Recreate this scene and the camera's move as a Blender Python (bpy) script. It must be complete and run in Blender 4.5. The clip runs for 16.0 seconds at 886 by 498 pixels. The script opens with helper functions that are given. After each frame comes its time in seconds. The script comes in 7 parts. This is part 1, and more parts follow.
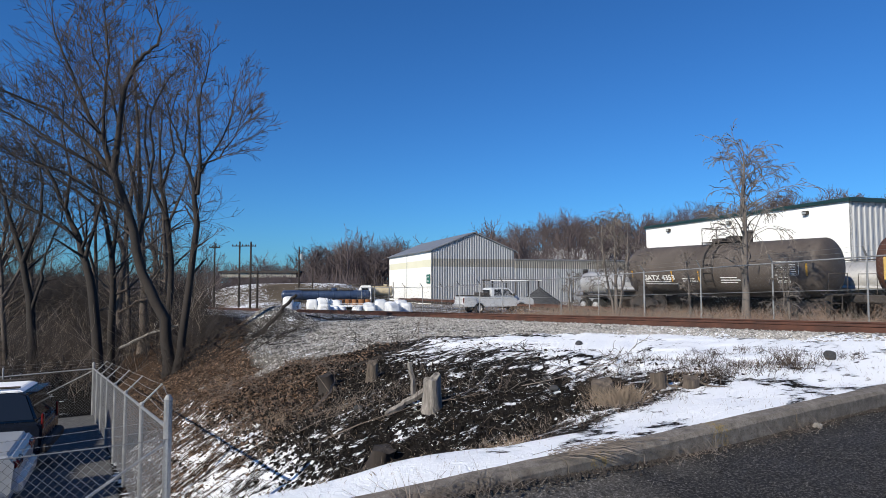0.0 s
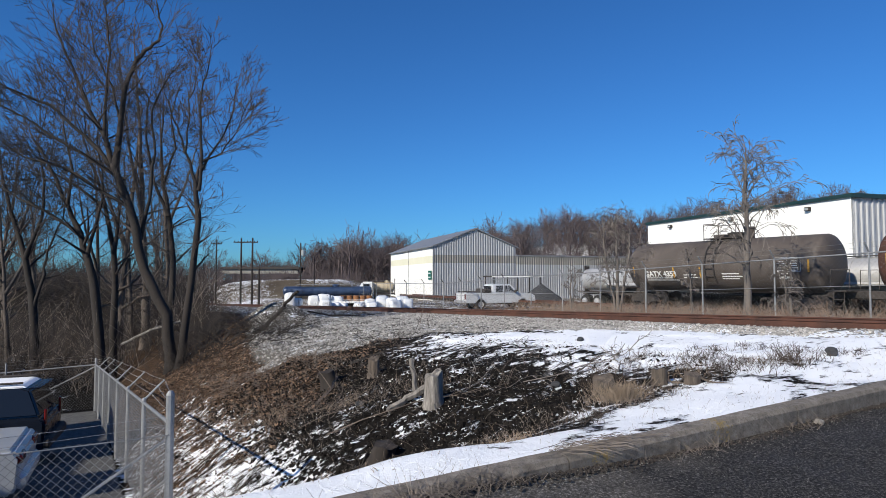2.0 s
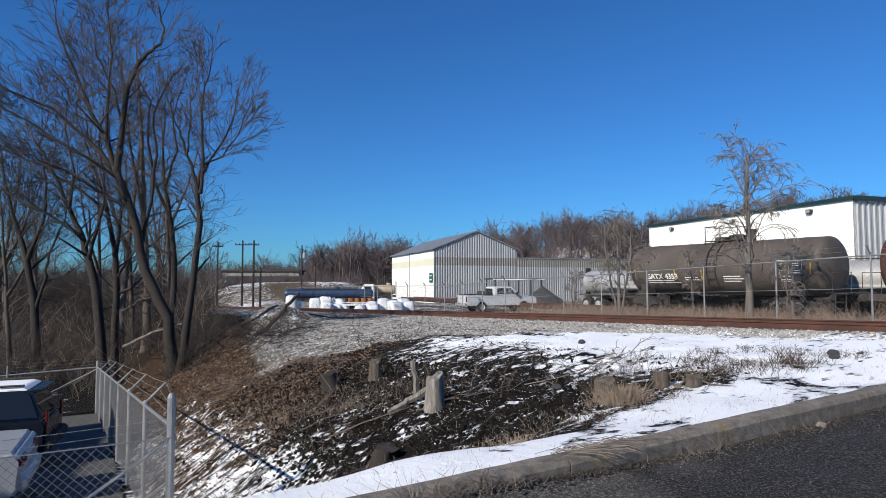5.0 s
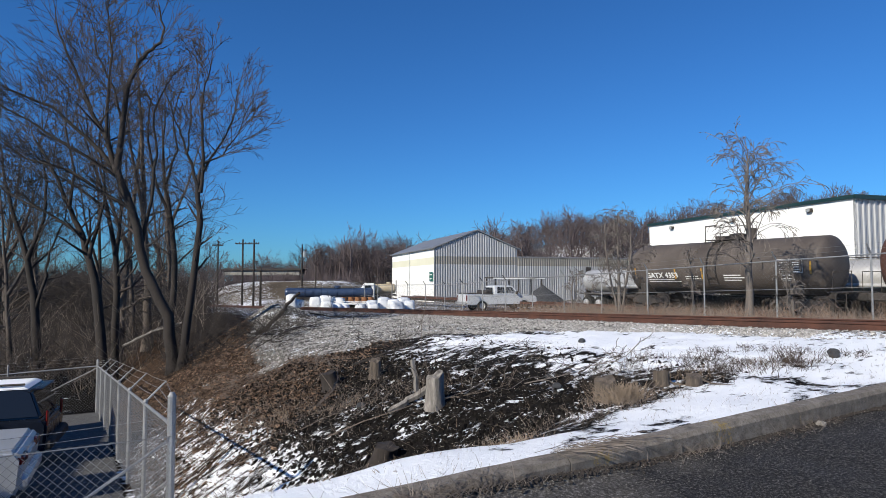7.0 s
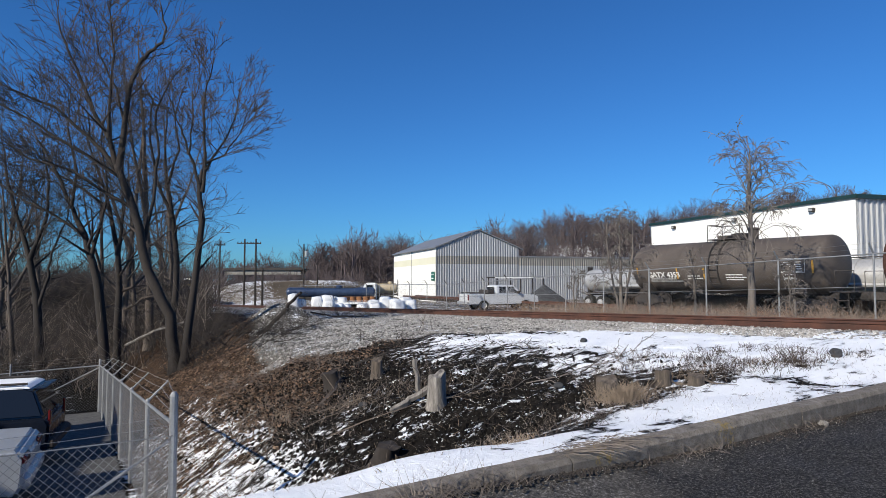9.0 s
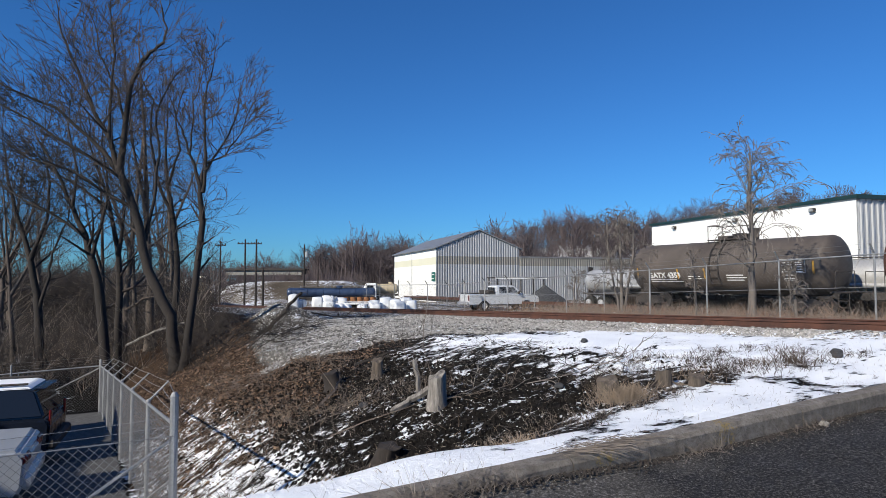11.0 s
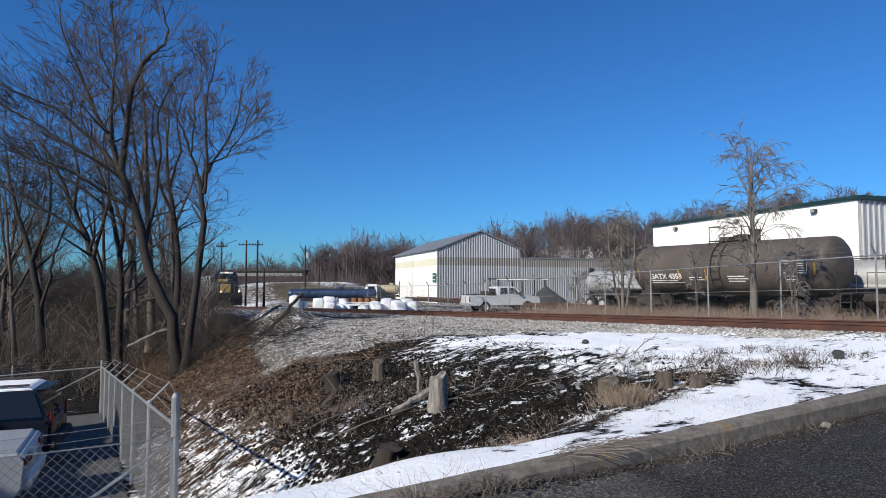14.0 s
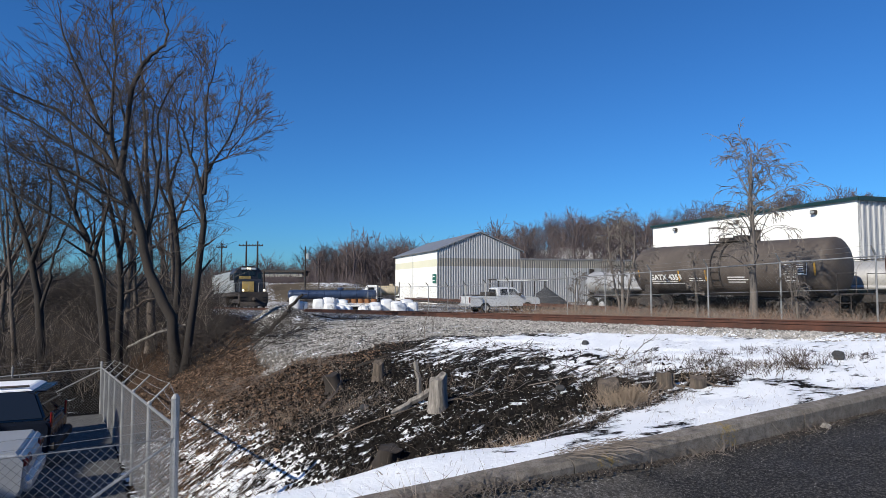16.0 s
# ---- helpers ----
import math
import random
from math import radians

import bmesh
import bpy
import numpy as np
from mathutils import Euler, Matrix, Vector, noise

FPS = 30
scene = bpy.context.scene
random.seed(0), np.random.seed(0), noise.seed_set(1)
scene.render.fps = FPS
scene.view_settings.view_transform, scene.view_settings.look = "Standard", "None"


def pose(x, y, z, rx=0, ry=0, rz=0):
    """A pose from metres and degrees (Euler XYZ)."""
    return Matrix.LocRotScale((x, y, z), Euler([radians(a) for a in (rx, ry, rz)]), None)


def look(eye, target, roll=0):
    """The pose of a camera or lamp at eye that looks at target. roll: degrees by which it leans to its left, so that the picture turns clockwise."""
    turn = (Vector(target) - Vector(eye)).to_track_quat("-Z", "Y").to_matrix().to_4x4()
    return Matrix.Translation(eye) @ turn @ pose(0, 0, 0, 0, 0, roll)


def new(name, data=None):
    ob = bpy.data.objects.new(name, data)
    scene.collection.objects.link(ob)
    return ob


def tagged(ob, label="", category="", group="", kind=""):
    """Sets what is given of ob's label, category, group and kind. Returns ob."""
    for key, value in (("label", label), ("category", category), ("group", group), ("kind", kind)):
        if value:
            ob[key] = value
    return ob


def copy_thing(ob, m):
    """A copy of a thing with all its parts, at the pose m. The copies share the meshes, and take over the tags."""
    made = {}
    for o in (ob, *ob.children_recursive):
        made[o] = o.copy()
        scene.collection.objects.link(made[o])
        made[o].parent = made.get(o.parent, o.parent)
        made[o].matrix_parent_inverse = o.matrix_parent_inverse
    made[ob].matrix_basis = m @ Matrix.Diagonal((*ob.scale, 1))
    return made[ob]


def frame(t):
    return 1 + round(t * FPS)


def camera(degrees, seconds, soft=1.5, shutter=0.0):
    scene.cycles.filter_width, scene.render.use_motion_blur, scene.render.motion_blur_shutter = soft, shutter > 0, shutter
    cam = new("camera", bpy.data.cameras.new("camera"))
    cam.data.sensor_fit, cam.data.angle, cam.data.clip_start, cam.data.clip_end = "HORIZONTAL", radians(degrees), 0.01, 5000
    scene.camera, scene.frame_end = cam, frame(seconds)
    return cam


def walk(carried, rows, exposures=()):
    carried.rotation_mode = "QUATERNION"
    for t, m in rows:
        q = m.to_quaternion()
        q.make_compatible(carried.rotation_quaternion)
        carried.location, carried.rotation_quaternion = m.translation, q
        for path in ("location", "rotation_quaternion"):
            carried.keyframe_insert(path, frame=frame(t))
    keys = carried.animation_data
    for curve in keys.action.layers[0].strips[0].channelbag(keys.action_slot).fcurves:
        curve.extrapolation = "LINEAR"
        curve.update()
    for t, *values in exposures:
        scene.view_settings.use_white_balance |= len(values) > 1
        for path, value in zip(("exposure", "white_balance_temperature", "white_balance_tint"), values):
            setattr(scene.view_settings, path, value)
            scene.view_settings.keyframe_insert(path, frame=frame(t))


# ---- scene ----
cam = camera(72, 16.0, soft=0.6)
WALK = ((0, 3.130, -30.600), (0.5, 2.851, -30.677), (1, 2.731, -30.594), (1.5, 2.814, -30.563), (2, 2.774, -30.462), (2.5, 2.728, -30.437), (3, 2.848, -30.444), (3.5, 2.934, -30.430), (4, 3.013, -30.345), (6.5, 2.998, -30.353), (7, 2.912, -30.330), (7.5, 2.848, -30.271), (8, 2.850, -30.143), (8.5, 2.827, -30.159), (9, 2.873, -30.172), (11.5, 2.929, -30.086), (12, 3.009, -30.035), (12.5, 3.009, -30.094), (13, 3.044, -30.108), (13.5, 3.036, -30.038), (14, 3.009, -30.029), (14.5, 3.010, -29.999), (15, 3.009, -30.035), (15.5, 3.077, -30.052), (16, 3.089, -30.034))
walk(cam, [(t, pose(0, 0, 1.6, 90 + p, 0, y)) for t, p, y in WALK], exposures=((0, 0.2), (16, 0.2)))

# ---- sky and sun ----
SUN_FROM = Vector((-0.87, -0.24, 0.54)).normalized()
world = bpy.data.worlds.new("world")
scene.world = world
world.use_nodes = True
wn = world.node_tree
sky = wn.nodes.new("ShaderNodeTexSky")
sky.sky_type = "NISHITA"
sky.sun_disc = False
sky.sun_elevation = math.asin(SUN_FROM.z)
sky.sun_rotation = math.atan2(SUN_FROM.x, SUN_FROM.y)
sky.air_density, sky.dust_density, sky.ozone_density = 1.0, 0.25, 1.6
tint = wn.nodes.new("ShaderNodeVectorMath")
tint.operation = "MULTIPLY"
tint.inputs[1].default_value = (0.27, 0.74, 1.36)
wn.links.new(sky.outputs[0], tint.inputs[0])
wn.links.new(tint.outputs[0], wn.nodes["Background"].inputs[0])
wn.nodes["Background"].inputs[1].default_value = 0.074
sun = new("sun", bpy.data.lights.new("sun", "SUN"))
sun.data.energy, sun.data.angle, sun.data.color = 5.0, radians(0.5), (1.0, 0.93, 0.80)
sun.matrix_world = look(SUN_FROM * 50, (0, 0, 0))


# ---- materials ----
def material(name, rough=0.7, metal=0.0):
    m = bpy.data.materials.new(name)
    m.use_nodes = True
    b = m.node_tree.nodes["Principled BSDF"]
    b.inputs["Roughness"].default_value = rough
    b.inputs["Metallic"].default_value = metal
    return m, m.node_tree, b


def coords(nt, space="Object"):
    return nt.nodes.new("ShaderNodeTexCoord").outputs[space]


def noise_tex(nt, vec, scale, detail=4.0, rough=0.6, stretch=None):
    if stretch:
        mp = nt.nodes.new("ShaderNodeMapping")
        mp.inputs["Scale"].default_value = stretch
        nt.links.new(vec, mp.inputs["Vector"])
        vec = mp.outputs[0]
    n = nt.nodes.new("ShaderNodeTexNoise")
    n.inputs["Scale"].default_value = scale
    n.inputs["Detail"].default_value = detail
    n.inputs["Roughness"].default_value = rough
    nt.links.new(vec, n.inputs["Vector"])
    return n.outputs["Fac"]


def ramp(nt, fac, stops):
    r = nt.nodes.new("ShaderNodeValToRGB")
    e = r.color_ramp.elements
    while len(e) < len(stops):
        e.new(0.5)
    for el, (pos, col) in zip(e, stops):
        el.position = pos
        el.color = (*col, 1) if len(col) == 3 else col
    nt.links.new(fac, r.inputs[0])
    return r.outputs[0]


def maths(nt, op, a, b=None, c=None, clamp=False):
    n = nt.nodes.new("ShaderNodeMath")
    n.operation, n.use_clamp = op, clamp
    for i, v in enumerate((a, b, c)):
        if v is None:
            continue
        if isinstance(v, (int, float)):
            n.inputs[i].default_value = v
        else:
            nt.links.new(v, n.inputs[i])
    return n.outputs[0]


def mix(nt, fac, a, b):
    n = nt.nodes.new("ShaderNodeMix")
    n.data_type = "RGBA"
    for sock, v in ((n.inputs[0], fac), (n.inputs[6], a), (n.inputs[7], b)):
        if isinstance(v, (int, float)):
            sock.default_value = v
        elif isinstance(v, tuple):
            sock.default_value = (*v, 1)
        else:
            nt.links.new(v, sock)
    return n.outputs[2]


def bump(nt, bsdf, height, strength, dist):
    n = nt.nodes.new("ShaderNodeBump")
    n.inputs["Strength"].default_value = strength
    n.inputs["Distance"].default_value = dist
    nt.links.new(height, n.inputs["Height"])
    nt.links.new(n.outputs[0], bsdf.inputs["Normal"])


def surface(name, c1, c2, scale=4.0, rough=0.7, metal=0.0, fine=40.0, relief=0.3, dist=0.01, stretch=None, c3=None, per_island=0.0):
    """Two-scale mottled surface: broad stains from c1 to c2, fine grain, slight relief."""
    m, nt, b = material(name, rough, metal)
    v = coords(nt)
    broad = noise_tex(nt, v, scale, 5, 0.65, stretch)
    grain = noise_tex(nt, v, fine, 3, 0.7, stretch)
    f = maths(nt, "ADD", maths(nt, "MULTIPLY", broad, 0.7), maths(nt, "MULTIPLY", grain, 0.3))
    stops = [(0.32, c1), (0.68, c2)] if c3 is None else [(0.3, c1), (0.55, c2), (0.72, c3)]
    col = ramp(nt, f, stops)
    if per_island:
        g = nt.nodes.new("ShaderNodeNewGeometry").outputs["Random Per Island"]
        k = maths(nt, "ADD", maths(nt, "MULTIPLY", g, per_island), 1 - per_island / 2)
        mul = nt.nodes.new("ShaderNodeVectorMath")
        mul.operation = "SCALE"
        nt.links.new(col, mul.inputs[0])
        nt.links.new(k, mul.inputs["Scale"])
        col = mul.outputs[0]
    nt.links.new(col, b.inputs["Base Color"])
    nt.links.new(maths(nt, "ADD", maths(nt, "MULTIPLY", broad, 0.25), rough - 0.12, clamp=True), b.inputs["Roughness"])
    bump(nt, b, f, relief, dist)
    return m


def emitter(name, colour, strength):
    m, nt, b = material(name, 0.3)
    b.inputs["Base Color"].default_value = (*colour, 1)
    b.inputs["Emission Color"].default_value = (*colour, 1)
    b.inputs["Emission Strength"].default_value = strength
    return m


M_BARK = surface("bark", (0.010, 0.008, 0.007), (0.040, 0.031, 0.026), 3.0, 0.9, fine=30, relief=0.8, dist=0.02, stretch=(1, 1, 0.25))
M_BARK_MID = surface("bark_mid", (0.035, 0.028, 0.024), (0.145, 0.115, 0.095), 3.0, 0.9, fine=30, relief=0.8, dist=0.02, stretch=(1, 1, 0.25))
M_BARK_GREY = surface("bark_grey", (0.070, 0.060, 0.054), (0.20, 0.172, 0.152), 3.0, 0.9, fine=30, relief=0.8, dist=0.02, stretch=(1, 1, 0.25))
M_TWIG_FAR = surface("far_bark", (0.048, 0.037, 0.038), (0.120, 0.094, 0.094), 0.05, 0.95, fine=1.0, relief=0.0)
M_TWIG = surface("sunlit_twig_bark", (0.014, 0.011, 0.010), (0.070, 0.053, 0.045), 1.2, 0.9, fine=14, relief=0.0)
M_STEM_PALE = surface("pale_stem", (0.085, 0.070, 0.060), (0.24, 0.20, 0.17), 1.0, 0.9, fine=12, relief=0.0)
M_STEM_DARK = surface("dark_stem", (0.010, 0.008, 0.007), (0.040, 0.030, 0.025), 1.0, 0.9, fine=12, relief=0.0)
M_BRUSH = surface("brush_stem", (0.022, 0.017, 0.014), (0.085, 0.062, 0.048), 1.0, 0.9, fine=12, relief=0.0)
M_GRASS = surface("dry_grass", (0.11, 0.082, 0.060), (0.28, 0.215, 0.160), 1.5, 0.85, fine=15, relief=0.0)
M_WEATHERED = surface("weathered_wood", (0.020, 0.017, 0.015), (0.22, 0.20, 0.18), 16.0, 0.9, fine=75, relief=1.0, dist=0.03, stretch=(1, 1, 0.10), c3=(0.42, 0.39, 0.36))
M_RUST = surface("rail_rust", (0.030, 0.014, 0.010), (0.105, 0.042, 0.027), 2.5, 0.85, fine=40, relief=0.3, dist=0.004)
M_TIE = surface("tie_wood", (0.03, 0.024, 0.02), (0.11, 0.085, 0.065), 3.0, 0.9, fine=30, relief=0.6, dist=0.01, stretch=(0.15, 1, 1))
M_STONE = surface("ballast_stone", (0.14, 0.133, 0.124), (0.45, 0.43, 0.405), 8.0, 0.9, fine=60, relief=0.3, dist=0.004, per_island=0.9)
M_GALV = surface("galvanised_steel", (0.20, 0.205, 0.21), (0.35, 0.355, 0.36), 3.0, 0.55, 0.5, fine=30, relief=0.1, dist=0.002)
M_WIRE = surface("weathered_wire", (0.13, 0.135, 0.14), (0.25, 0.255, 0.26), 3.0, 0.6, 0.4, fine=30, relief=0.0)
M_STEEL_DARK = surface("dark_steel", (0.02, 0.018, 0.017), (0.075, 0.062, 0.055), 2.0, 0.75, 0.2, fine=30, relief=0.2, dist=0.004)
M_RUBBER = surface("rubber", (0.012, 0.012, 0.012), (0.035, 0.033, 0.03), 6.0, 0.85, fine=50, relief=0.2, dist=0.003)
M_TANK = surface("tank_paint", (0.045, 0.036, 0.031), (0.105, 0.086, 0.074), 0.7, 0.68, fine=14, relief=0.08, dist=0.004, stretch=(1, 1, 0.4))
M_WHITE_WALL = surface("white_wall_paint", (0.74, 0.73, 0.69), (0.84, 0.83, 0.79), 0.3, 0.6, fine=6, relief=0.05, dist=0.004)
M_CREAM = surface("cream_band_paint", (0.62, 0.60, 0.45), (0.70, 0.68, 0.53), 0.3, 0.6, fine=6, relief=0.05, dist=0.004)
# siding tones are kept dark: the fronts' weaker sunlight is in the colour
M_SIDING = surface("dim_grey_siding", (0.29, 0.295, 0.305), (0.40, 0.405, 0.415), 0.3, 0.5, 0.1, fine=5, relief=0.05, dist=0.004, stretch=(1, 1, 0.3))
M_SIDING_BAND = surface("dim_taupe_siding", (0.21, 0.20, 0.175), (0.28, 0.265, 0.235), 0.3, 0.55, 0.1, fine=5, relief=0.05, dist=0.004)
M_ROOF = surface("grey_roof_metal", (0.16, 0.165, 0.175), (0.27, 0.275, 0.285), 0.4, 0.5, 0.3, fine=6, relief=0.1, dist=0.005)
M_GREEN_TRIM = surface("dark_green_trim", (0.006, 0.022, 0.022), (0.013, 0.04, 0.038), 1.0, 0.45, fine=10, relief=0.0)
M_WHITE_PAINT = surface("white_paint", (0.70, 0.70, 0.68), (0.82, 0.82, 0.80), 2.0, 0.5, fine=20, relief=0.05, dist=0.002)
M_YELLOW = surface("yellow_paint", (0.42, 0.27, 0.07), (0.58, 0.40, 0.13), 2.0, 0.5, fine=20, relief=0.05, dist=0.002)
M_BLUE_DARK = surface("dark_blue_paint", (0.009, 0.012, 0.019), (0.026, 0.031, 0.042), 1.5, 0.5, fine=15, relief=0.05, dist=0.002)
M_LOCO_GREY = surface("grey_loco_paint", (0.22, 0.24, 0.25), (0.36, 0.38, 0.38), 1.5, 0.5, fine=15, relief=0.05, dist=0.002)
M_SILVER = surface("silver_car_paint", (0.44, 0.46, 0.48), (0.56, 0.58, 0.60), 1.0, 0.3, 0.5, fine=10, relief=0.0)
M_TRUCK = surface("pale_silver_truck_paint", (0.56, 0.57, 0.58), (0.68, 0.69, 0.70), 1.0, 0.35, 0.15, fine=10, relief=0.0)
M_NAVY = surface("navy_car_paint", (0.008, 0.011, 0.02), (0.016, 0.022, 0.036), 1.0, 0.25, 0.1, fine=10, relief=0.0)
M_BLUE_TANK = surface("blue_tanker_paint", (0.020, 0.038, 0.085), (0.045, 0.072, 0.135), 1.0, 0.35, 0.1, fine=10, relief=0.0)
M_BEIGE = surface("beige_paint", (0.42, 0.34, 0.22), (0.55, 0.46, 0.32), 1.0, 0.5, fine=10, relief=0.0)
M_CHROME = surface("polished_steel", (0.38, 0.375, 0.37), (0.55, 0.545, 0.54), 1.0, 0.5, 0.45, fine=10, relief=0.0)
M_WRAP = surface("white_wrap", (0.62, 0.64, 0.66), (0.80, 0.81, 0.82), 2.0, 0.45, fine=9, relief=0.7, dist=0.05)
M_SNOW = surface("snow_cover", (0.80, 0.82, 0.85), (0.90, 0.91, 0.93), 2.0, 0.6, fine=30, relief=0.5, dist=0.02)
M_LAMP_GLOW = emitter("headlight_glow", (1.0, 0.90, 0.70), 1.6)
M_AMBER = surface("amber_reflector", (0.38, 0.19, 0.02), (0.52, 0.30, 0.05), 3.0, 0.4, fine=20, relief=0.0)
M_SIGN = surface("green_sign", (0.01, 0.09, 0.07), (0.02, 0.13, 0.10), 2.0, 0.5, fine=10, relief=0.0)
M_RED_GLASS = surface("red_lens", (0.09, 0.006, 0.006), (0.14, 0.012, 0.012), 3.0, 0.2, fine=20, relief=0.0)
M_GLASS = material("dark_window_glass", 0.08)[0]
M_GLASS.node_tree.nodes["Principled BSDF"].inputs["Base Color"].default_value = (0.012, 0.014, 0.017, 1)


def kerb_concrete():
    """Stained concrete, pitted, with worn yellow paint left along two lengths."""
    m, nt, b = material("kerb_concrete", 0.92)
    v = coords(nt)
    broad, mid, fine = noise_tex(nt, v, 1.7, 6, 0.7), noise_tex(nt, v, 9.0, 6, 0.75), noise_tex(nt, v, 85, 3, 0.75)
    col = ramp(nt, mid, [(0.30, (0.075, 0.062, 0.050)), (0.50, (0.185, 0.160, 0.135)), (0.70, (0.29, 0.26, 0.225))])
    col = mix(nt, maths(nt, "MULTIPLY", maths(nt, "SUBTRACT", broad, 0.45), 3.0, clamp=True), col, (0.10, 0.086, 0.070))
    sep = nt.nodes.new("ShaderNodeSeparateXYZ")
    nt.links.new(v, sep.inputs[0])
    left = None
    for c, w in ((3.55, 0.45), (5.05, 0.40)):
        near = maths(nt, "SUBTRACT", 1.0, maths(nt, "DIVIDE", maths(nt, "ABSOLUTE", maths(nt, "SUBTRACT", sep.outputs[0], c)), w), clamp=True)
        left = near if left is None else maths(nt, "MAXIMUM", left, near)
    flake = maths(nt, "MULTIPLY", maths(nt, "SUBTRACT", maths(nt, "ADD", maths(nt, "MULTIPLY", left, 0.30), noise_tex(nt, v, 30, 5, 0.8)), 0.76), 12.0, clamp=True)
    col = mix(nt, flake, col, (0.27, 0.19, 0.07))
    nt.links.new(mix(nt, maths(nt, "MULTIPLY", maths(nt, "SUBTRACT", 0.46, fine), 6.0, clamp=True), col, (0.05, 0.043, 0.036)), b.inputs["Base Color"])
    bump(nt, b, maths(nt, "ADD", mid, maths(nt, "MULTIPLY", fine, 0.6)), 0.8, 0.012)
    return m


M_CONCRETE = kerb_concrete()


# ---- mesh helpers ----
def part(name, bm, mat, parent=None, label="", smooth=False):
    me = bpy.data.meshes.new(name)
    if smooth:
        for f in bm.faces:
            f.smooth = True
    bm.to_mesh(me)
    bm.free()
    me.materials.append(mat)
    ob = new(name, me)
    if parent:
        ob.parent = parent
    if label:
        ob["label"] = label
    return ob


def raw(name, verts, faces, mat, parent=None, label=""):
    me = bpy.data.meshes.new(name)
    me.from_pydata([tuple(map(float, p)) for p in verts], [], faces)
    me.materials.append(mat)
    ob = new(name, me)
    if parent:
        ob.parent = parent
    if label:
        ob["label"] = label
    return ob


def empty(name, m, label, category, group="", kind=""):
    ob = new(name)
    ob.matrix_basis = m
    return tagged(ob, label, category, group, kind)


def box(bm, sx, sy, sz, m=None, bevel=0.0, seg=1):
    """A box sx by sy by sz, its base centre at m."""
    m = m or Matrix()
    r = bmesh.ops.create_cube(bm, size=1.0, matrix=m @ Matrix.Translation((0, 0, sz / 2)) @ Matrix.Diagonal((sx, sy, sz, 1)))
    if bevel:
        es = list({e for v in r["verts"] for e in v.link_edges})
        bmesh.ops.bevel(bm, geom=es, offset=bevel, segments=seg, affect="EDGES", clamp_overlap=True)
    return bm


def boxm(sx, sy, sz, m=None, bevel=0.0, seg=1):
    return box(bmesh.new(), sx, sy, sz, m, bevel, seg)


def tube(bm, p, q, r, r2=None, n=8, caps=True):
    p, q = Vector(p), Vector(q)
    d = q - p
    m = Matrix.Translation((p + q) / 2) @ d.to_track_quat("Z", "Y").to_matrix().to_4x4()
    bmesh.ops.create_cone(bm, cap_ends=caps, segments=n, radius1=r, radius2=r if r2 is None else r2, depth=d.length, matrix=m)
    return bm


def tubem(p, q, r, r2=None, n=8):
    return tube(bmesh.new(), p, q, r, r2, n)


def lathe(bm, profile, m=None, n=32):
    """A solid of revolution round z from (radius, z) pairs."""
    m = m or Matrix()
    rings = []
    for r, z in profile:
        if r < 1e-5:
            rings.append([bm.verts.new(m @ Vector((0, 0, z)))])
        else:
            rings.append([bm.verts.new(m @ Vector((r * math.cos(a * 2 * math.pi / n), r * math.sin(a * 2 * math.pi / n), z))) for a in range(n)])
    for a, b in zip(rings, rings[1:]):
        for i in range(n):
            j = (i + 1) % n
            if len(a) == 1 and len(b) == 1:
                continue
            if len(a) == 1:
                bm.faces.new((a[0], b[j], b[i]))
            elif len(b) == 1:
                bm.faces.new((a[i], a[j], b[0]))
            else:
                bm.faces.new((a[i], a[j], b[j], b[i]))
    bmesh.ops.recalc_face_normals(bm, faces=bm.faces)
    return bm


def extrude_outline(bm, pts, y0, y1, bevel=0.0):
    """A side outline in x, z drawn out from y0 to y1."""
    a = [bm.verts.new((x, y0, z)) for x, z in pts]
    b = [bm.verts.new((x, y1, z)) for x, z in pts]
    n = len(pts)
    fs = [bm.faces.new(a), bm.faces.new(b[::-1])]
    for i in range(n):
        fs.append(bm.faces.new((a[i], b[i], b[(i + 1) % n], a[(i + 1) % n])))
    bmesh.ops.recalc_face_normals(bm, faces=fs)
    if bevel:
        bmesh.ops.bevel(bm, geom=list({e for f in fs for e in f.edges}), offset=bevel, segments=2, affect="EDGES", clamp_overlap=True)
    return bm


# ---- the lie of the land ----
TRACK = 14.9       # the main track runs along y at this x
SPUR = 30.6        # the tank car's siding
KERB = 3.74        # back edge of the kerb, which runs along x


def smooth(a, b, x):
    t = np.clip((np.asarray(x, float) - a) / (b - a), 0, 1)
    return t * t * (3 - 2 * t)


def rail_z(y):
    """Top of the main rails."""
    return 0.66 - 0.0309 * (np.asarray(y, float) - 8.05)


def road_z(x):
    return 0.02 * np.asarray(x, float) * (np.asarray(x, float) > 0) + 0.35 * smooth(8.5, 13.5, x)


def road_top(x, y):
    """The road's surface, where old grit has built up against the kerb."""
    return road_z(x) + 0.13 * smooth(5.2, 2.0, x) * smooth(2.9, 3.5, y)


def wave(x, y, s, k):
    return (np.sin(x * s + k) * np.cos(y * s * 1.13 + 1.7 * k) + np.sin(x * s * 2.1 + y * s * 1.3 + 2.9 * k) * 0.5 + np.cos(y * s * 3.7 - x * s * 2.9 + k) * 0.25) / 1.75


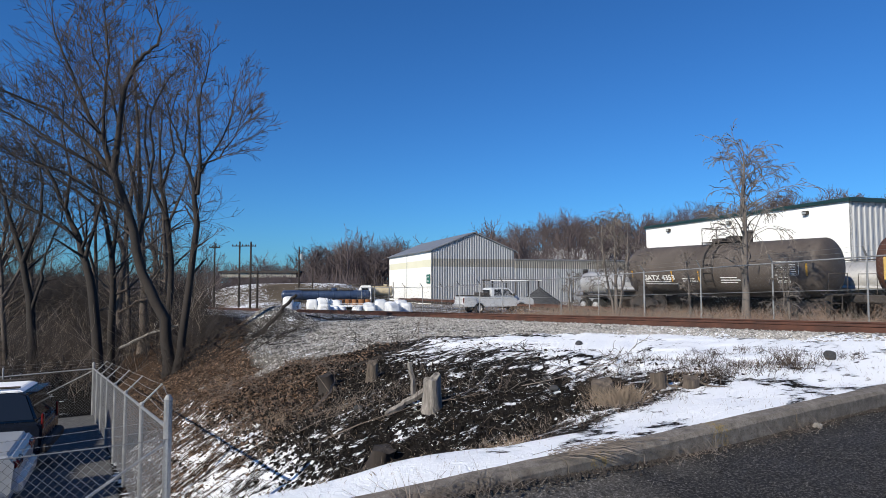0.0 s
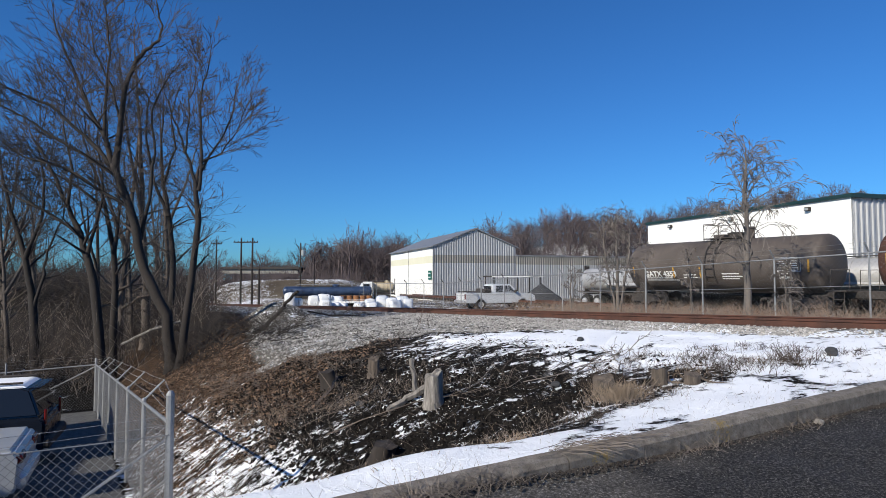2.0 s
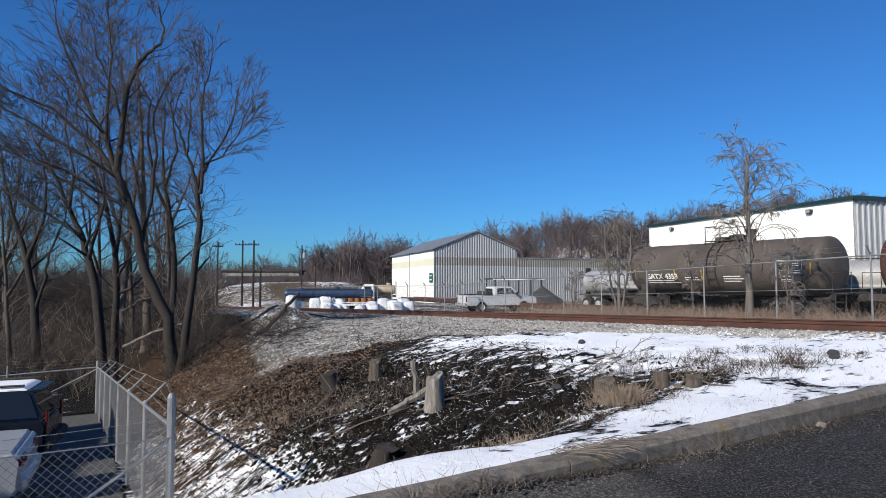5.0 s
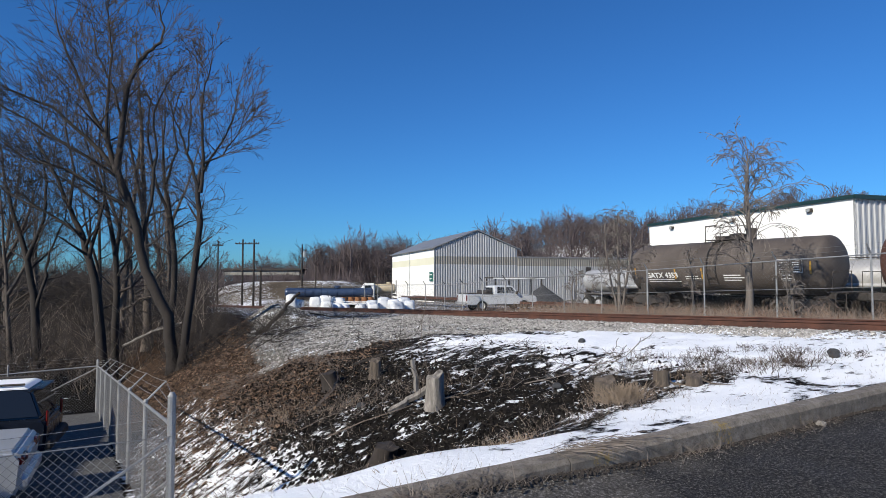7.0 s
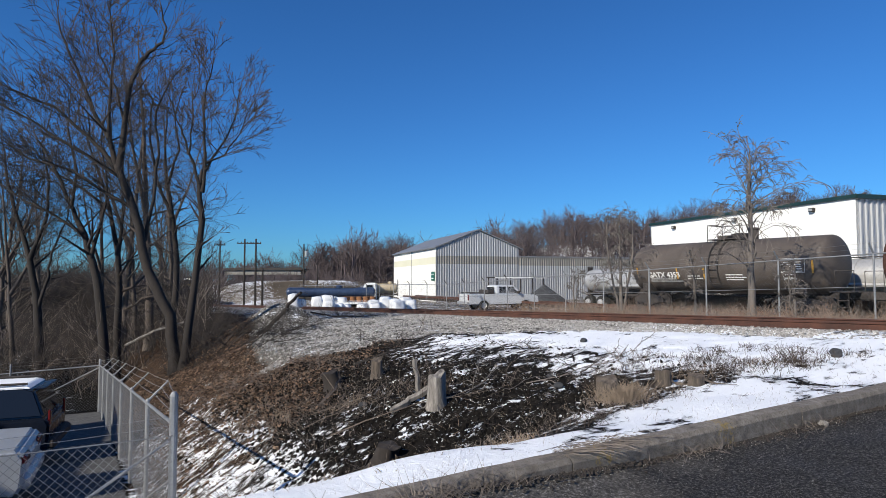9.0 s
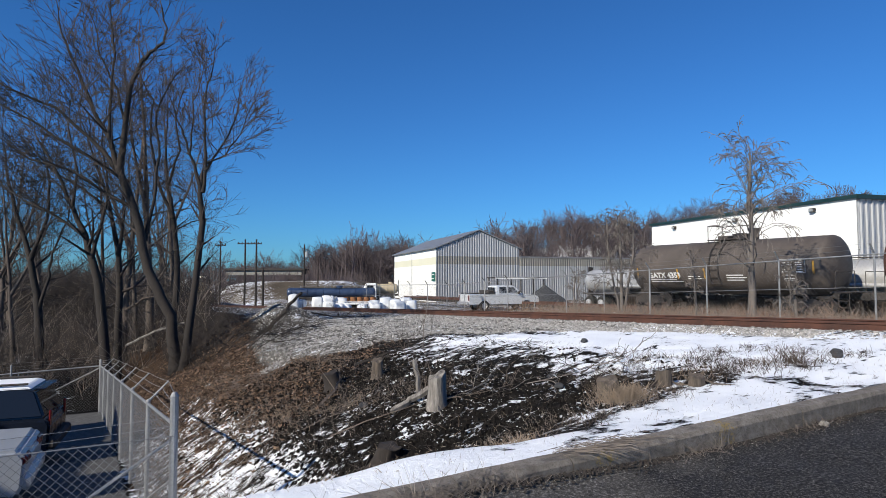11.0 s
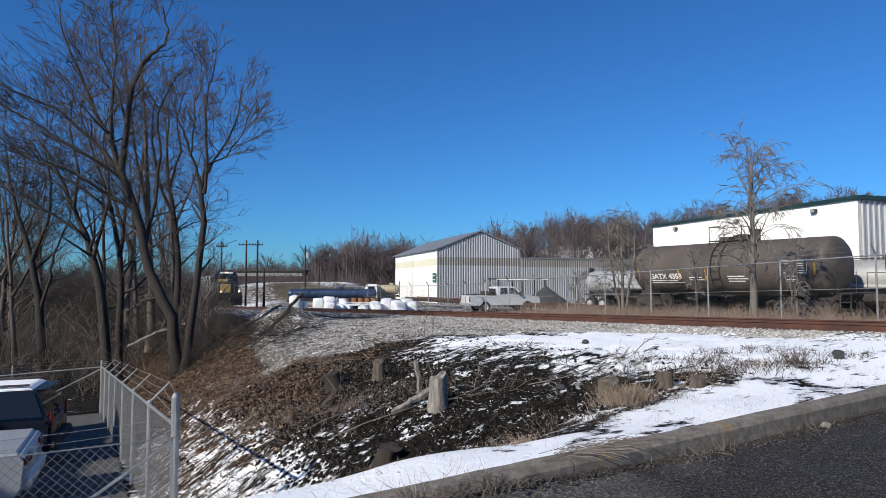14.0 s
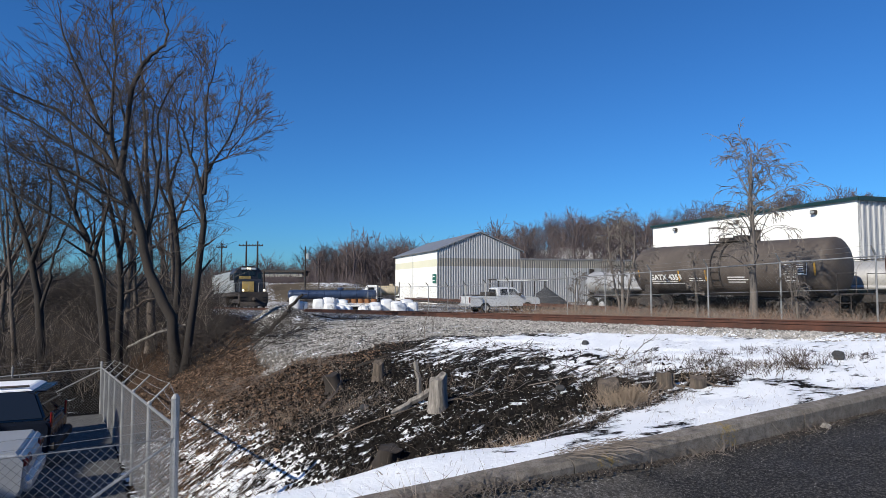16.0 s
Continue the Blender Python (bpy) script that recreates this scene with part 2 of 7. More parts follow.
def gravel_at(x, y):
    """How much of the ground is ballast and gravel."""
    x, y = np.asarray(x, float), np.asarray(y, float)
    w = 0.30 * wave(x, y, 0.9, 0.7) + 0.25 * wave(x, y, 2.6, 0.2)
    edge = np.interp(x, (4.6, 5.6, 7.2, 9.0, 10.2, 11.3, 12.4), (15.6, 14.3, 14.5, 13.5, 12.6, 11.4, 9.6))
    g_ = smooth(-0.45, 0.45, y - edge + 1.3 * w) * smooth(0, 0.7, x + 0.6 * w - 2.3 - 0.2 * np.clip(y - 10, 0, 30))
    return np.maximum(g_, smooth(12.0, 13.0, x + 0.5 * w) * smooth(3.0, 5, y)) * smooth(19, 17.5, x)


def ground_z(x, y):
    x, y = np.asarray(x, float), np.asarray(y, float)
    yc = np.clip(y, 4, 110)
    bench = rail_z(yc) - 0.36
    low = -1.75 - 0.083 * (np.clip(yc, 7.6, 27) - 7.6) - 0.01 * (np.clip(yc, 27, 80) - 27)
    # bank profile across the railway bench
    k = [(0.0, low), (0.95, low), (1.7, low + 0.2 * (bench - low)), (2.8, low + (bench - low) * 0.5), (4.7, bench - 0.45), (7.6, bench + 0.02), (12.6, bench + 0.10), (13.4, bench + 0.18), (16.5, bench + 0.18),
         (17.4, bench - 0.15), (20, bench - 0.25), (26, bench - 0.25)]
    xs = x + 0.35 * wave(x, y, 0.9, 1.0) * smooth(1.6, 3, x) * smooth(11, 8, x)
    z = np.full(np.broadcast(x, y).shape, 0.0) + k[0][1]
    for (x0, z0), (x1, z1) in zip(k, k[1:]):
        t = np.clip((xs - x0) / (x1 - x0), 0, 1)
        z = z + (z1 - z0) * t
    # the yard beyond, nearly level
    yard = -0.45 - 0.018 * np.clip(y - 20, 0, 90)
    z = z + (yard - z) * smooth(20, 27, x)
    # the road's own bank
    edge = 4.45 + 0.12 * wave(x, y, 1.3, 2.0)
    verge = road_z(x) + 0.12 - 0.03 * (y - KERB)
    t = 1 - (1 - np.clip((y - edge) / 3.2, 0, 1)) ** 2
    z = verge + (z - verge) * t
    z = np.where(y < KERB + 0.02, road_z(x) - 0.35 + 0.33 * smooth(-5.0, -5.8, y), z)
    z = z + (0.05 * wave(x, y, 2.3, 0.4) + 0.03 * wave(x, y, 6.1, 0.9)) * smooth(5, 7, y) * smooth(1.4, 2.2, x) * smooth(13, 11, x)
    z = z + 0.035 * wave(x, y, 1.7, 3.0) * smooth(KERB + 0.1, KERB + 0.6, y) * smooth(7, 5, y)
    z = z + 0.95 * np.exp(-((x - 6.7) ** 2 / 2.0 + (y - 25.2) ** 2 / 2.2))
    # raised bank along the back of the yard
    sd, dp = 0.861 * x - 0.509 * y, 0.509 * x + 0.861 * y
    z = z + 3.4 * smooth(112, 126, dp) * smooth(-62, -38, sd) * smooth(-13, -22, sd) * smooth(190, 150, dp)
    # far country: a long wooded hill behind the yard
    side, deep = 0.861 * x - 0.509 * y, 0.509 * x + 0.861 * y
    high = 2.5 * smooth(-110, -40, side) + 16.0 * smooth(-20, 55, side) + 8 * smooth(60, 160, side)
    z = z + high * smooth(125, 250, deep) + 1.5 * wave(x, y, 0.02, 0.3) * smooth(120, 260, deep)
    return z


def cut_axis(*runs):
    out = []
    for a, b, step in runs:
        n = max(1, round((b - a) / step))
        out += [a + (b - a) * i / n for i in range(n)]
    return np.array(out + [runs[-1][1]])


def ground_sheet():
    gx = cut_axis((-2600, -300, 230), (-300, -40, 13), (-40, -4, 1.2), (-4, 0.5, 0.4), (0.5, 9.5, 0.11), (9.5, 18, 0.25), (18, 60, 1.2), (60, 330, 9), (330, 2600, 230))
    gy = cut_axis((-2600, -60, 250), (-60, 3.0, 9), (3.0, 3.78, 0.26), (3.78, 3.84, 0.06), (3.84, 14, 0.11), (14, 26, 0.2), (26, 60, 0.7), (60, 330, 9), (330, 2600, 230))
    X, Y = np.meshgrid(gx, gy)
    Z = ground_z(X, Y)
    nx, ny = len(gx), len(gy)
    verts = np.stack([X, Y, Z], -1).reshape(-1, 3)
    idx = np.arange(nx * ny).reshape(ny, nx)
    faces = np.stack([idx[:-1, :-1], idx[:-1, 1:], idx[1:, 1:], idx[1:, :-1]], -1).reshape(-1, 4)
    me = bpy.data.meshes.new("ground")
    me.from_pydata(verts.tolist(), [], faces.tolist())
    for p in me.polygons:
        p.use_smooth = True
    x, y = X.ravel(), Y.ravel()
    side, deep = 0.861 * x - 0.509 * y, 0.509 * x + 0.861 * y
    w1, w2 = wave(x, y, 0.8, 0.7), wave(x, y, 1.9, 1.9)
    # where each ground cover lies
    gravel = gravel_at(x, y)
    leaf = smooth(8.6, 11.6, y - 1.15 * (x - 2.8) + 0.9 * w1) * smooth(0.6, 0.9, x) * (1 - gravel)
    leaf = np.maximum(leaf, 0.55 * smooth(5.2, 5.6, x + 0.2 * w1) * smooth(6.4, 5.2, x) * smooth(6.0, 5.2, y))
    verge = smooth(4.95, 4.35, y + 0.16 * w1 + 0.16 * w2 - 0.32 * smooth(4.0, 5.2, x) - 0.3 * smooth(6.5, 9.5, x))
    shelf = smooth(5.75, 6.95, x + 0.6 * w1 - 0.10 * np.clip(y - 6.5, 0, 5)) * smooth(0.5, -0.9, y - np.interp(x, (5, 7.2, 9.0, 10.2, 11.3, 12.4), (13.6, 14.2, 13.7, 13.0, 12.4, 11.8)) + 0.5 * w1) * (1 - 0.22 * smooth(11.8, 13.0, x + 0.5 * w2)) * smooth(14.2, 13.2, x)
    toe = smooth(3.4, 2.2, x + 0.4 * w2) * smooth(14, 9.4, y)
    lot = smooth(0.75, 0.55, x) * smooth(7.6, 8.4, y) * smooth(27, 25.5, y)
    full = 0.52 + 0.27 * smooth(6.8, 8.6, x + 0.7 * w2) - 0.10 * smooth(4.9, 5.2, y) * smooth(6.6, 5.8, y + 0.3 * w2) * smooth(10.6, 9.0, x + 0.5 * w1)
    snow = np.clip((0.70 + 0.22 * w2) * verge + full * shelf * (1 - verge) + (0.50 + 0.14 * smooth(9.5, 7.5, y)) * toe, 0, 1.2)
    snow = np.maximum(snow, 0.30 * smooth(1.4, 2.4, x) * smooth(10.5, 8.5, y - 0.5 * (x - 2)) * smooth(4.7, 5.4, y))
    snow = np.maximum(snow, 0.40 * smooth(4.6, 6.0, x) * smooth(8.0, 9.5, y) * smooth(14.5, 13.0, y) * (1 - leaf))
    snow = np.maximum(snow, 0.49 * smooth(2.7, 1.9, x + 0.35 * w2) * smooth(12.8, 10.5, y + 0.5 * w1) * smooth(4.8, 5.5, y))
    snow = np.maximum(snow, 0.46 * smooth(3.3, 2.4, x + 0.4 * w2) * smooth(20, 15, y) * smooth(8, 9, y))
    snow = np.maximum(snow, 0.41 * smooth(3.0, 3.8, x) * smooth(6.9, 6.2, x) * smooth(5.9, 5.3, y + 0.25 * w2) * smooth(4.3, 4.7, y))
    snow = np.maximum(snow, 0.31 * gravel)
    snow = np.maximum(snow, 0.36 * smooth(17, 18.5, x) * smooth(33, 30, x))
    snow = np.maximum(snow, 0.62 * smooth(0.1, 0.45, x) * smooth(1.9, 1.3, x) * smooth(13.5, 9, y) * smooth(7, 7.6, y))
    yard = smooth(19, 22, x)
    snow = np.maximum(snow, 0.36 * yard * smooth(150, 60, deep)) * (1 - 0.75 * lot)
    snow = np.maximum(snow, 0.40 * smooth(120, 180, deep))
    snow = np.maximum(snow, 0.56 * smooth(123, 128, deep) * smooth(146, 136, deep) * smooth(-62, -40, side) * smooth(-13, -22, side))
    snow = np.maximum(snow, 0.42 * smooth(1.5, -4, x) * smooth(13, 24, y) * (1 - lot))
    snow = np.maximum(snow, 0.58 * smooth(-58, -46, side) * smooth(-24, -32, side) * smooth(62, 70, deep) * smooth(112, 104, deep))
    for nm, val in (("snow", snow), ("gravel", gravel), ("leaf", leaf), ("lot", lot), ("yard", yard), ("far", smooth(98, 114, deep))):
        me.attributes.new(nm, "FLOAT", "POINT").data.foreach_set("value", np.broadcast_to(val, x.shape).astype(np.float32).copy())
    m, nt, b = material("ground_cover", 0.95)
    v = coords(nt)

    def weight(nm):
        a = nt.nodes.new("ShaderNodeAttribute")
        a.attribute_name = nm
        return a.outputs["Fac"]
    n1, n2, n3 = noise_tex(nt, v, 1.3, 6, 0.65), noise_tex(nt, v, 7.0, 6, 0.7), noise_tex(nt, v, 38, 4, 0.7)
    vor = nt.nodes.new("ShaderNodeTexVoronoi")
    vor.inputs["Scale"].default_value = 15
    nt.links.new(v, vor.inputs["Vector"])
    cinder = ramp(nt, n2, [(0.3, (0.005, 0.0045, 0.004)), (0.6, (0.014, 0.012, 0.0105)), (0.8, (0.045, 0.037, 0.031))])
    leaves = ramp(nt, n3, [(0.36, (0.005, 0.0035, 0.003)), (0.50, (0.032, 0.020, 0.013)), (0.66, (0.15, 0.098, 0.066))])
    stones = ramp(nt, n3, [(0.30, (0.035, 0.033, 0.030)), (0.52, (0.17, 0.162, 0.15)), (0.75, (0.46, 0.44, 0.41))])
    stones = mix(nt, maths(nt, "MULTIPLY", vor.outputs["Distance"], 0.9, clamp=True), stones, (0.06, 0.056, 0.05))
    tar = ramp(nt, n2, [(0.3, (0.065, 0.065, 0.067)), (0.7, (0.15, 0.148, 0.146))])
    dirt = ramp(nt, n2, [(0.3, (0.10, 0.085, 0.068)), (0.7, (0.22, 0.19, 0.155))])
    wood_floor = ramp(nt, noise_tex(nt, v, 0.05, 5, 0.7), [(0.35, (0.075, 0.06, 0.045)), (0.65, (0.17, 0.14, 0.10))])

    def blend(base, top, nm, lo=0.35, hi=0.65, k=0.5):
        w = maths(nt, "ADD", weight(nm), maths(nt, "MULTIPLY", maths(nt, "SUBTRACT", n2, 0.5), k))
        f = maths(nt, "DIVIDE", maths(nt, "SUBTRACT", w, lo), hi - lo, clamp=True)
        return mix(nt, f, base, top)
    col = blend(cinder, leaves, "leaf", 0.3, 0.7, 1.4)
    col = blend(col, stones, "gravel")
    col = blend(col, tar, "lot")
    col = blend(col, dirt, "yard")
    col = blend(col, wood_floor, "far")
    ns = maths(nt, "ADD", maths(nt, "MULTIPLY", n1, 0.40), maths(nt, "MULTIPLY", noise_tex(nt, v, 3.6, 8, 0.74, (0.8, 1.5, 1.0)), 0.60))
    s = maths(nt, "SUBTRACT", weight("snow"), maths(nt, "MULTIPLY", maths(nt, "SUBTRACT", ns, 0.36), 3.4))
    s = maths(nt, "MULTIPLY", maths(nt, "ADD", s, 0.06), 7.0, clamp=True)
    col = mix(nt, s, col, (0.86, 0.88, 0.91))
    nt.links.new(col, b.inputs["Base Color"])
    b.inputs["Specular IOR Level"].default_value = 0.06
    h = maths(nt, "ADD", maths(nt, "MULTIPLY", n2, 0.6), maths(nt, "MULTIPLY", n3, 0.35))
    bump(nt, b, maths(nt, "ADD", h, maths(nt, "MULTIPLY", s, 0.5)), 0.7, 0.06)
    me.materials.append(m)
    return tagged(new("ground", me), "snow-patched ground of gravel, cinders and fallen leaves", "ground", kind="structure")


ground_sheet()


# ---- road and kerb ----
def road_and_kerb():
    m, nt, b = material("asphalt", 0.9)
    v = coords(nt)
    b.inputs["Specular IOR Level"].default_value = 0.2
    grit = noise_tex(nt, v, 46, 4, 0.85)
    wide = noise_tex(nt, v, 1.1, 6, 0.65)
    col = ramp(nt, grit, [(0.41, (0.006, 0.0055, 0.005)), (0.52, (0.030, 0.028, 0.0255)), (0.63, (0.17, 0.155, 0.14))])
    # gravel and grit washed along the kerb
    sep = nt.nodes.new("ShaderNodeSeparateXYZ")
    nt.links.new(v, sep.inputs[0])
    near = maths(nt, "ADD", maths(nt, "SUBTRACT", sep.outputs[1], 2.7), maths(nt, "MULTIPLY", maths(nt, "SUBTRACT", 3.2, sep.outputs[0]), 0.35))
    grit_w = maths(nt, "MULTIPLY", maths(nt, "ADD", near, maths(nt, "MULTIPLY", maths(nt, "SUBTRACT", wide, 0.5), 3.0)), 1.3, clamp=True)
    spots = ramp(nt, noise_tex(nt, v, 42, 4, 0.75), [(0.40, (0.035, 0.032, 0.029)), (0.56, (0.12, 0.11, 0.10)), (0.68, (0.36, 0.34, 0.32))])
    nt.links.new(mix(nt, grit_w, col, spots), b.inputs["Base Color"])
    nt.links.new(ramp(nt, wide, [(0.3, (0.7, 0.7, 0.7)), (0.7, (0.95, 0.95, 0.95))]), b.inputs["Roughness"])
    bump(nt, b, grit, 0.8, 0.012)
    xs = cut_axis((-400, -20, 40), (-20, 14, 0.5), (14, 22, 1.0), (22, 400, 40))
    ys = cut_axis((-5.2, KERB - 0.16, 0.3))
    X, Y = np.meshgrid(xs, ys)
    Z = road_top(X, Y) + 0.012 * wave(X, Y, 0.7, 1.0)
    verts = np.stack([X, Y, Z], -1).reshape(-1, 3)
    idx = np.arange(X.size).reshape(X.shape)
    faces = np.stack([idx[:-1, :-1], idx[:-1, 1:], idx[1:, 1:], idx[1:, :-1]], -1).reshape(-1, 4).tolist()
    tagged(raw("road", verts, faces, m), "dark worn asphalt road with grit along its edge", "road", kind="structure")
    # kerb lengths, worn
    kerb = tagged(new("kerb"), "worn concrete kerb beside the asphalt road", "kerb", kind="structure")
    rnd = random.Random(3)
    x = -9.0
    while x < 13.0:
        ln = 3.05
        bm = bmesh.new()
        n = 12
        rows = []
        for i in range(n + 1):
            px = x + 0.006 + (ln - 0.012) * i / n
            z = float(road_z(px))
            j = lambda k: (rnd.random() - 0.5) * k
            rows.append([bm.verts.new((px, KERB - 0.19 + j(0.008), z - 0.3)), bm.verts.new((px, KERB - 0.185 + j(0.006), z + 0.145 + j(0.007))),
                         bm.verts.new((px, KERB - 0.155 + j(0.007), z + 0.185 + j(0.005))), bm.verts.new((px, KERB - 0.02 + j(0.01), z + 0.195 + j(0.010))),
                         bm.verts.new((px, KERB + 0.0, z + 0.16)), bm.verts.new((px, KERB + 0.0, z - 0.3))])
        for a, c in zip(rows, rows[1:]):
            for i in range(5):
                bm.faces.new((a[i], a[i + 1], c[i + 1], c[i]))
        bm.faces.new(rows[0]), bm.faces.new(rows[-1][::-1])
        bmesh.ops.recalc_face_normals(bm, faces=bm.faces)
        part("kerb_length", bm, M_CONCRETE, kerb)
        x += ln


road_and_kerb()


# ---- main track ----
RAIL_OUT = ((-0.07, 0), (0.07, 0), (0.07, 0.012), (0.012, 0.035), (0.010, 0.13), (0.034, 0.145), (0.034, 0.172), (0.028, 0.178), (-0.028, 0.178), (-0.034, 0.172), (-0.034, 0.145), (-0.010, 0.13), (-0.012, 0.035), (-0.07, 0.012))


def rail_mesh(name, x, y0, y1, top, mat, parent):
    bm = bmesh.new()
    rows = []
    for y in np.linspace(y0, y1, 24):
        z = float(top(y)) - 0.178
        rows.append([bm.verts.new((x + a, y, z + c)) for a, c in RAIL_OUT])
    n = len(RAIL_OUT)
    for a, c in zip(rows, rows[1:]):
        for i in range(n):
            bm.faces.new((a[i], c[i], c[(i + 1) % n], a[(i + 1) % n]))
    bmesh.ops.recalc_face_normals(bm, faces=bm.faces)
    return part(name, bm, mat, parent)


def track(name, x, y0, y1, top, label):
    t = tagged(new(name), label, "railway track", kind="structure")
    for s in (-0.7525, 0.7525):
        rail_mesh("rail", x + s, y0, y1, top, M_RUST, t)
    tie = boxm(2.6, 0.23, 0.18, None, 0.012)
    first = None
    y, i = y0 + 0.3, 0
    rnd = random.Random(5)
    while y < min(y1, y0 + 130):
        m = Matrix.Translation((x + rnd.uniform(-0.05, 0.05), y, float(top(y)) - 0.178 - 0.19)) @ Matrix.Rotation(rnd.uniform(-0.02, 0.02), 4, "Z")
        if first is None:
            first = part("tie", tie, M_TIE, t)
            first.matrix_basis = m
        else:
            o = first.copy()
            scene.collection.objects.link(o)
            o.matrix_basis = m
        y += 0.53
    return t


track("main_track", TRACK, -14, 170, rail_z, "rusty railway track on wooden ties in grey ballast")
spur_z = lambda y: -0.10 + 0 * np.asarray(y, float)
track("siding_track", SPUR, -10, 60, spur_z, "rusty siding track half hidden in dry weeds")


# ---- bare trees ----
def limb(segs, p, d, length, r, rnd, depth, gen, wig=0.16, up=0.06, droop=0.0, kids=(3, 5), spread=0.75, taper=0.35, shrink=0.62):
    """Grow one limb and its forks; segs collects (points, radii)."""
    n = max(2, int(length / (0.28 + 0.12 * (depth - gen))) ) if gen < depth else 3
    n = min(n, 9)
    pts, rad = [p.copy()], [r]
    for i in range(n):
        f = (i + 1) / n
        d = (d + Vector((rnd.gauss(0, wig), rnd.gauss(0, wig), rnd.gauss(0, wig) + up - droop * f))).normalized()
        p = p + d * (length / n)
        pts.append(p.copy())
        rad.append(r * (1 - (1 - taper) * f))
    segs.append((pts, rad))
    if gen >= depth:
        return
    k = rnd.randint(*kids)
    for i in range(k):
        f = rnd.uniform(0.3, 1.0) if i < k - 1 else 1.0
        j = f * n
        a = min(int(j), n - 1)
        q = pts[a].lerp(pts[a + 1], j - a)
        base = (pts[a + 1] - pts[a]).normalized()
        side = base.cross(Vector((rnd.gauss(0, 1), rnd.gauss(0, 1), rnd.gauss(0, 1)))).normalized()
        ang = rnd.uniform(0.35, 1.0) * spread if i < k - 1 else rnd.uniform(0.05, 0.3)
        nd = (base * math.cos(ang) + side * math.sin(ang)).normalized()
        limb(segs, q, nd, length * shrink * rnd.uniform(0.75, 1.2), max(0.004, rad[min(a + 1, n)] * rnd.uniform(0.5, 0.72)), rnd, depth, gen + 1, wig * 1.1, up, droop * 1.3, kids, spread, taper, shrink)


def tubes(segs, rmin=0.0):
    """Vertices and faces of tapered limbs; thick ones are rounder."""
    verts, faces = [], []
    for pts, rad in segs:
        k = 12 if rad[0] > 0.12 else 8 if rad[0] > 0.07 else 5 if rad[0] > 0.03 else 3
        base = len(verts)
        prev = None
        for i, p in enumerate(pts):
            d = (pts[min(i + 1, len(pts) - 1)] - pts[max(i - 1, 0)])
            if d.length < 1e-6:
                d = Vector((0, 0, 1))
            d.normalize()
            s = d.cross(Vector((0.31, 0.95, 0.05)) if abs(d.y) < 0.9 else Vector((1, 0, 0))).normalized()
            t = d.cross(s)
            for j in range(k):
                a = 2 * math.pi * j / k
                verts.append(tuple(p + (s * math.cos(a) + t * math.sin(a)) * max(rad[i], rmin)))
        for i in range(len(pts) - 1):
            for j in range(k):
                a, b = base + i * k + j, base + i * k + (j + 1) % k
                faces.append((a, b, b + k, a + k))
    return verts, faces


def trunk_path(pts, r0, r1, rnd, sub=3, wob=0.022):
    out = []
    for a, b in zip(pts, pts[1:]):
        a, b = Vector(a), Vector(b)
        for i in range(sub):
            out.append(a.lerp(b, i / sub) + Vector((rnd.gauss(0, wob), rnd.gauss(0, wob), 0)) * (1 if out else 0))
    out.append(Vector(pts[-1]))
    n = len(out) - 1
    return out, [r0 + (r1 - r0) * (i / n) ** 0.8 for i in range(n + 1)]


def make_tree(name, seed, trunks, limbs, mat, label, group="", depth=3, rmin=0.0075, twig=None, rise=1.0, **kw):
    """trunks: (points, r0, r1), in the tree's own space; limbs: how many grow on each, their length and the height where they begin."""
    rnd = random.Random(seed)
    wood, twigs = [], []
    for (pts, r0, r1), (count, length, start) in zip(trunks, limbs):
        path, rad = trunk_path(pts, r0, r1, rnd)
        rad[0] *= 1.35
        wood.append((path, rad))
        for i in range(count):
            f = start + (1 - start) * (i + rnd.random()) / count
            j = min(f, 0.999) * (len(path) - 1)
            a = int(j)
            q = path[a].lerp(path[a + 1], j - a)
            ax = (path[a + 1] - path[a]).normalized()
            th = rnd.uniform(0, 2 * math.pi)
            out = Vector((math.cos(th), math.sin(th), 0))
            lift = (0.55 + 0.5 * f) * rise
            d = (out * (1.15 - 0.6 * f) + ax * lift).normalized()
            limb(twigs, q, d, length * (1.1 - 0.5 * f) * rnd.uniform(0.7, 1.2), max(0.02, rad[a] * rnd.uniform(0.3, 0.5)), rnd, depth, 1, **kw)
        limb(twigs, path[-1], (path[-1] - path[-2]).normalized(), length * 0.6, rad[-1], rnd, depth, 1, **kw)
    top = tagged(new(name), label, "tree", group)
    bole = raw("trunk", *tubes(wood), mat, top)
    for p in bole.data.polygons:
        p.use_smooth = True
    raw("crown", *tubes(twigs, rmin), twig or mat, top)
    return top


def place(ob, x, y, turn=0.0, size=1.0, sink=0.05, z=None):
    z = float(ground_z(x, y)) if z is None else z
    ob.matrix_basis = Matrix.Translation((x, y, z - sink)) @ Matrix.Rotation(turn, 4, "Z") @ Matrix.Diagonal((size, size, size, 1))
    return ob


def put_copy(ob, x, y, turn=0.0, size=1.0, sink=0.1, z=None):
    z = float(ground_z(x, y)) if z is None else z
    o = copy_thing(ob, Matrix())
    o.matrix_basis = Matrix.Translation((x, y, z - sink)) @ Matrix.Rotation(turn, 4, "Z") @ Matrix.Diagonal((size, size, size, 1))
    return o


RIGHT, AWAY = Vector((0.861, -0.509, 0)), Vector((0.509, 0.861, 0))


def ray_place(px, d):
    """Ground spot d metres ahead and px metres to the right of the road's lookout."""
    p = RIGHT * px + AWAY * d
    return p.x, p.y


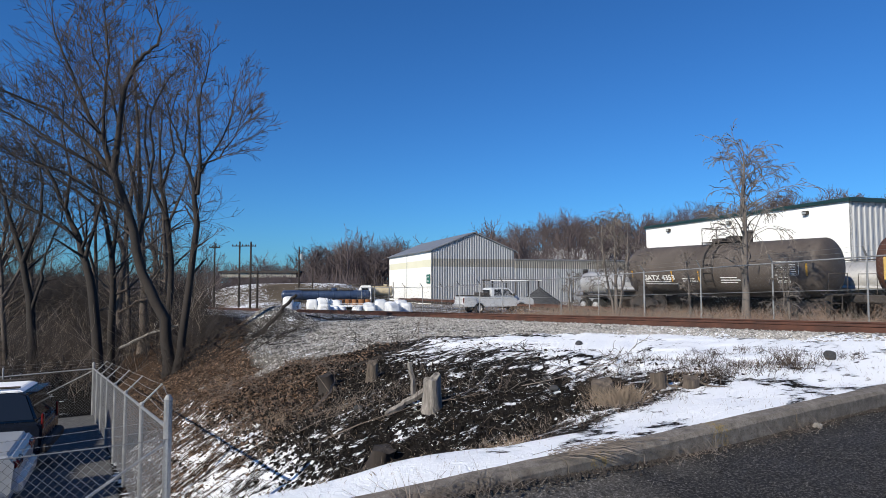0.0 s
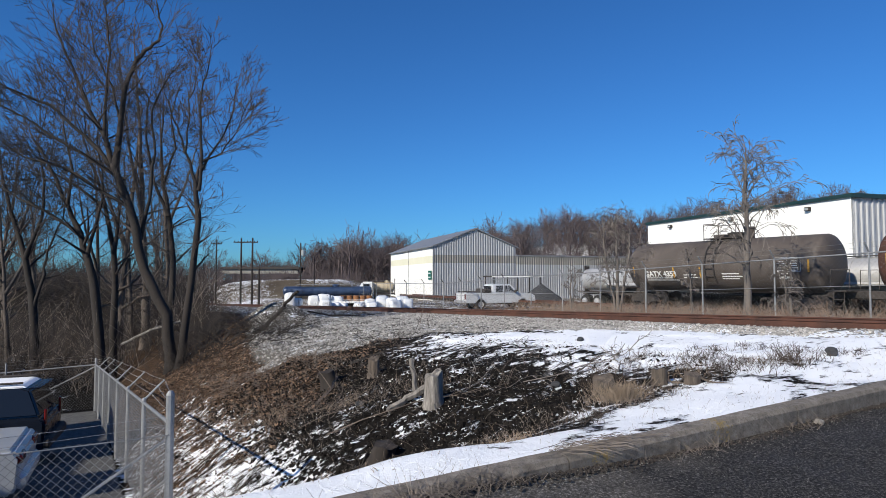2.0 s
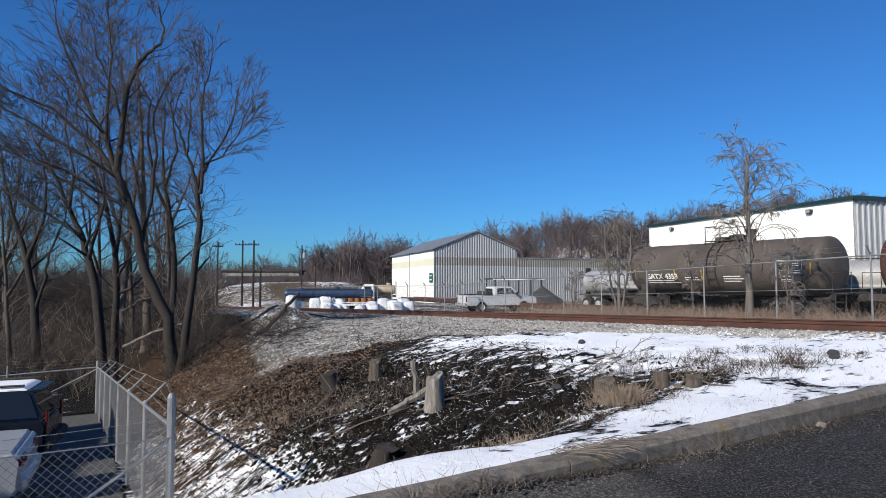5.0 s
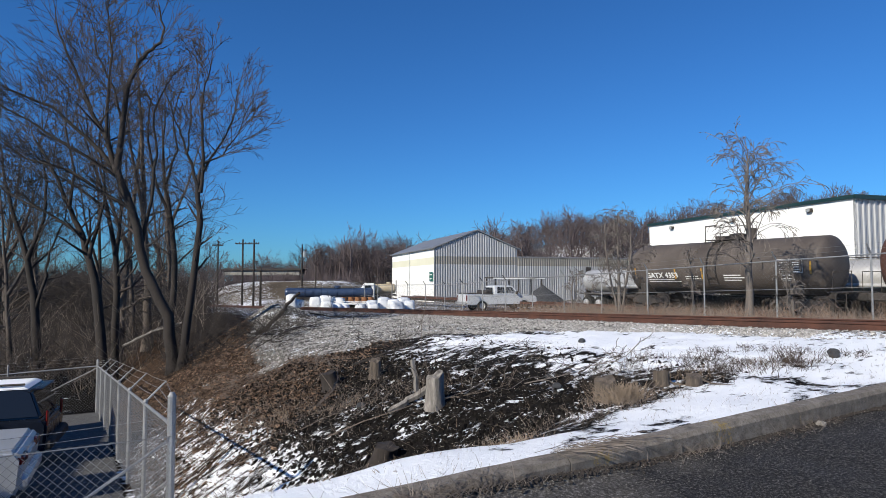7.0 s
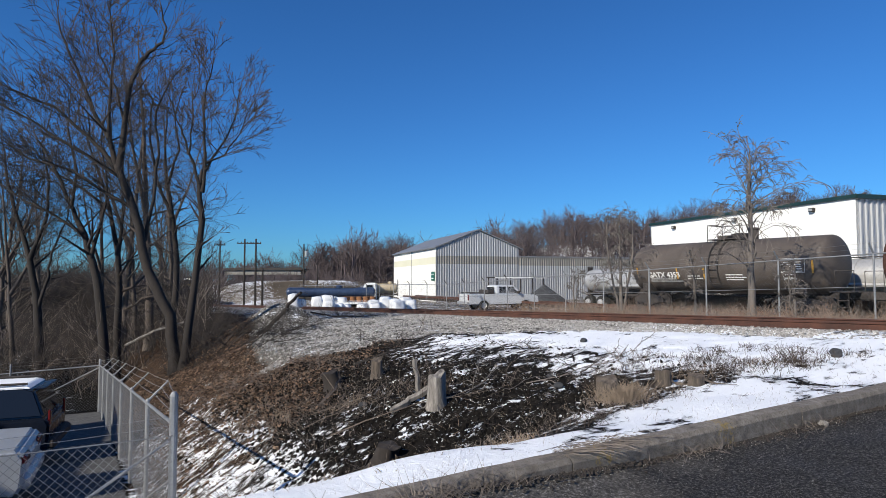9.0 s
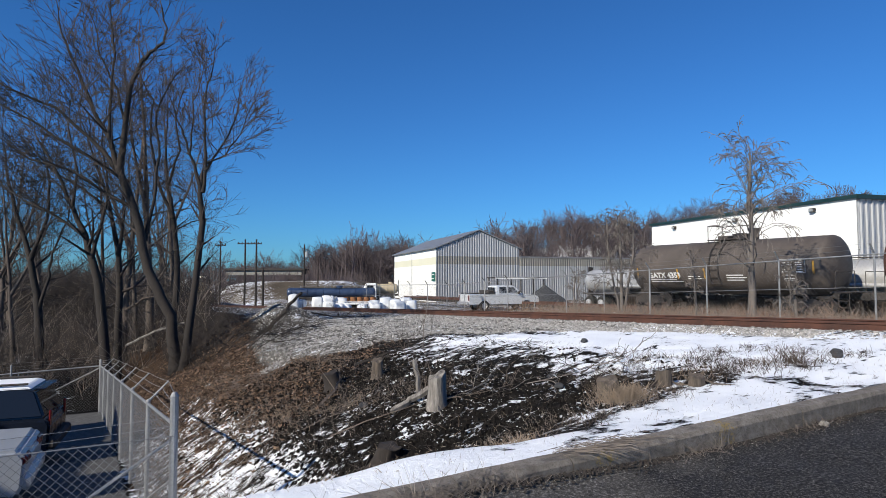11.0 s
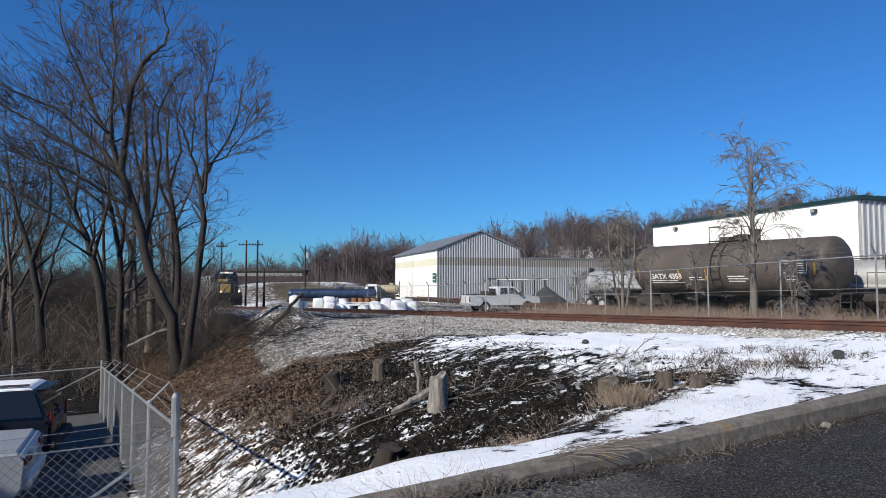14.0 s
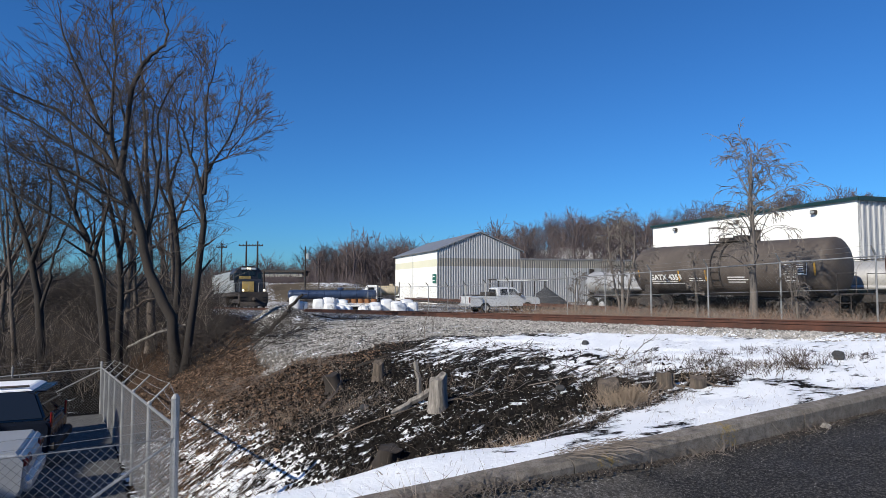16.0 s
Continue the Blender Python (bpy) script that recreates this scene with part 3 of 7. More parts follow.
def bank_trees():
    def sweep(near, far, *rows):
        """A limb's course: how far to the side and how high at each bend, going from one depth to another."""
        n = len(rows) - 1
        return [RIGHT * (a - 0.026 * c) + AWAY * (near + (far - near) * k / n) + Vector((0, 0, c)) for k, (a, c) in enumerate(rows)]
    grow = dict(depth=4, kids=(2, 4), wig=0.13, up=0.045, spread=0.72, shrink=0.66)
    thick = dict(depth=4, kids=(2, 4), wig=0.17, up=0.03, spread=0.90, shrink=0.66, rmin=0.008)

    def old_tree(seed, side, d, trunks, limbs):
        x, y = ray_place(side, d)
        place(make_tree("old_tree", seed, trunks, limbs, M_BARK, "dark many-limbed bare tree in the thicket", "bare trees behind the car park", twig=M_TWIG, **thick), x, y)
    # the two leaning trunks at the top of the leaf bank
    leaning = []
    leaning.append((sweep(0.00, 0.16, (0.0, 0.0), (-0.2, 2.2), (-1.1, 3.9), (-1.6, 6.2), (-2.2, 7.7)), 0.23, 0.13))
    leaning.append((sweep(0.20, 0.35, (-2.2, 7.6), (-2.6, 8.9), (-3.2, 9.9), (-3.7, 11.2), (-4.2, 12.2), (-4.6, 13.4)), 0.11, 0.03))
    leaning.append((sweep(0.20, 0.41, (-2.2, 7.6), (-1.8, 10.8), (-1.5, 11.7), (-1.1, 12.2), (-0.6, 12.6), (-0.5, 13.2), (-0.7, 14.1)), 0.115, 0.025))
    leaning.append((sweep(0.20, -0.20, (-2.2, 7.6), (-2.8, 8.4), (-3.5, 9.1), (-4.5, 10.0), (-5.5, 10.4), (-6.8, 11.0)), 0.09, 0.025))
    leaning.append((sweep(0.20, -0.28, (-1.9, 7.2), (-3.0, 8.0), (-4.2, 8.7), (-5.3, 9.5), (-6.5, 10.1)), 0.085, 0.025))
    leaning.append((sweep(0.20, 0.68, (-2.6, 8.8), (-2.6, 10.6), (-2.5, 12.2), (-2.7, 13.5), (-2.8, 14.3)), 0.07, 0.02))
    leaning.append((sweep(0.10, -0.30, (-1.6, 6.2), (-2.6, 6.8), (-3.8, 7.6), (-5.3, 8.0), (-6.5, 8.9)), 0.075, 0.02))
    leaning.append((sweep(0.30, 0.60, (-2.0, 9.3), (-2.4, 10.8), (-3.1, 12.2), (-3.4, 13.5)), 0.055, 0.02))
    leaning.append((sweep(0.30, 1.05, (-1.3, 5.0), (-1.0, 6.6), (-0.9, 8.3), (-1.1, 10.0), (-0.6, 11.2), (-0.3, 11.7)), 0.075, 0.02))
    place(make_tree("leaning_tree", 11, leaning, [(7, 1.2, 0.55), (19, 1.9, 0.12), (13, 1.2, 0.12), (19, 1.9, 0.15), (17, 1.8, 0.15), (15, 1.6, 0.1), (15, 1.7, 0.2), (14, 1.6, 0.1), (14, 1.3, 0.15)], M_BARK,
                    "tall leaning bare tree on the leafy bank", twig=M_TWIG, **grow), 2.86, 24.4, sink=0.28)
    slender = []
    slender.append((sweep(0.00, 0.12, (0.0, 0.0), (0.3, 2.2), (0.7, 5.5), (0.6, 6.9)), 0.17, 0.085))
    slender.append((sweep(0.10, 0.22, (0.6, 6.9), (0.2, 8.0), (-0.0, 8.8), (-0.3, 9.4), (-0.6, 10.3)), 0.06, 0.02))
    slender.append((sweep(0.10, 0.25, (0.7, 6.6), (0.8, 7.6), (0.8, 8.8), (0.7, 9.8), (0.9, 10.7), (1.1, 11.6)), 0.07, 0.02))
    slender.append((sweep(0.10, 0.22, (0.8, 7.4), (1.1, 7.9), (1.5, 8.5), (1.9, 9.3), (2.1, 10.5)), 0.055, 0.018))
    slender.append((sweep(0.10, -0.14, (0.9, 7.7), (1.6, 8.0), (2.2, 8.8), (2.6, 9.7)), 0.04, 0.015))
    slender.append((sweep(0.10, 0.40, (0.2, 8.0), (0.3, 9.2), (0.3, 10.1), (0.6, 11.2)), 0.04, 0.015))
    place(make_tree("slender_tree", 23, slender, [(10, 1.0, 0.45), (9, 1.2, 0.15), (11, 1.2, 0.12), (11, 1.2, 0.12), (10, 1.2, 0.15), (9, 1.0, 0.15)], M_BARK,
                    "slender forked bare tree on the leafy bank", twig=M_TWIG, **grow), 3.08, 24.2, sink=0.2)
    # older trees of the thicket behind them
    bent = []
    bent.append((sweep(0.00, 0.21, (0.0, 0.0), (-0.5, 4.7), (-0.8, 6.0), (-1.2, 7.1), (-1.7, 8.2), (-2.6, 10.1), (-3.4, 11.4)), 0.24, 0.04))
    bent.append((sweep(0.00, 0.12, (-0.8, 6.0), (-0.4, 7.5), (-0.1, 9.2), (-0.4, 11.2), (-0.2, 12.9)), 0.09, 0.02))
    bent.append((sweep(0.00, 0.09, (-1.7, 8.2), (-1.5, 9.9), (-1.9, 11.9), (-1.8, 13.4)), 0.08, 0.02))
    bent.append((sweep(0.00, 0.09, (-1.2, 7.1), (-2.6, 8.0), (-3.9, 8.6), (-5.4, 9.7)), 0.08, 0.02))
    old_tree(31, -14.9, 27.0, bent, [(11, 2.0, 0.3), (10, 1.9, 0.15), (9, 1.8, 0.15), (9, 1.9, 0.15)])
    upright = []
    upright.append((sweep(0.00, 0.15, (0.0, 0.0), (0.2, 4.0), (0.0, 6.0), (-0.3, 7.4), (-0.4, 9.2), (-0.3, 11.1)), 0.17, 0.03))
    upright.append((sweep(0.00, 0.12, (0.0, 6.0), (-0.7, 7.6), (-1.1, 9.7), (-1.0, 11.6), (-1.6, 12.9)), 0.09, 0.02))
    upright.append((sweep(0.00, 0.09, (-0.3, 7.4), (0.3, 9.2), (0.1, 10.8), (0.5, 12.1)), 0.07, 0.02))
    old_tree(37, -12.75, 28.4, upright, [(12, 1.8, 0.2), (10, 1.6, 0.15), (8, 1.5, 0.15)])
    forked = []
    forked.append((sweep(0.00, 0.15, (0.0, 0.0), (0.2, 4.2), (0.1, 6.0), (-0.3, 8.2), (-0.9, 10.0), (-1.6, 12.1)), 0.2, 0.03))
    forked.append((sweep(0.00, 0.09, (0.1, 6.0), (0.4, 8.2), (0.3, 10.5), (0.7, 12.9)), 0.1, 0.02))
    forked.append((sweep(0.00, 0.09, (-0.3, 8.2), (-1.6, 9.2), (-2.9, 9.9), (-4.0, 11.1)), 0.08, 0.02))
    old_tree(41, -15.4, 28.4, forked, [(13, 2.0, 0.2), (10, 1.8, 0.15), (10, 1.9, 0.15)])
    outer = []
    outer.append((sweep(0.00, 0.15, (0.0, 0.0), (-0.2, 3.6), (-0.6, 6.1), (-1.3, 8.1), (-1.8, 10.0), (-2.2, 12.2)), 0.24, 0.03))
    outer.append((sweep(0.00, 0.12, (-0.6, 6.1), (0.2, 8.1), (0.3, 10.0), (-0.1, 11.9), (0.3, 13.3)), 0.1, 0.02))
    outer.append((sweep(0.00, 0.12, (-0.2, 3.6), (0.3, 5.3), (0.4, 6.4), (1.2, 8.1), (1.3, 9.4)), 0.09, 0.02))
    old_tree(43, -19.9, 30.0, outer, [(12, 2.1, 0.25), (10, 2.0, 0.15), (9, 1.9, 0.15)])


bank_trees()


# ---- large buildings ----
def ribbed(bm, x0, x1, y, z0, ztop, pitch=0.36, deep=0.10, out=-1):
    """Vertical ribbed sheeting in the plane y, from x0 to x1; ztop is a function of x."""
    n = int((x1 - x0) / pitch)
    prof = []
    for i in range(n):
        a = x0 + i * pitch
        prof += [(a, 0), (a + pitch * 0.55, 0), (a + pitch * 0.65, deep), (a + pitch * 0.9, deep)]
    prof.append((x1, 0))
    cols = [(bm.verts.new((a, y + out * d, z0(a) if callable(z0) else z0)), bm.verts.new((a, y + out * d, ztop(a)))) for a, d in prof]
    for p, q in zip(cols, cols[1:]):
        bm.faces.new((p[0], q[0], q[1], p[1]))
    return bm


def gable_shed():
    # local x runs along the gable front, y away from it
    w, ln, g, ev, ridge = 12.2, 27.0, -1.5, 6.05, 8.45
    sh = empty("gable_shed", Matrix.Translation((41.0, 72.3, 0)) @ Matrix.Rotation(radians(-13.2), 4, "Z"), "large gabled metal shed, bright white side and dimmer grey ribbed front", "building")
    top = lambda x: ev + (ridge - ev) * (1 - abs(x - w / 2) / (w / 2)) if x <= w else 4.95
    f = lambda x: float(top(x))
    band0, band1 = 3.75, 4.85
    # front wall and band darker than the side's, weaker sun painted in
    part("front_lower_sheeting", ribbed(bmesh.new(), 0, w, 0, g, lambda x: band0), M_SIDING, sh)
    part("front_band", ribbed(bmesh.new(), 0, w, 0, band0, lambda x: band1), M_SIDING_BAND, sh, "band across the sheeting, taupe for the less sunlit front")
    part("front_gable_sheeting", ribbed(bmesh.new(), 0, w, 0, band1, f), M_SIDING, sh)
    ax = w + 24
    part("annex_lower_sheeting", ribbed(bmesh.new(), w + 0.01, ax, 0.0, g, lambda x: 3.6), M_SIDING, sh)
    part("annex_band", ribbed(bmesh.new(), w + 0.01, ax, 0.0, 3.6, lambda x: 4.75), M_SIDING_BAND, sh, "band across the sheeting, taupe for the less sunlit front")
    part("annex_roof", boxm(24.2, 14, 0.18, Matrix.Translation((w + 12.1, 6.85, 4.76))), M_ROOF, sh)
    part("annex_wall", boxm(0.2, 13, 6.0, Matrix.Translation((ax - 0.12, 6.6, g))), M_SIDING, sh)
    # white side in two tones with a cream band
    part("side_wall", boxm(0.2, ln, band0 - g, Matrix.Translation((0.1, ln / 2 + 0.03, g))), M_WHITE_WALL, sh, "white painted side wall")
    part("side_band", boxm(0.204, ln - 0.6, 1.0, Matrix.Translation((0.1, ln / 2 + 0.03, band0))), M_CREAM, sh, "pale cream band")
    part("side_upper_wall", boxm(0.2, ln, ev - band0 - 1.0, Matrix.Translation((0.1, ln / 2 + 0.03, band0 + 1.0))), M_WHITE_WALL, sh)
    part("corner_trim", boxm(0.14, 0.14, ev - g, Matrix.Translation((-0.03, -0.02, g))), M_ROOF, sh)
    part("side_joint", boxm(0.05, 0.12, ev - g, Matrix.Translation((-0.015, 14.0, g))), M_ROOF, sh)
    bm = bmesh.new()
    for s in (-1, 1):
        a, b_ = (-0.35, ev - 0.15), (w / 2, ridge + 0.05)
        if s > 0:
            a = (w + 0.35, ev - 0.15)
        vs = [bm.verts.new(p) for p in ((a[0], -0.3, a[1]), (b_[0], -0.3, b_[1]), (b_[0], ln + 0.3, b_[1]), (a[0], ln + 0.3, a[1]))]
        ws = [bm.verts.new((q.co.x, q.co.y, q.co.z + 0.14)) for q in vs]
        bm.faces.new(vs), bm.faces.new(ws[::-1])
        for i in range(4):
            bm.faces.new((vs[i], ws[i], ws[(i + 1) % 4], vs[(i + 1) % 4]))
    bmesh.ops.recalc_face_normals(bm, faces=bm.faces)
    part("roof", bm, M_ROOF, sh, "grey metal roof")
    bk = bmesh.new()
    box(bk, w, 0.2, ev - g, Matrix.Translation((w / 2, ln, g)))
    part("rear_wall", bk, M_SIDING, sh)
    part("far_side_wall", boxm(0.2, ln, ev - g, Matrix.Translation((w - 0.1, ln / 2, g))), M_SIDING, sh)
    sign = part("sign_board", boxm(0.06, 1.6, 1.25, Matrix.Translation((-0.12, 1.4, 1.45)), 0.02), M_SIGN, sh, "green sign with illegible pale lines")
    for zz in (1.72, 2.28):
        part("sign_bar", boxm(0.02, 1.1, 0.12, Matrix.Translation((-0.165, 1.4, zz))), M_WHITE_PAINT, sign)
    return sh


def white_warehouse():
    g, ev = -0.4, 7.65
    ln, w = 24.4, 22.0
    b = empty("white_warehouse", Matrix.Translation((48.4, 23.2, 0)) @ Matrix.Rotation(radians(-13.6), 4, "Z"), "white warehouse with dark green roof trim and ribbed end", "building")
    # local y along the white side, x away from it
    part("side_wall", boxm(0.25, ln, ev - g, Matrix.Translation((0.125, ln / 2, g))), M_WHITE_WALL, b, "plain white side wall")
    # ribbed end gets the darker tone too, its shade put into the colour
    part("end_sheeting", ribbed(bmesh.new(), 0.0, w, 0.0, g, lambda x: ev - 0.0, 0.55, 0.10), M_SIDING, b, "deeply ribbed end wall")
    part("rear_wall", boxm(0.25, ln, ev - g, Matrix.Translation((w - 0.12, ln / 2 + 0.02, g))), M_SIDING, b)
    part("far_end_wall", boxm(w - 0.6, 0.25, ev - g, Matrix.Translation((w / 2, ln - 0.13, g))), M_SIDING, b)
    part("roof", boxm(w + 0.3, ln + 0.3, 0.15, Matrix.Translation((w / 2, ln / 2, ev + 0.02))), M_ROOF, b)
    part("side_fascia", boxm(0.18, ln + 0.4, 0.27, Matrix.Translation((-0.1, ln / 2, ev - 0.08))), M_GREEN_TRIM, b, "dark green roof trim")
    part("end_fascia", boxm(w + 0.2, 0.18, 0.32, Matrix.Translation((w / 2, -0.2, ev - 0.12))), M_GREEN_TRIM, b, "dark green roof trim")
    for y in (3.6, 11.8, 20.4):
        lamp = part("wall_lamp", boxm(0.28, 0.50, 0.30, Matrix.Translation((-0.15, y, ev - 0.72)), 0.04), M_STEEL_DARK, b, "dark wall lamp with pale lens")
        part("lens", boxm(0.12, 0.36, 0.20, Matrix.Translation((-0.30, y, ev - 0.69)), 0.03), M_LOCO_GREY, lamp)
    return b


gable_shed()
white_warehouse()
# unseen wall added beyond the left edge of view to shade the car park
tagged(part("shade_wall", boxm(0.5, 15.5, 8.9, Matrix.Translation((-12.3, 11.75, -3.8))), M_SIDING), "plain grey wall out of view, added to shade the car park", "wall", kind="structure")


# ---- tank car ----
def text_part(txt, size, m, mat, parent, name="lettering"):
    cu = bpy.data.curves.new(name, "FONT")
    cu.body, cu.size, cu.extrude, cu.offset = txt, size, 0.004, 0.014
    cu.align_x = "LEFT"
    tmp = bpy.data.objects.new(name, cu)
    me = bpy.data.meshes.new_from_object(tmp)
    bpy.data.objects.remove(tmp)
    bpy.data.curves.remove(cu)
    me.materials.append(mat)
    ob = new(name, me)
    ob.parent = parent
    ob.matrix_basis = m
    return ob


def wheel_set(parent, y, z, r=0.46, gauge=1.505):
    axle = part("axle", tubem((-1.0, y, z + r), (1.0, y, z + r), 0.08), M_STEEL_DARK, parent)
    for s in (-1, 1):
        bm = lathe(bmesh.new(), [(0, -0.07), (0.12, -0.07), (0.14, -0.03), (0.34, -0.02), (0.36, -0.06), (r, -0.06), (r, 0.06), (r + 0.025, 0.07), (r + 0.02, 0.1), (0.36, 0.1), (0.1, 0.09), (0, 0.09)],
                   Matrix.Translation((s * gauge / 2, y, z + r)) @ Matrix.Rotation(radians(-90 * s), 4, "Y"), 24)
        part("wheel", bm, M_STEEL_DARK, parent)
    return axle


def bogie(parent, y, z):
    b = part("bogie", boxm(2.0, 0.35, 0.3, Matrix.Translation((0, y, z + 0.45)), 0.03), M_STEEL_DARK, parent, "dark steel bogie")
    for s in (-1, 1):
        bm = bmesh.new()
        extrude_outline(bm, [(-1.15, 0.38), (-1.0, 0.62), (-0.35, 0.80), (0.35, 0.80), (1.0, 0.62), (1.15, 0.38), (0.85, 0.34), (0.4, 0.30), (0.25, 0.18), (-0.25, 0.18), (-0.4, 0.30), (-0.85, 0.34)], -0.07, 0.07, 0.015)
        bm.transform(Matrix.Translation((s * 1.02, y, z)) @ Matrix.Rotation(radians(90), 4, "Z"))
        part("side_frame", bm, M_STEEL_DARK, b)
    for dy in (-0.88, 0.88):
        wheel_set(b, y + dy, z)
    return b


def tank_car():
    # origin on the rail, mid-length; y along the car, -x the side that faces the road
    L, R, zc = 11.8, 1.45, 2.40
    car = empty("tank_car", Matrix.Translation((SPUR, 21.2, float(spur_z(0)))), "weathered dark brown railway tank car on the siding", "tank car")
    prof = [(0, -L / 2)] + [(R * math.sin(a), -L / 2 + 0.42 * (1 - math.cos(a))) for a in (0.25, 0.5, 0.8, 1.1, 1.35, math.pi / 2)]
    prof += [(R, y) for y in (-4.0, -2.0, 0, 2.0, 4.0)] + [(r, -y) for r, y in prof[::-1]]
    shell = part("tank_shell", lathe(bmesh.new(), prof, Matrix.Translation((0, 0, zc)) @ Matrix.Rotation(radians(-90), 4, "X"), 48), M_TANK, car, "dark brown painted tank", True)
    for y in (-4.4, -2.2, 2.2, 4.4):
        bm = lathe(bmesh.new(), [(R + 0.001, -0.03), (R + 0.012, -0.02), (R + 0.012, 0.02), (R + 0.001, 0.03)], Matrix.Translation((0, y, zc)) @ Matrix.Rotation(radians(-90), 4, "X"), 48)
        part("weld_band", bm, M_TANK, shell)
    for s in (-1, 1):
        part("stub_sill", boxm(0.7, 3.0, 0.35, Matrix.Translation((0, s * 5.65, 0.78)), 0.03), M_STEEL_DARK, car)
        part("coupler", boxm(0.3, 0.7, 0.28, Matrix.Translation((0, s * 7.35, 0.75)), 0.06), M_STEEL_DARK, car)
        part("bolster", boxm(2.7, 0.5, 0.55, Matrix.Translation((0, s * 4.65, 0.95)), 0.05), M_STEEL_DARK, car)
        bogie(car, s * 4.65, 0)
        part("end_platform", boxm(2.7, 0.9, 0.07, Matrix.Translation((0, s * 6.4, 1.1)), 0.01), M_STEEL_DARK, car)
        for q in (-1, 1):
            st = bmesh.new()
            for zz in (0.45, 0.75):
                tube(st, (q * 1.3, s * 6.3, zz), (q * 1.3, s * 6.75, zz), 0.02)
            for yy in (6.3, 6.75):
                tube(st, (q * 1.3, s * yy, 0.45), (q * 1.3, s * yy, 1.15), 0.02)
            part("step", st, M_STEEL_DARK, car)
            hr = bmesh.new()
            for yy in (6.2, 7.0):
                tube(hr, (q * 1.32, s * yy, 1.15), (q * 1.32, s * yy, 2.1), 0.018)
            tube(hr, (q * 1.32, s * 6.2, 2.1), (q * 1.32, s * 7.0, 2.1), 0.018)
            part("handrail", hr, M_STEEL_DARK, car)
    # dome platform, ladder, valves
    part("manway", lathe(bmesh.new(), [(0, 0), (0.42, 0), (0.42, 0.30), (0.47, 0.30), (0.47, 0.36), (0.2, 0.42), (0, 0.42)], Matrix.Translation((0, -0.75, zc + R - 0.03)), 24), M_STEEL_DARK, car)
    part("vent_pipe", lathe(bmesh.new(), [(0, 0), (0.17, 0), (0.17, 0.55), (0.20, 0.56), (0.20, 0.66), (0, 0.68)], Matrix.Translation((-0.1, -1.65, zc + R - 0.06)), 20), M_STEEL_DARK, car)
    part("valve_box", boxm(0.5, 0.6, 0.34, Matrix.Translation((0, 0.2, zc + R - 0.05)), 0.03), M_STEEL_DARK, car)
    part("walkway", boxm(1.3, 2.1, 0.05, Matrix.Translation((-0.1, -0.25, zc + R + 0.03)), 0.0), M_STEEL_DARK, car)
    zt = zc + R
    for x in (-0.75, 0.55):
        for y in (-1.2, 0.75):
            part("platform_post", tubem((x, y, zt - 0.12), (x, y, zt + 0.85), 0.022), M_STEEL_DARK, car)
    part("platform_rail", tubem((-0.75, 0.0, zt + 0.85), (-0.75, 0.75, zt + 0.85), 0.022), M_STEEL_DARK, car)
    part("platform_rail", tubem((0.55, -1.2, zt + 0.85), (0.55, 0.75, zt + 0.85), 0.022), M_STEEL_DARK, car)
    part("platform_rail", tubem((-0.75, 0.75, zt + 0.85), (0.55, 0.75, zt + 0.85), 0.022), M_STEEL_DARK, car)
    arc = [(-(R + 0.10) * math.sin(a), zc + (R + 0.10) * math.cos(a)) for a in np.linspace(0.45, 2.2, 14)]
    for y in (-0.35, 0.2):
        lad = bmesh.new()
        for p, q in zip(arc, arc[1:]):
            tube(lad, (p[0], y, p[1]), (q[0], y, q[1]), 0.035, n=6)
        part("ladder_rail", lad, M_STEEL_DARK, car)
    for p in arc[1::2]:
        part("rung", tubem((p[0], -0.35, p[1]), (p[0], 0.2, p[1]), 0.022, n=6), M_STEEL_DARK, car)
    # lettering and marks on the curved side, seen from the road; text runs towards -y
    def on_side(y, ang, out=0.006):
        n = Vector((-math.sin(ang), 0, math.cos(ang)))
        up = Vector((math.cos(ang), 0, math.sin(ang)))
        p = Vector((0, y, zc)) + n * (R + out)
        m = Matrix((Vector((0, -1, 0)), up, n)).transposed().to_4x4()
        m.translation = p
        return m
    a0 = radians(113)
    text_part("GATX 4353", 0.455, on_side(4.40, a0), M_WHITE_PAINT, shell)
    rnd = random.Random(8)
    def bars(y, ang, n, w, gap=0.14, h=0.05):
        for i in range(n):
            m = on_side(y, ang + i * gap / R)
            ww = w * rnd.uniform(0.75, 1.0)
            part("stencil_line", boxm(ww, h, 0.004, m @ Matrix.Translation((ww / 2, 0, 0))), M_WHITE_PAINT, shell)
    bars(4.3, radians(117), 2, 2.3)
    bars(-0.75, radians(108), 3, 1.25)
    bars(1.65, radians(110), 2, 1.0)
    for y, ang in ((5.2, 101), (2.3, 104), (0.55, 104), (-5.3, 94)):
        part("reflector", boxm(0.09, 0.60, 0.006, on_side(y, radians(ang)) ), M_AMBER, shell, "yellow reflective strip")
    # data panels: outlined boxes filled with rows of marks
    for y, ang, w, h, rows in ((-4.3, 91, 1.25, 0.66, 6), (-4.15, 112, 0.60, 0.36, 2)):
        m = on_side(y, radians(ang))
        for zz in (-h / 2, h / 2):
            part("panel_line", boxm(w, 0.016, 0.004, m @ Matrix.Translation((0, zz, 0))), M_WHITE_PAINT, shell)
        for xx in (-w / 2, 0, w / 2):
            part("panel_line", boxm(0.016, h, 0.004, m @ Matrix.Translation((xx, 0, 0))), M_WHITE_PAINT, shell)
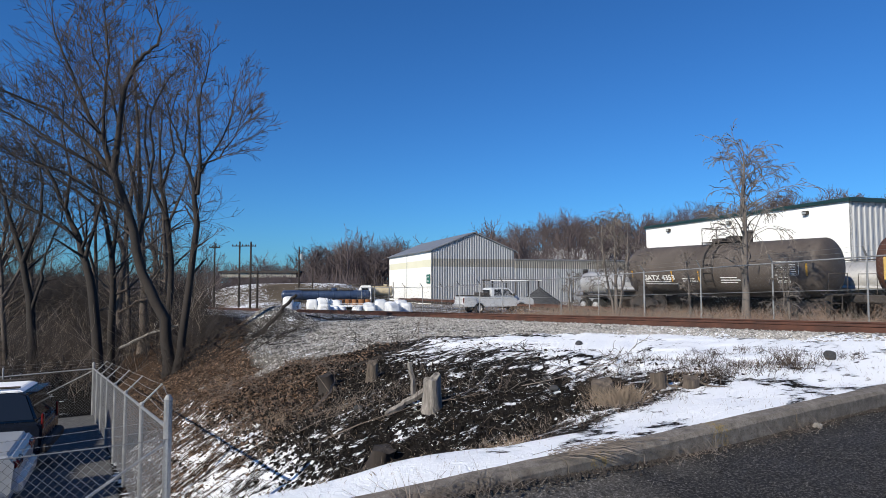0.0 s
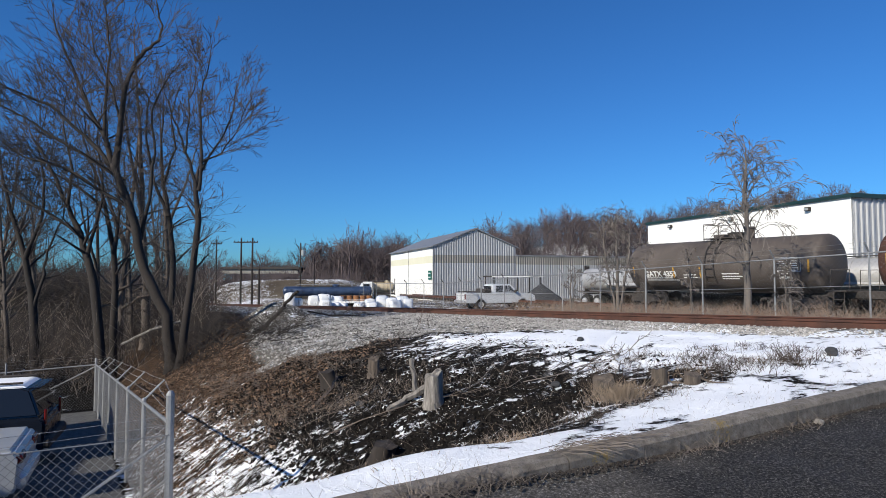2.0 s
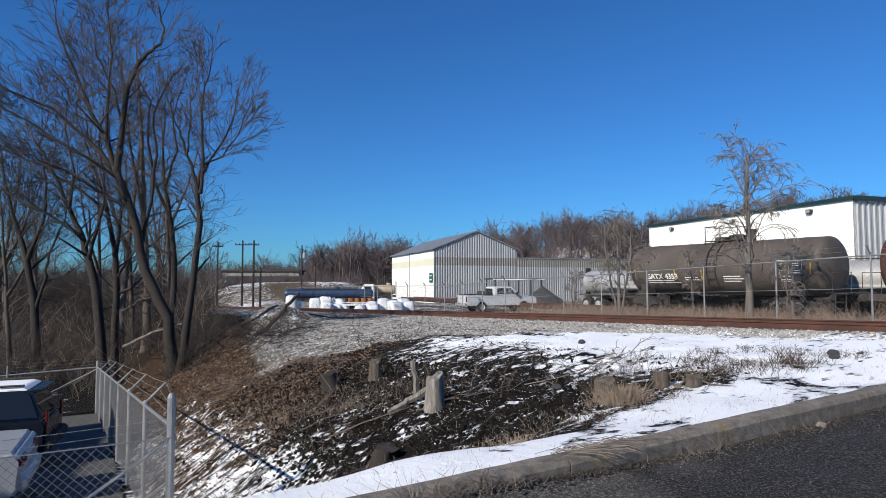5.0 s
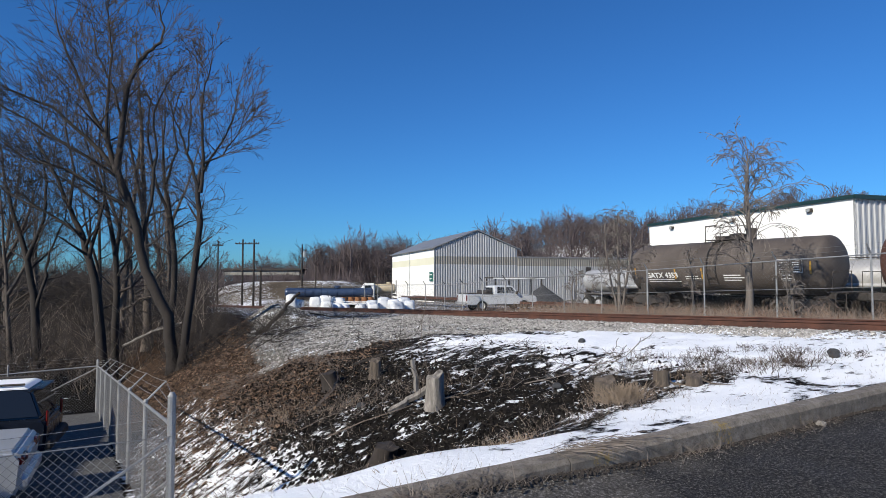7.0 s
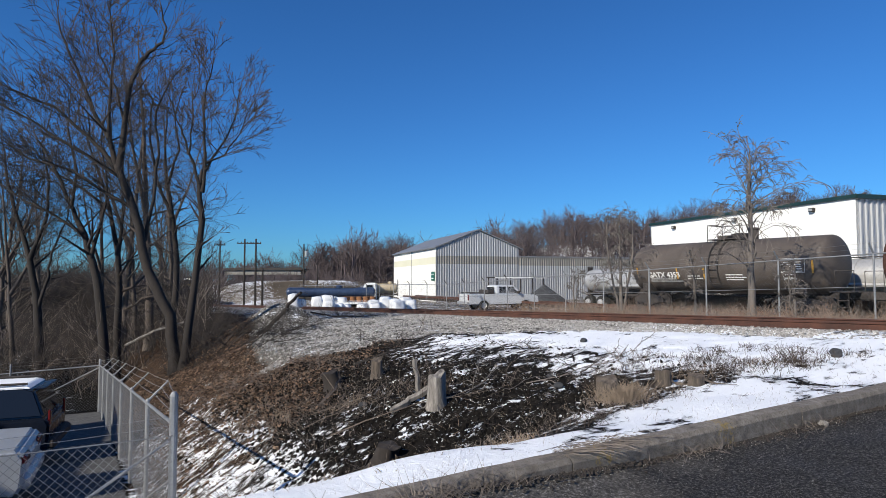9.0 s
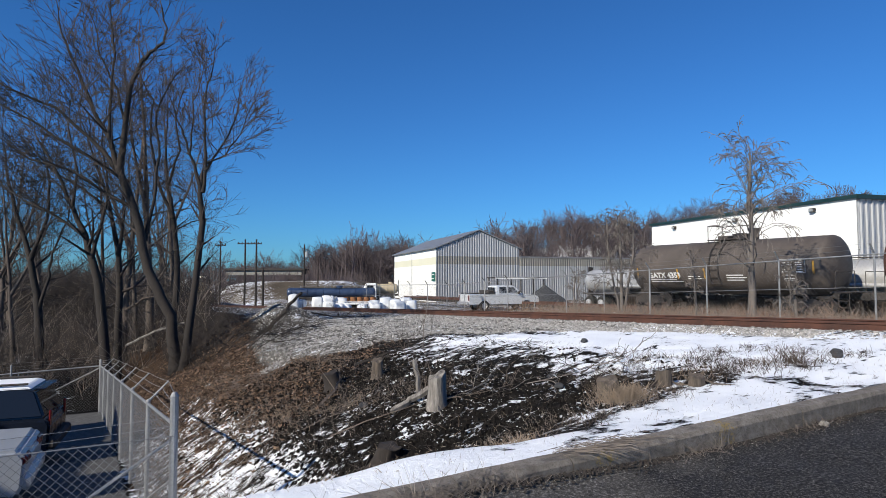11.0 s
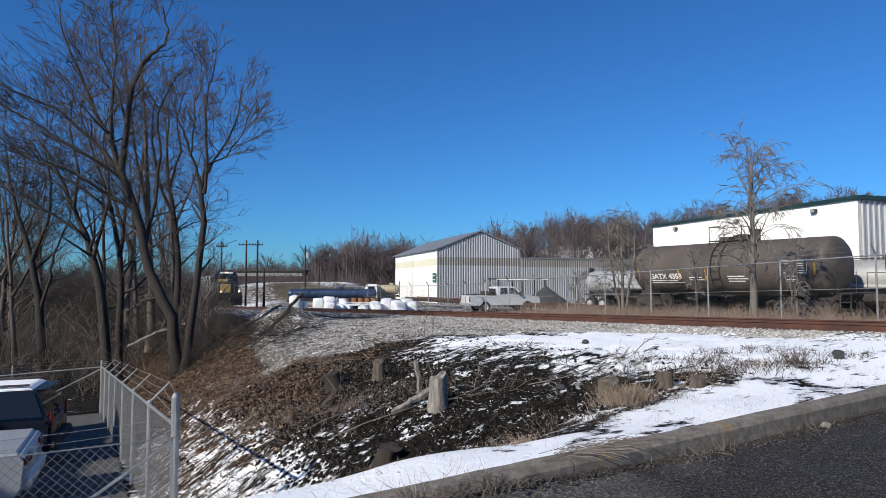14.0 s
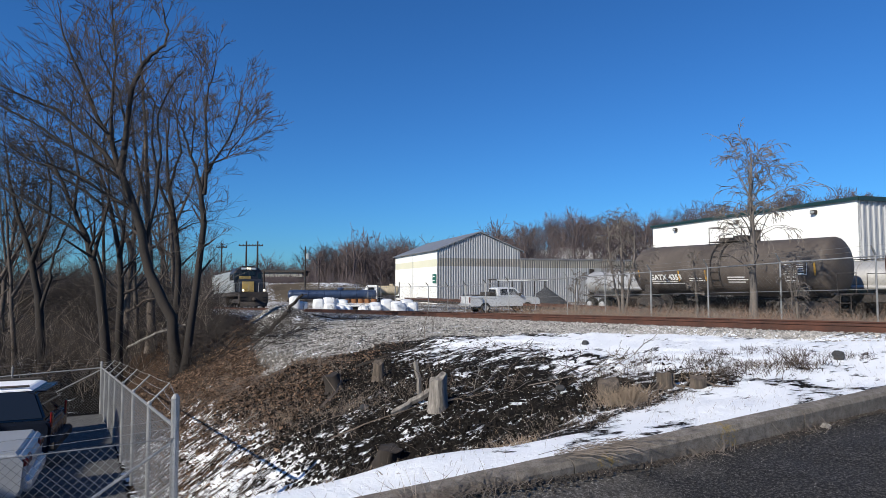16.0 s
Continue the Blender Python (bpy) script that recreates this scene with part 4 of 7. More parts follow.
        for i in range(rows):
            for xx in (-0.23, 0.23):
                part("stencil_line", boxm(w * rnd.uniform(0.28, 0.4), h / rows * 0.28, 0.004, m @ Matrix.Translation((xx * w, h * ((i + 0.5) / rows - 0.5), 0))), M_WHITE_PAINT, shell)
    return car


tank_car()


# ---- locomotive ----
WHEELSETS = []
SPEED = 6.3        # metres a second

def locomotive():
    """Origin on the rail under the nose; the engine runs towards -y and its length lies along +y."""
    lo = tagged(new("locomotive"), "dark blue and yellow diesel locomotive with lit headlights", "locomotive")
    L = 20.5
    part("frame", boxm(3.0, L, 0.35, Matrix.Translation((0, L / 2 + 0.1, 1.25)), 0.03), M_STEEL_DARK, lo)
    part("walkway", boxm(3.1, L - 1.2, 0.08, Matrix.Translation((0, L / 2 + 0.1, 1.602))), M_STEEL_DARK, lo)
    nose = bmesh.new()
    extrude_outline(nose, [(0.95, 1.69), (0.95, 2.75), (1.15, 2.95), (2.6, 3.15), (2.6, 1.69)], -1.15, 1.15, 0.07)
    nose.transform(Matrix.Rotation(radians(90), 4, "Z"))
    part("nose", nose, M_BLUE_DARK, lo)
    part("nose_panel", boxm(1.25, 0.05, 1.08, Matrix.Translation((-0.40, 0.925, 1.70)), 0.02), M_YELLOW, lo, "yellow nose door panel")
    cab = bmesh.new()
    prof = [(-1.52, 1.69), (-1.52, 3.75), (-1.15, 4.30), (-0.55, 4.52), (0.55, 4.52), (1.15, 4.30), (1.52, 3.75), (1.52, 1.69)]
    extrude_outline(cab, prof, 2.6, 5.1, 0.05)
    part("cab", cab, M_BLUE_DARK, lo)
    part("cab_front_panel", boxm(1.25, 0.04, 0.36, Matrix.Translation((-0.40, 2.58, 3.05)), 0.02), M_YELLOW, lo, "yellow cab front panel")
    part("number_board_panel", boxm(1.7, 0.12, 0.34, Matrix.Translation((0, 2.56, 4.06)), 0.03), M_STEEL_DARK, lo)
    for s in (-1, 1):
        w = part("windscreen", boxm(0.62, 0.05, 0.52, Matrix.Translation((s * 0.42, 2.585, 3.45)), 0.04), M_GLASS, lo, "dark cab windscreen")
        part("wiper", tubem((s * 0.42, 2.54, 3.9), (s * 0.5, 2.54, 3.5), 0.012, n=5), M_STEEL_DARK, w)
        part("side_windscreen", boxm(0.42, 0.05, 0.7, Matrix.Translation((s * 1.18, 2.585, 3.05)), 0.03), M_GLASS, lo)
        part("cab_side_panel", boxm(0.03, 2.3, 1.2, Matrix.Translation((s * 1.52, 3.85, 1.75)), 0.01), M_LOCO_GREY, lo, "grey cab side panel")
        part("cab_side_window", boxm(0.05, 1.5, 0.7, Matrix.Translation((s * 1.52, 3.85, 3.0)), 0.03), M_GLASS, lo)
        part("number_board", boxm(0.5, 0.03, 0.2, Matrix.Translation((s * 0.55, 2.49, 4.13))), M_WHITE_PAINT, lo, "pale number board")
        part("ditch_light", lathe(bmesh.new(), [(0, -0.03), (0.11, -0.03), (0.12, 0.03), (0, 0.05)], Matrix.Translation((s * 1.08, 0.06, 1.82)) @ Matrix.Rotation(radians(90), 4, "X"), 20), M_LAMP_GLOW, lo, "lit ditch light")
        part("front_step", boxm(0.7, 0.5, 0.9, Matrix.Translation((s * 1.15, 0.35, 0.4)), 0.02), M_STEEL_DARK, lo)
        for k in range(3):
            part("step_tread", boxm(0.62, 0.18, 0.04, Matrix.Translation((s * 1.15, 0.06, 0.5 + k * 0.32))), M_STEEL_DARK, lo)
        hr = bmesh.new()
        for y in (0.1, 1.2, 2.4):
            tube(hr, (s * 1.48, y, 1.65), (s * 1.48, y, 2.65), 0.022, n=6)
        tube(hr, (s * 1.48, 0.1, 2.65), (s * 1.48, 2.4, 2.65), 0.022, n=6)
        tube(hr, (s * 0.5, 0.08, 2.6), (s * 1.48, 0.08, 2.6), 0.022, n=6)
        tube(hr, (s * 0.5, 0.08, 1.65), (s * 0.5, 0.08, 2.6), 0.022, n=6)
        part("handrail", hr, M_LOCO_GREY, lo)
        side = bmesh.new()
        for y in np.arange(5.6, L - 0.4, 1.9):
            tube(side, (s * 1.5, y, 1.65), (s * 1.5, y, 2.7), 0.02, n=6)
        tube(side, (s * 1.5, 5.3, 2.7), (s * 1.5, L - 0.6, 2.7), 0.02, n=6)
        part("side_handrail", side, M_LOCO_GREY, lo)
    for dx in (-0.13, 0.13):
        part("headlight", lathe(bmesh.new(), [(0, -0.02), (0.10, -0.02), (0.11, 0.03), (0, 0.04)], Matrix.Translation((dx, 2.47, 4.24)) @ Matrix.Rotation(radians(90), 4, "X"), 18), M_LAMP_GLOW, lo, "lit headlight")
    hood = bmesh.new()
    extrude_outline(hood, [(-0.9, 1.69), (-0.9, 3.9), (-0.6, 4.2), (0.6, 4.2), (0.9, 3.9), (0.9, 1.69)], 5.11, L - 0.8, 0.04)
    part("long_hood", hood, M_LOCO_GREY, lo)
    for i in range(10):
        for s in (-1, 1):
            part("hood_door", boxm(0.05, 0.95, 1.5, Matrix.Translation((s * 0.905, 6.2 + i * 1.25, 1.95)), 0.02), M_LOCO_GREY, lo)
    for y in (8.0, 11.0, 15.5, 17.5):
        part("roof_fan", lathe(bmesh.new(), [(0, 0), (0.55, 0), (0.6, 0.05), (0.6, 0.22), (0.1, 0.26), (0, 0.26)], Matrix.Translation((0, y, 4.18)), 24), M_STEEL_DARK, lo)
    part("fuel_tank", boxm(2.7, 4.6, 0.9, Matrix.Translation((0, L / 2, 0.35)), 0.15, 2), M_STEEL_DARK, lo)
    part("pilot_plate", boxm(2.9, 0.12, 1.0, Matrix.Translation((0, 0.1, 0.6)), 0.02), M_STEEL_DARK, lo)
    plow = bmesh.new()
    for s in (-1, 1):
        vs = [plow.verts.new(p) for p in ((0, -0.55, 0.12), (s * 1.4, 0.05, 0.12), (s * 1.4, 0.05, 0.62), (0, -0.2, 0.62))]
        ws = [plow.verts.new((q.co.x, q.co.y + 0.06, q.co.z)) for q in vs]
        plow.faces.new(vs), plow.faces.new(ws[::-1])
        for i in range(4):
            plow.faces.new((vs[i], ws[i], ws[(i + 1) % 4], vs[(i + 1) % 4]))
    bmesh.ops.recalc_face_normals(plow, faces=plow.faces)
    part("snow_plough", plow, M_STEEL_DARK, lo)
    part("coupler", boxm(0.35, 0.75, 0.32, Matrix.Translation((0, -0.25, 0.76)), 0.08), M_STEEL_DARK, lo)
    for y in (4.2, L - 4.2):
        truck = part("truck_frame", boxm(2.35, 5.0, 0.45, Matrix.Translation((0, y, 0.5)), 0.06), M_STEEL_DARK, lo)
        for dy in (-1.7, 0, 1.7):
            bm = tubem((-1.0, 0, 0), (1.0, 0, 0), 0.08)
            for s in (-1, 1):
                lathe(bm, [(0, -0.07), (0.12, -0.07), (0.14, -0.03), (0.36, -0.02), (0.38, -0.06), (0.5, -0.06), (0.5, 0.06), (0.53, 0.07), (0.52, 0.1), (0.38, 0.1), (0.1, 0.09), (0, 0.09)],
                      Matrix.Translation((s * 0.7525, 0, 0)) @ Matrix.Rotation(radians(-90 * s), 4, "Y"), 24)
            WHEELSETS.append((part("wheelset", bm, M_STEEL_DARK, truck), y + dy))
    return lo


engine = locomotive()


# ---- chain-link fences ----
def chain_link(bm_verts, faces, p, q, h0, h1, cell=0.10, r=0.0014):
    """Diamond wire between the posts' feet p and q, from h0 to h1 above them."""
    p, q = Vector(p), Vector(q)
    ln = (q - p).length
    ax = (q - p) / ln
    nrm = ax.cross(Vector((0, 0, 1))).normalized()
    H = h1 - h0

    def strand(a, b):
        d = (b - a).normalized()
        s = d.cross(nrm).normalized()
        k = len(bm_verts)
        for c in (a, b):
            for v in (s * r, nrm * r * 1.4 - s * r * 0.6, -nrm * r * 1.4 - s * r * 0.6):
                bm_verts.append(tuple(c + v))
        for i in range(3):
            j = (i + 1) % 3
            faces.append((k + i, k + j, k + 3 + j, k + 3 + i))
    n = int((ln + H) / cell) + 1
    for i in range(n):
        c = i * cell
        for sgn in (1, -1):
            # the line s - sgn*z = const, cut to the panel
            s0, s1 = max(0.0, c - H), min(ln, c)
            if s1 - s0 < 0.02:
                continue
            z0, z1 = (c - s0, c - s1) if sgn > 0 else (H - (c - s0), H - (c - s1))
            strand(p + ax * s0 + Vector((0, 0, h0 + z0)), p + ax * s1 + Vector((0, 0, h0 + z1)))


def post_mesh(bm, p, h, r, n=10, cap=True):
    tube(bm, p, Vector(p) + Vector((0, 0, h)), r, n=n)
    if cap:
        tube(bm, Vector(p) + Vector((0, 0, h)), Vector(p) + Vector((0, 0, h + r * 1.1)), r * 1.12, r * 0.5, n=n)
    return bm


def barbed(parent, p, q, rnd, sag=0.02, r=0.0028, barbs=True):
    p, q = Vector(p), Vector(q)
    n = max(2, int((q - p).length / 0.5))
    pts = []
    for i in range(n + 1):
        f = i / n
        pts.append(p.lerp(q, f) - Vector((0, 0, 4 * sag * f * (1 - f))))
    segs = [(pts, [r] * len(pts))]
    if barbs:
        ln = (q - p).length
        for i in range(int(ln / 0.13)):
            f = (i + 0.5) / int(ln / 0.13)
            c = p.lerp(q, f) - Vector((0, 0, 4 * sag * f * (1 - f)))
            d = Vector((rnd.gauss(0, 1), rnd.gauss(0, 1), rnd.gauss(0, 1))).normalized() * 0.016
            segs.append(([c - d, c + d], [r * 0.7, r * 0.7]))
    return raw("barbed_strand", *tubes(segs), M_GALV, parent)


def lot_fence():
    rnd = random.Random(4)
    H = 1.70
    # side run beside the leaf bank, foot heights follow the lot
    run = [(0.885 - 0.060 * i, 7.64 + 2.65 * i) for i in range(8)]
    feet = [Vector((x, y, -1.71 - 0.083 * (y - 7.64))) for x, y in run]
    f = tagged(new("side_chain_link_fence"), "galvanised chain-link fence with outward barbed-wire arms", "fence", "car park fences")
    for i, p in enumerate(feet):
        post = part("post", post_mesh(bmesh.new(), p - Vector((0, 0, 0.1)), H + (0.38 if i == 0 else 0.25 if i == 7 else 0.1), 0.046 if i in (0, 7) else 0.032), M_GALV, f)
        if 0 < i < 7:
            part("barb_arm", tubem(p + Vector((0, 0, H)), p + Vector((0.28, 0.02, H + 0.28)), 0.017, 0.012, 6), M_GALV, post)
    arm = [p + Vector((0.28, 0.02, H + 0.28)) for p in feet]
    arm[0] = feet[0] + Vector((0.03, 0, H + 0.26))
    arm[7] = feet[7] + Vector((0.0, 0, H + 0.14))
    verts, faces = [], []
    for a, b in zip(feet, feet[1:]):
        part("top_rail", tubem(a + Vector((0, 0, H - 0.04)), b + Vector((0, 0, H - 0.04)), 0.021), M_GALV, f)
        chain_link(verts, faces, a, b, 0.04, H - 0.06)
        i = feet.index(a)
        for k in (0.34, 0.67, 1.0):
            barbed(f, (a + Vector((0, 0, H))).lerp(arm[i], k), (b + Vector((0, 0, H))).lerp(arm[i + 1], k), rnd)
    tagged(raw("wire_mesh", verts, faces, M_WIRE, f), kind="stuff")
    part("brace", tubem(feet[0] + Vector((0.0, 0, 1.05)), feet[1] + Vector((0, 0, 0.25)), 0.018), M_GALV, f)
    # near run, lower, with straight strands over it
    g = tagged(new("front_chain_link_fence"), "low galvanised chain-link fence with straight barbed strands", "fence", "car park fences")
    ft = [Vector((0.885 - 2.6 * i, 7.60 - 0.02 * i, -1.71)) for i in range(4)]
    verts, faces = [], []
    for i, (a, b) in enumerate(zip(ft, ft[1:])):
        if i:
            part("post", post_mesh(bmesh.new(), a - Vector((0, 0, 0.1)), 2.0, 0.03), M_GALV, g)
        part("tension_wire", tubem(a + Vector((0, 0, 1.54)), b + Vector((0, 0, 1.54)), 0.007, n=6), M_WIRE, g)
        chain_link(verts, faces, a, b, 0.0, 1.56, 0.098, 0.0024)
        for h in (1.66, 1.76):
            barbed(g, a + Vector((0, 0, h)), b + Vector((0, 0, h - 0.05)), rnd)
    tagged(raw("wire_mesh", verts, faces, M_WIRE, g), kind="stuff")
    part("brace", tubem(ft[0] + Vector((-0.05, 0.03, 1.48)), ft[1] + Vector((0.6, 0.03, 0.25)), 0.017), M_GALV, g)
    # back run
    k = tagged(new("back_chain_link_fence"), "galvanised chain-link fence at the back of the car park", "fence", "car park fences")
    ft = [feet[7] + Vector((-2.75 * i, 0.25 * i, -0.12 * i)) for i in range(7)]
    verts, faces = [], []
    for i, (a, b) in enumerate(zip(ft, ft[1:])):
        if i:
            part("post", post_mesh(bmesh.new(), a - Vector((0, 0, 0.1)), H + 0.35, 0.03), M_GALV, k)
        part("top_rail", tubem(a + Vector((0, 0, H - 0.04)), b + Vector((0, 0, H - 0.04)), 0.024), M_GALV, k)
        chain_link(verts, faces, a, b, 0.04, H - 0.06, 0.10, 0.0022)
        for h in (0.08, 0.2, 0.32):
            barbed(k, a + Vector((0, 0, H + h)), b + Vector((0, 0, H + h)), rnd, barbs=False)
    tagged(raw("wire_mesh", verts, faces, M_WIRE, k), kind="stuff")
    part("brace", tubem(feet[7] + Vector((0, 0, H - 0.1)), ft[1] + Vector((0.6, 0, 0.6)), 0.02), M_GALV, k)
    # yard fence beyond the main track
    y_f = tagged(new("yard_chain_link_fence"), "tall chain-link yard fence with angled barbed-wire arms", "fence")
    ys = [3.1 + 3.25 * i for i in range(25)]
    H = 1.9
    ft = []
    for y in ys:
        x = 21.0 + 0.118 * (y - 9.8) if y < 42 else 24.8
        top = 2.42 - 0.0358 * (y - 9.8) if y < 42 else 1.27 - 0.012 * (y - 42)
        ft.append(Vector((x, y, top - H)))
    verts, faces = [], []
    for i, a in enumerate(ft):
        post = part("post", post_mesh(bmesh.new(), a - Vector((0, 0, 0.35)), H + 0.35, 0.030 if i % 5 else 0.042), M_GALV, y_f)
        part("barb_arm", tubem(a + Vector((0, 0, H)), a + Vector((-0.25, 0, H + 0.3)), 0.03, 0.025, 6), M_STEEL_DARK if i > 8 else M_GALV, post)
        if i + 1 < len(ft):
            b = ft[i + 1]
            part("top_rail", tubem(a + Vector((0, 0, H - 0.03)), b + Vector((0, 0, H - 0.03)), 0.024), M_GALV, y_f)
            part("bottom_wire", tubem(a + Vector((0, 0, 0.85)), b + Vector((0, 0, 0.85)), 0.010, n=5), M_GALV, y_f)
            chain_link(verts, faces, a, b, 0.02, H - 0.05, 0.16, 0.0013)
            for kk in (0.5, 1.0):
                barbed(y_f, a + Vector((-0.25 * kk, 0, H + 0.3 * kk)), b + Vector((-0.25 * kk, 0, H + 0.3 * kk)), rnd, barbs=False, r=0.004)
    tagged(raw("wire_mesh", verts, faces, M_WIRE, y_f), kind="stuff")


lot_fence()


# ---- utility poles ----
def utility_pole(x, y, foot, top, arm=0.0, second=0.0, can=False, r=0.15, turn=0.0, label="tall wooden utility pole with cross-arm"):
    u = empty("utility_pole", Matrix.Translation((x, y, foot)) @ Matrix.Rotation(turn, 4, "Z"), label, "utility pole", "utility poles")
    h = top - foot
    part("mast", tubem((0, 0, -0.6), (0, 0, h), r, r * 0.72, 10), M_BARK, u)
    for a, dz in ((arm, 0.75), (second, 0.25)):
        if a:
            cross = part("cross_arm", boxm(a, 0.13, 0.14, Matrix.Translation((0, -0.16, h - dz))), M_BARK, u)
            for s in (-0.45, -0.2, 0.2, 0.45):
                part("insulator", lathe(bmesh.new(), [(0, 0), (0.06, 0), (0.09, 0.08), (0.05, 0.16), (0, 0.2)], Matrix.Translation((s * a, -0.16, h - dz + 0.14)), 8), M_STEEL_DARK, cross)
    if can:
        part("transformer", lathe(bmesh.new(), [(0, 0), (0.3, 0), (0.32, 0.1), (0.32, 0.9), (0.2, 1.0), (0, 1.02)], Matrix.Translation((0.45, -0.1, h - 2.3)), 16), M_LOCO_GREY, u)
    return u


def poles():
    for side, d, foot, top, arm, second, can, r in ((-30.7, 92, -1.6, 7.75, 2.2, 0.0, False, 0.16), (-29.0, 92, -1.8, 7.75, 1.6, 0.0, False, 0.17), (-24.9, 82, -1.5, 3.15, 0.0, 0.0, False, 0.17),
                                                    (-33.7, 90, -1.5, 7.4, 1.6, 0.0, False, 0.13), (-26.2, 111, 0.5, 8.1, 0.0, 0.0, True, 0.16), (-25.6, 120, 0.8, 4.6, 0.0, 0.0, False, 0.12)):
        x, y = ray_place(side, d)
        utility_pole(x, y, foot, top, arm, second, can, r, radians(-25), "tall wooden utility pole with cross-arm" if arm else "plain wooden utility pole at the yard's edge")


poles()


# ---- vehicles ----
def road_wheel(parent, x, y, r=0.36, w=0.24):
    m = Matrix.Translation((x, y, r)) @ Matrix.Rotation(radians(90), 4, "X")
    tyre = part("tyre", lathe(bmesh.new(), [(r * 0.6, -w / 2), (r * 0.92, -w / 2), (r, -w / 2 + 0.04), (r, w / 2 - 0.04), (r * 0.92, w / 2), (r * 0.6, w / 2), (r * 0.6, -w / 2)], m, 24), M_RUBBER, parent)
    part("rim", lathe(bmesh.new(), [(0, -w * 0.28), (r * 0.15, -w * 0.3), (r * 0.5, -w * 0.22), (r * 0.61, -w * 0.45), (r * 0.61, w * 0.45), (r * 0.5, w * 0.22), (r * 0.15, w * 0.3), (0, w * 0.28)], m, 20), M_CHROME, tyre)
    return tyre


def shell(pts, w, top_w=None, z_belt=0.0, bevel=0.05):
    """Side outline drawn out across the width; what lies over the belt leans inwards."""
    bm = extrude_outline(bmesh.new(), pts, -w / 2, w / 2, bevel)
    if top_w:
        ztop = max(v.co.z for v in bm.verts)
        for v in bm.verts:
            if v.co.z > z_belt:
                f = (v.co.z - z_belt) / (ztop - z_belt)
                v.co.y *= 1 - (1 - top_w / w) * f
    return bm


def arches(z, r, xs, x0, x1):
    """Lower edge of a body with wheel arches, from x1 back to x0."""
    out = [(x1, z)]
    for c in sorted(xs, reverse=True):
        for a in np.linspace(0, math.pi, 9):
            out.append((c + r * math.cos(a), max(z, 0.36 + r * math.sin(a))))
    out.append((x0, z))
    return out


def pickup(name, m, paint, label):
    """Crew-cab pick-up; x forwards, origin on the ground mid-length."""
    v = empty(name, m, label, "pick-up truck", "parked vehicles")
    low = arches(0.5, 0.46, (-1.75, 1.95), -3.0, 3.05)
    up = [(-3.05, 0.62), (-3.05, 1.28), (0.0, 1.28), (1.3, 1.28), (2.75, 1.22), (3.05, 1.05), (3.08, 0.62)]
    part("body", shell(up + low, 2.0, bevel=0.03), paint, v)
    part("cab", shell([(-0.72, 1.285), (-0.62, 1.92), (-0.4, 1.98), (0.75, 1.98), (0.95, 1.92), (1.62, 1.285)], 1.92, 1.55, 1.285, 0.04), paint, v)
    for s in (-1, 1):
        for x0, x1, a, b in ((-0.45, 0.22, -0.38, 0.22), (0.32, 1.30, 0.32, 0.86)):
            bm = bmesh.new()
            vs = [bm.verts.new((x, s * (0.955 - 0.185 * (z - 1.285) / 0.695 + k), z)) for k in (0.005,) for x, z in ((x0, 1.36), (x1, 1.36), (b, 1.86), (a, 1.86))]
            bm.faces.new(vs)
            r = bmesh.ops.extrude_face_region(bm, geom=bm.faces[:])
            bmesh.ops.translate(bm, verts=[q for q in r["geom"] if isinstance(q, bmesh.types.BMVert)], vec=(0, -s * 0.02, 0))
            part("side_window", bm, M_GLASS, v)
        part("mirror", boxm(0.14, 0.22, 0.24, Matrix.Translation((1.2, s * 1.12, 1.3)), 0.03), M_STEEL_DARK, v)
        part("tail_light", boxm(0.05, 0.16, 0.42, Matrix.Translation((-3.06, s * 0.9, 0.8)), 0.01), M_RED_GLASS, v)
        for x in (-1.75, 1.95):
            road_wheel(v, x, s * 0.86, 0.40, 0.26)
        part("bed_rail", tubem((-2.9, s * 0.93, 1.36), (-0.85, s * 0.93, 1.36), 0.035), M_STEEL_DARK, v)
    part("rear_window", boxm(0.03, 1.2, 0.42, Matrix.Translation((-0.72, 0, 1.4))), M_GLASS, v)
    bm = boxm(0.03, 1.35, 0.66, Matrix.Translation((1.33, 0, 1.35)) @ Matrix.Rotation(radians(-46), 4, "Y"))
    part("windscreen", bm, M_GLASS, v)
    part("tailgate", boxm(0.05, 1.6, 0.55, Matrix.Translation((-3.07, 0, 0.72)), 0.02), paint, v)
    part("rear_bumper", boxm(0.2, 1.9, 0.2, Matrix.Translation((-3.14, 0, 0.5)), 0.04), M_CHROME, v)
    part("front_bumper", boxm(0.2, 1.9, 0.25, Matrix.Translation((3.12, 0, 0.5)), 0.04), M_CHROME, v)
    part("bed_box", boxm(0.55, 1.7, 0.32, Matrix.Translation((-1.1, 0, 1.29)), 0.03), M_STEEL_DARK, v, "dark tool box across the bed")
    return v


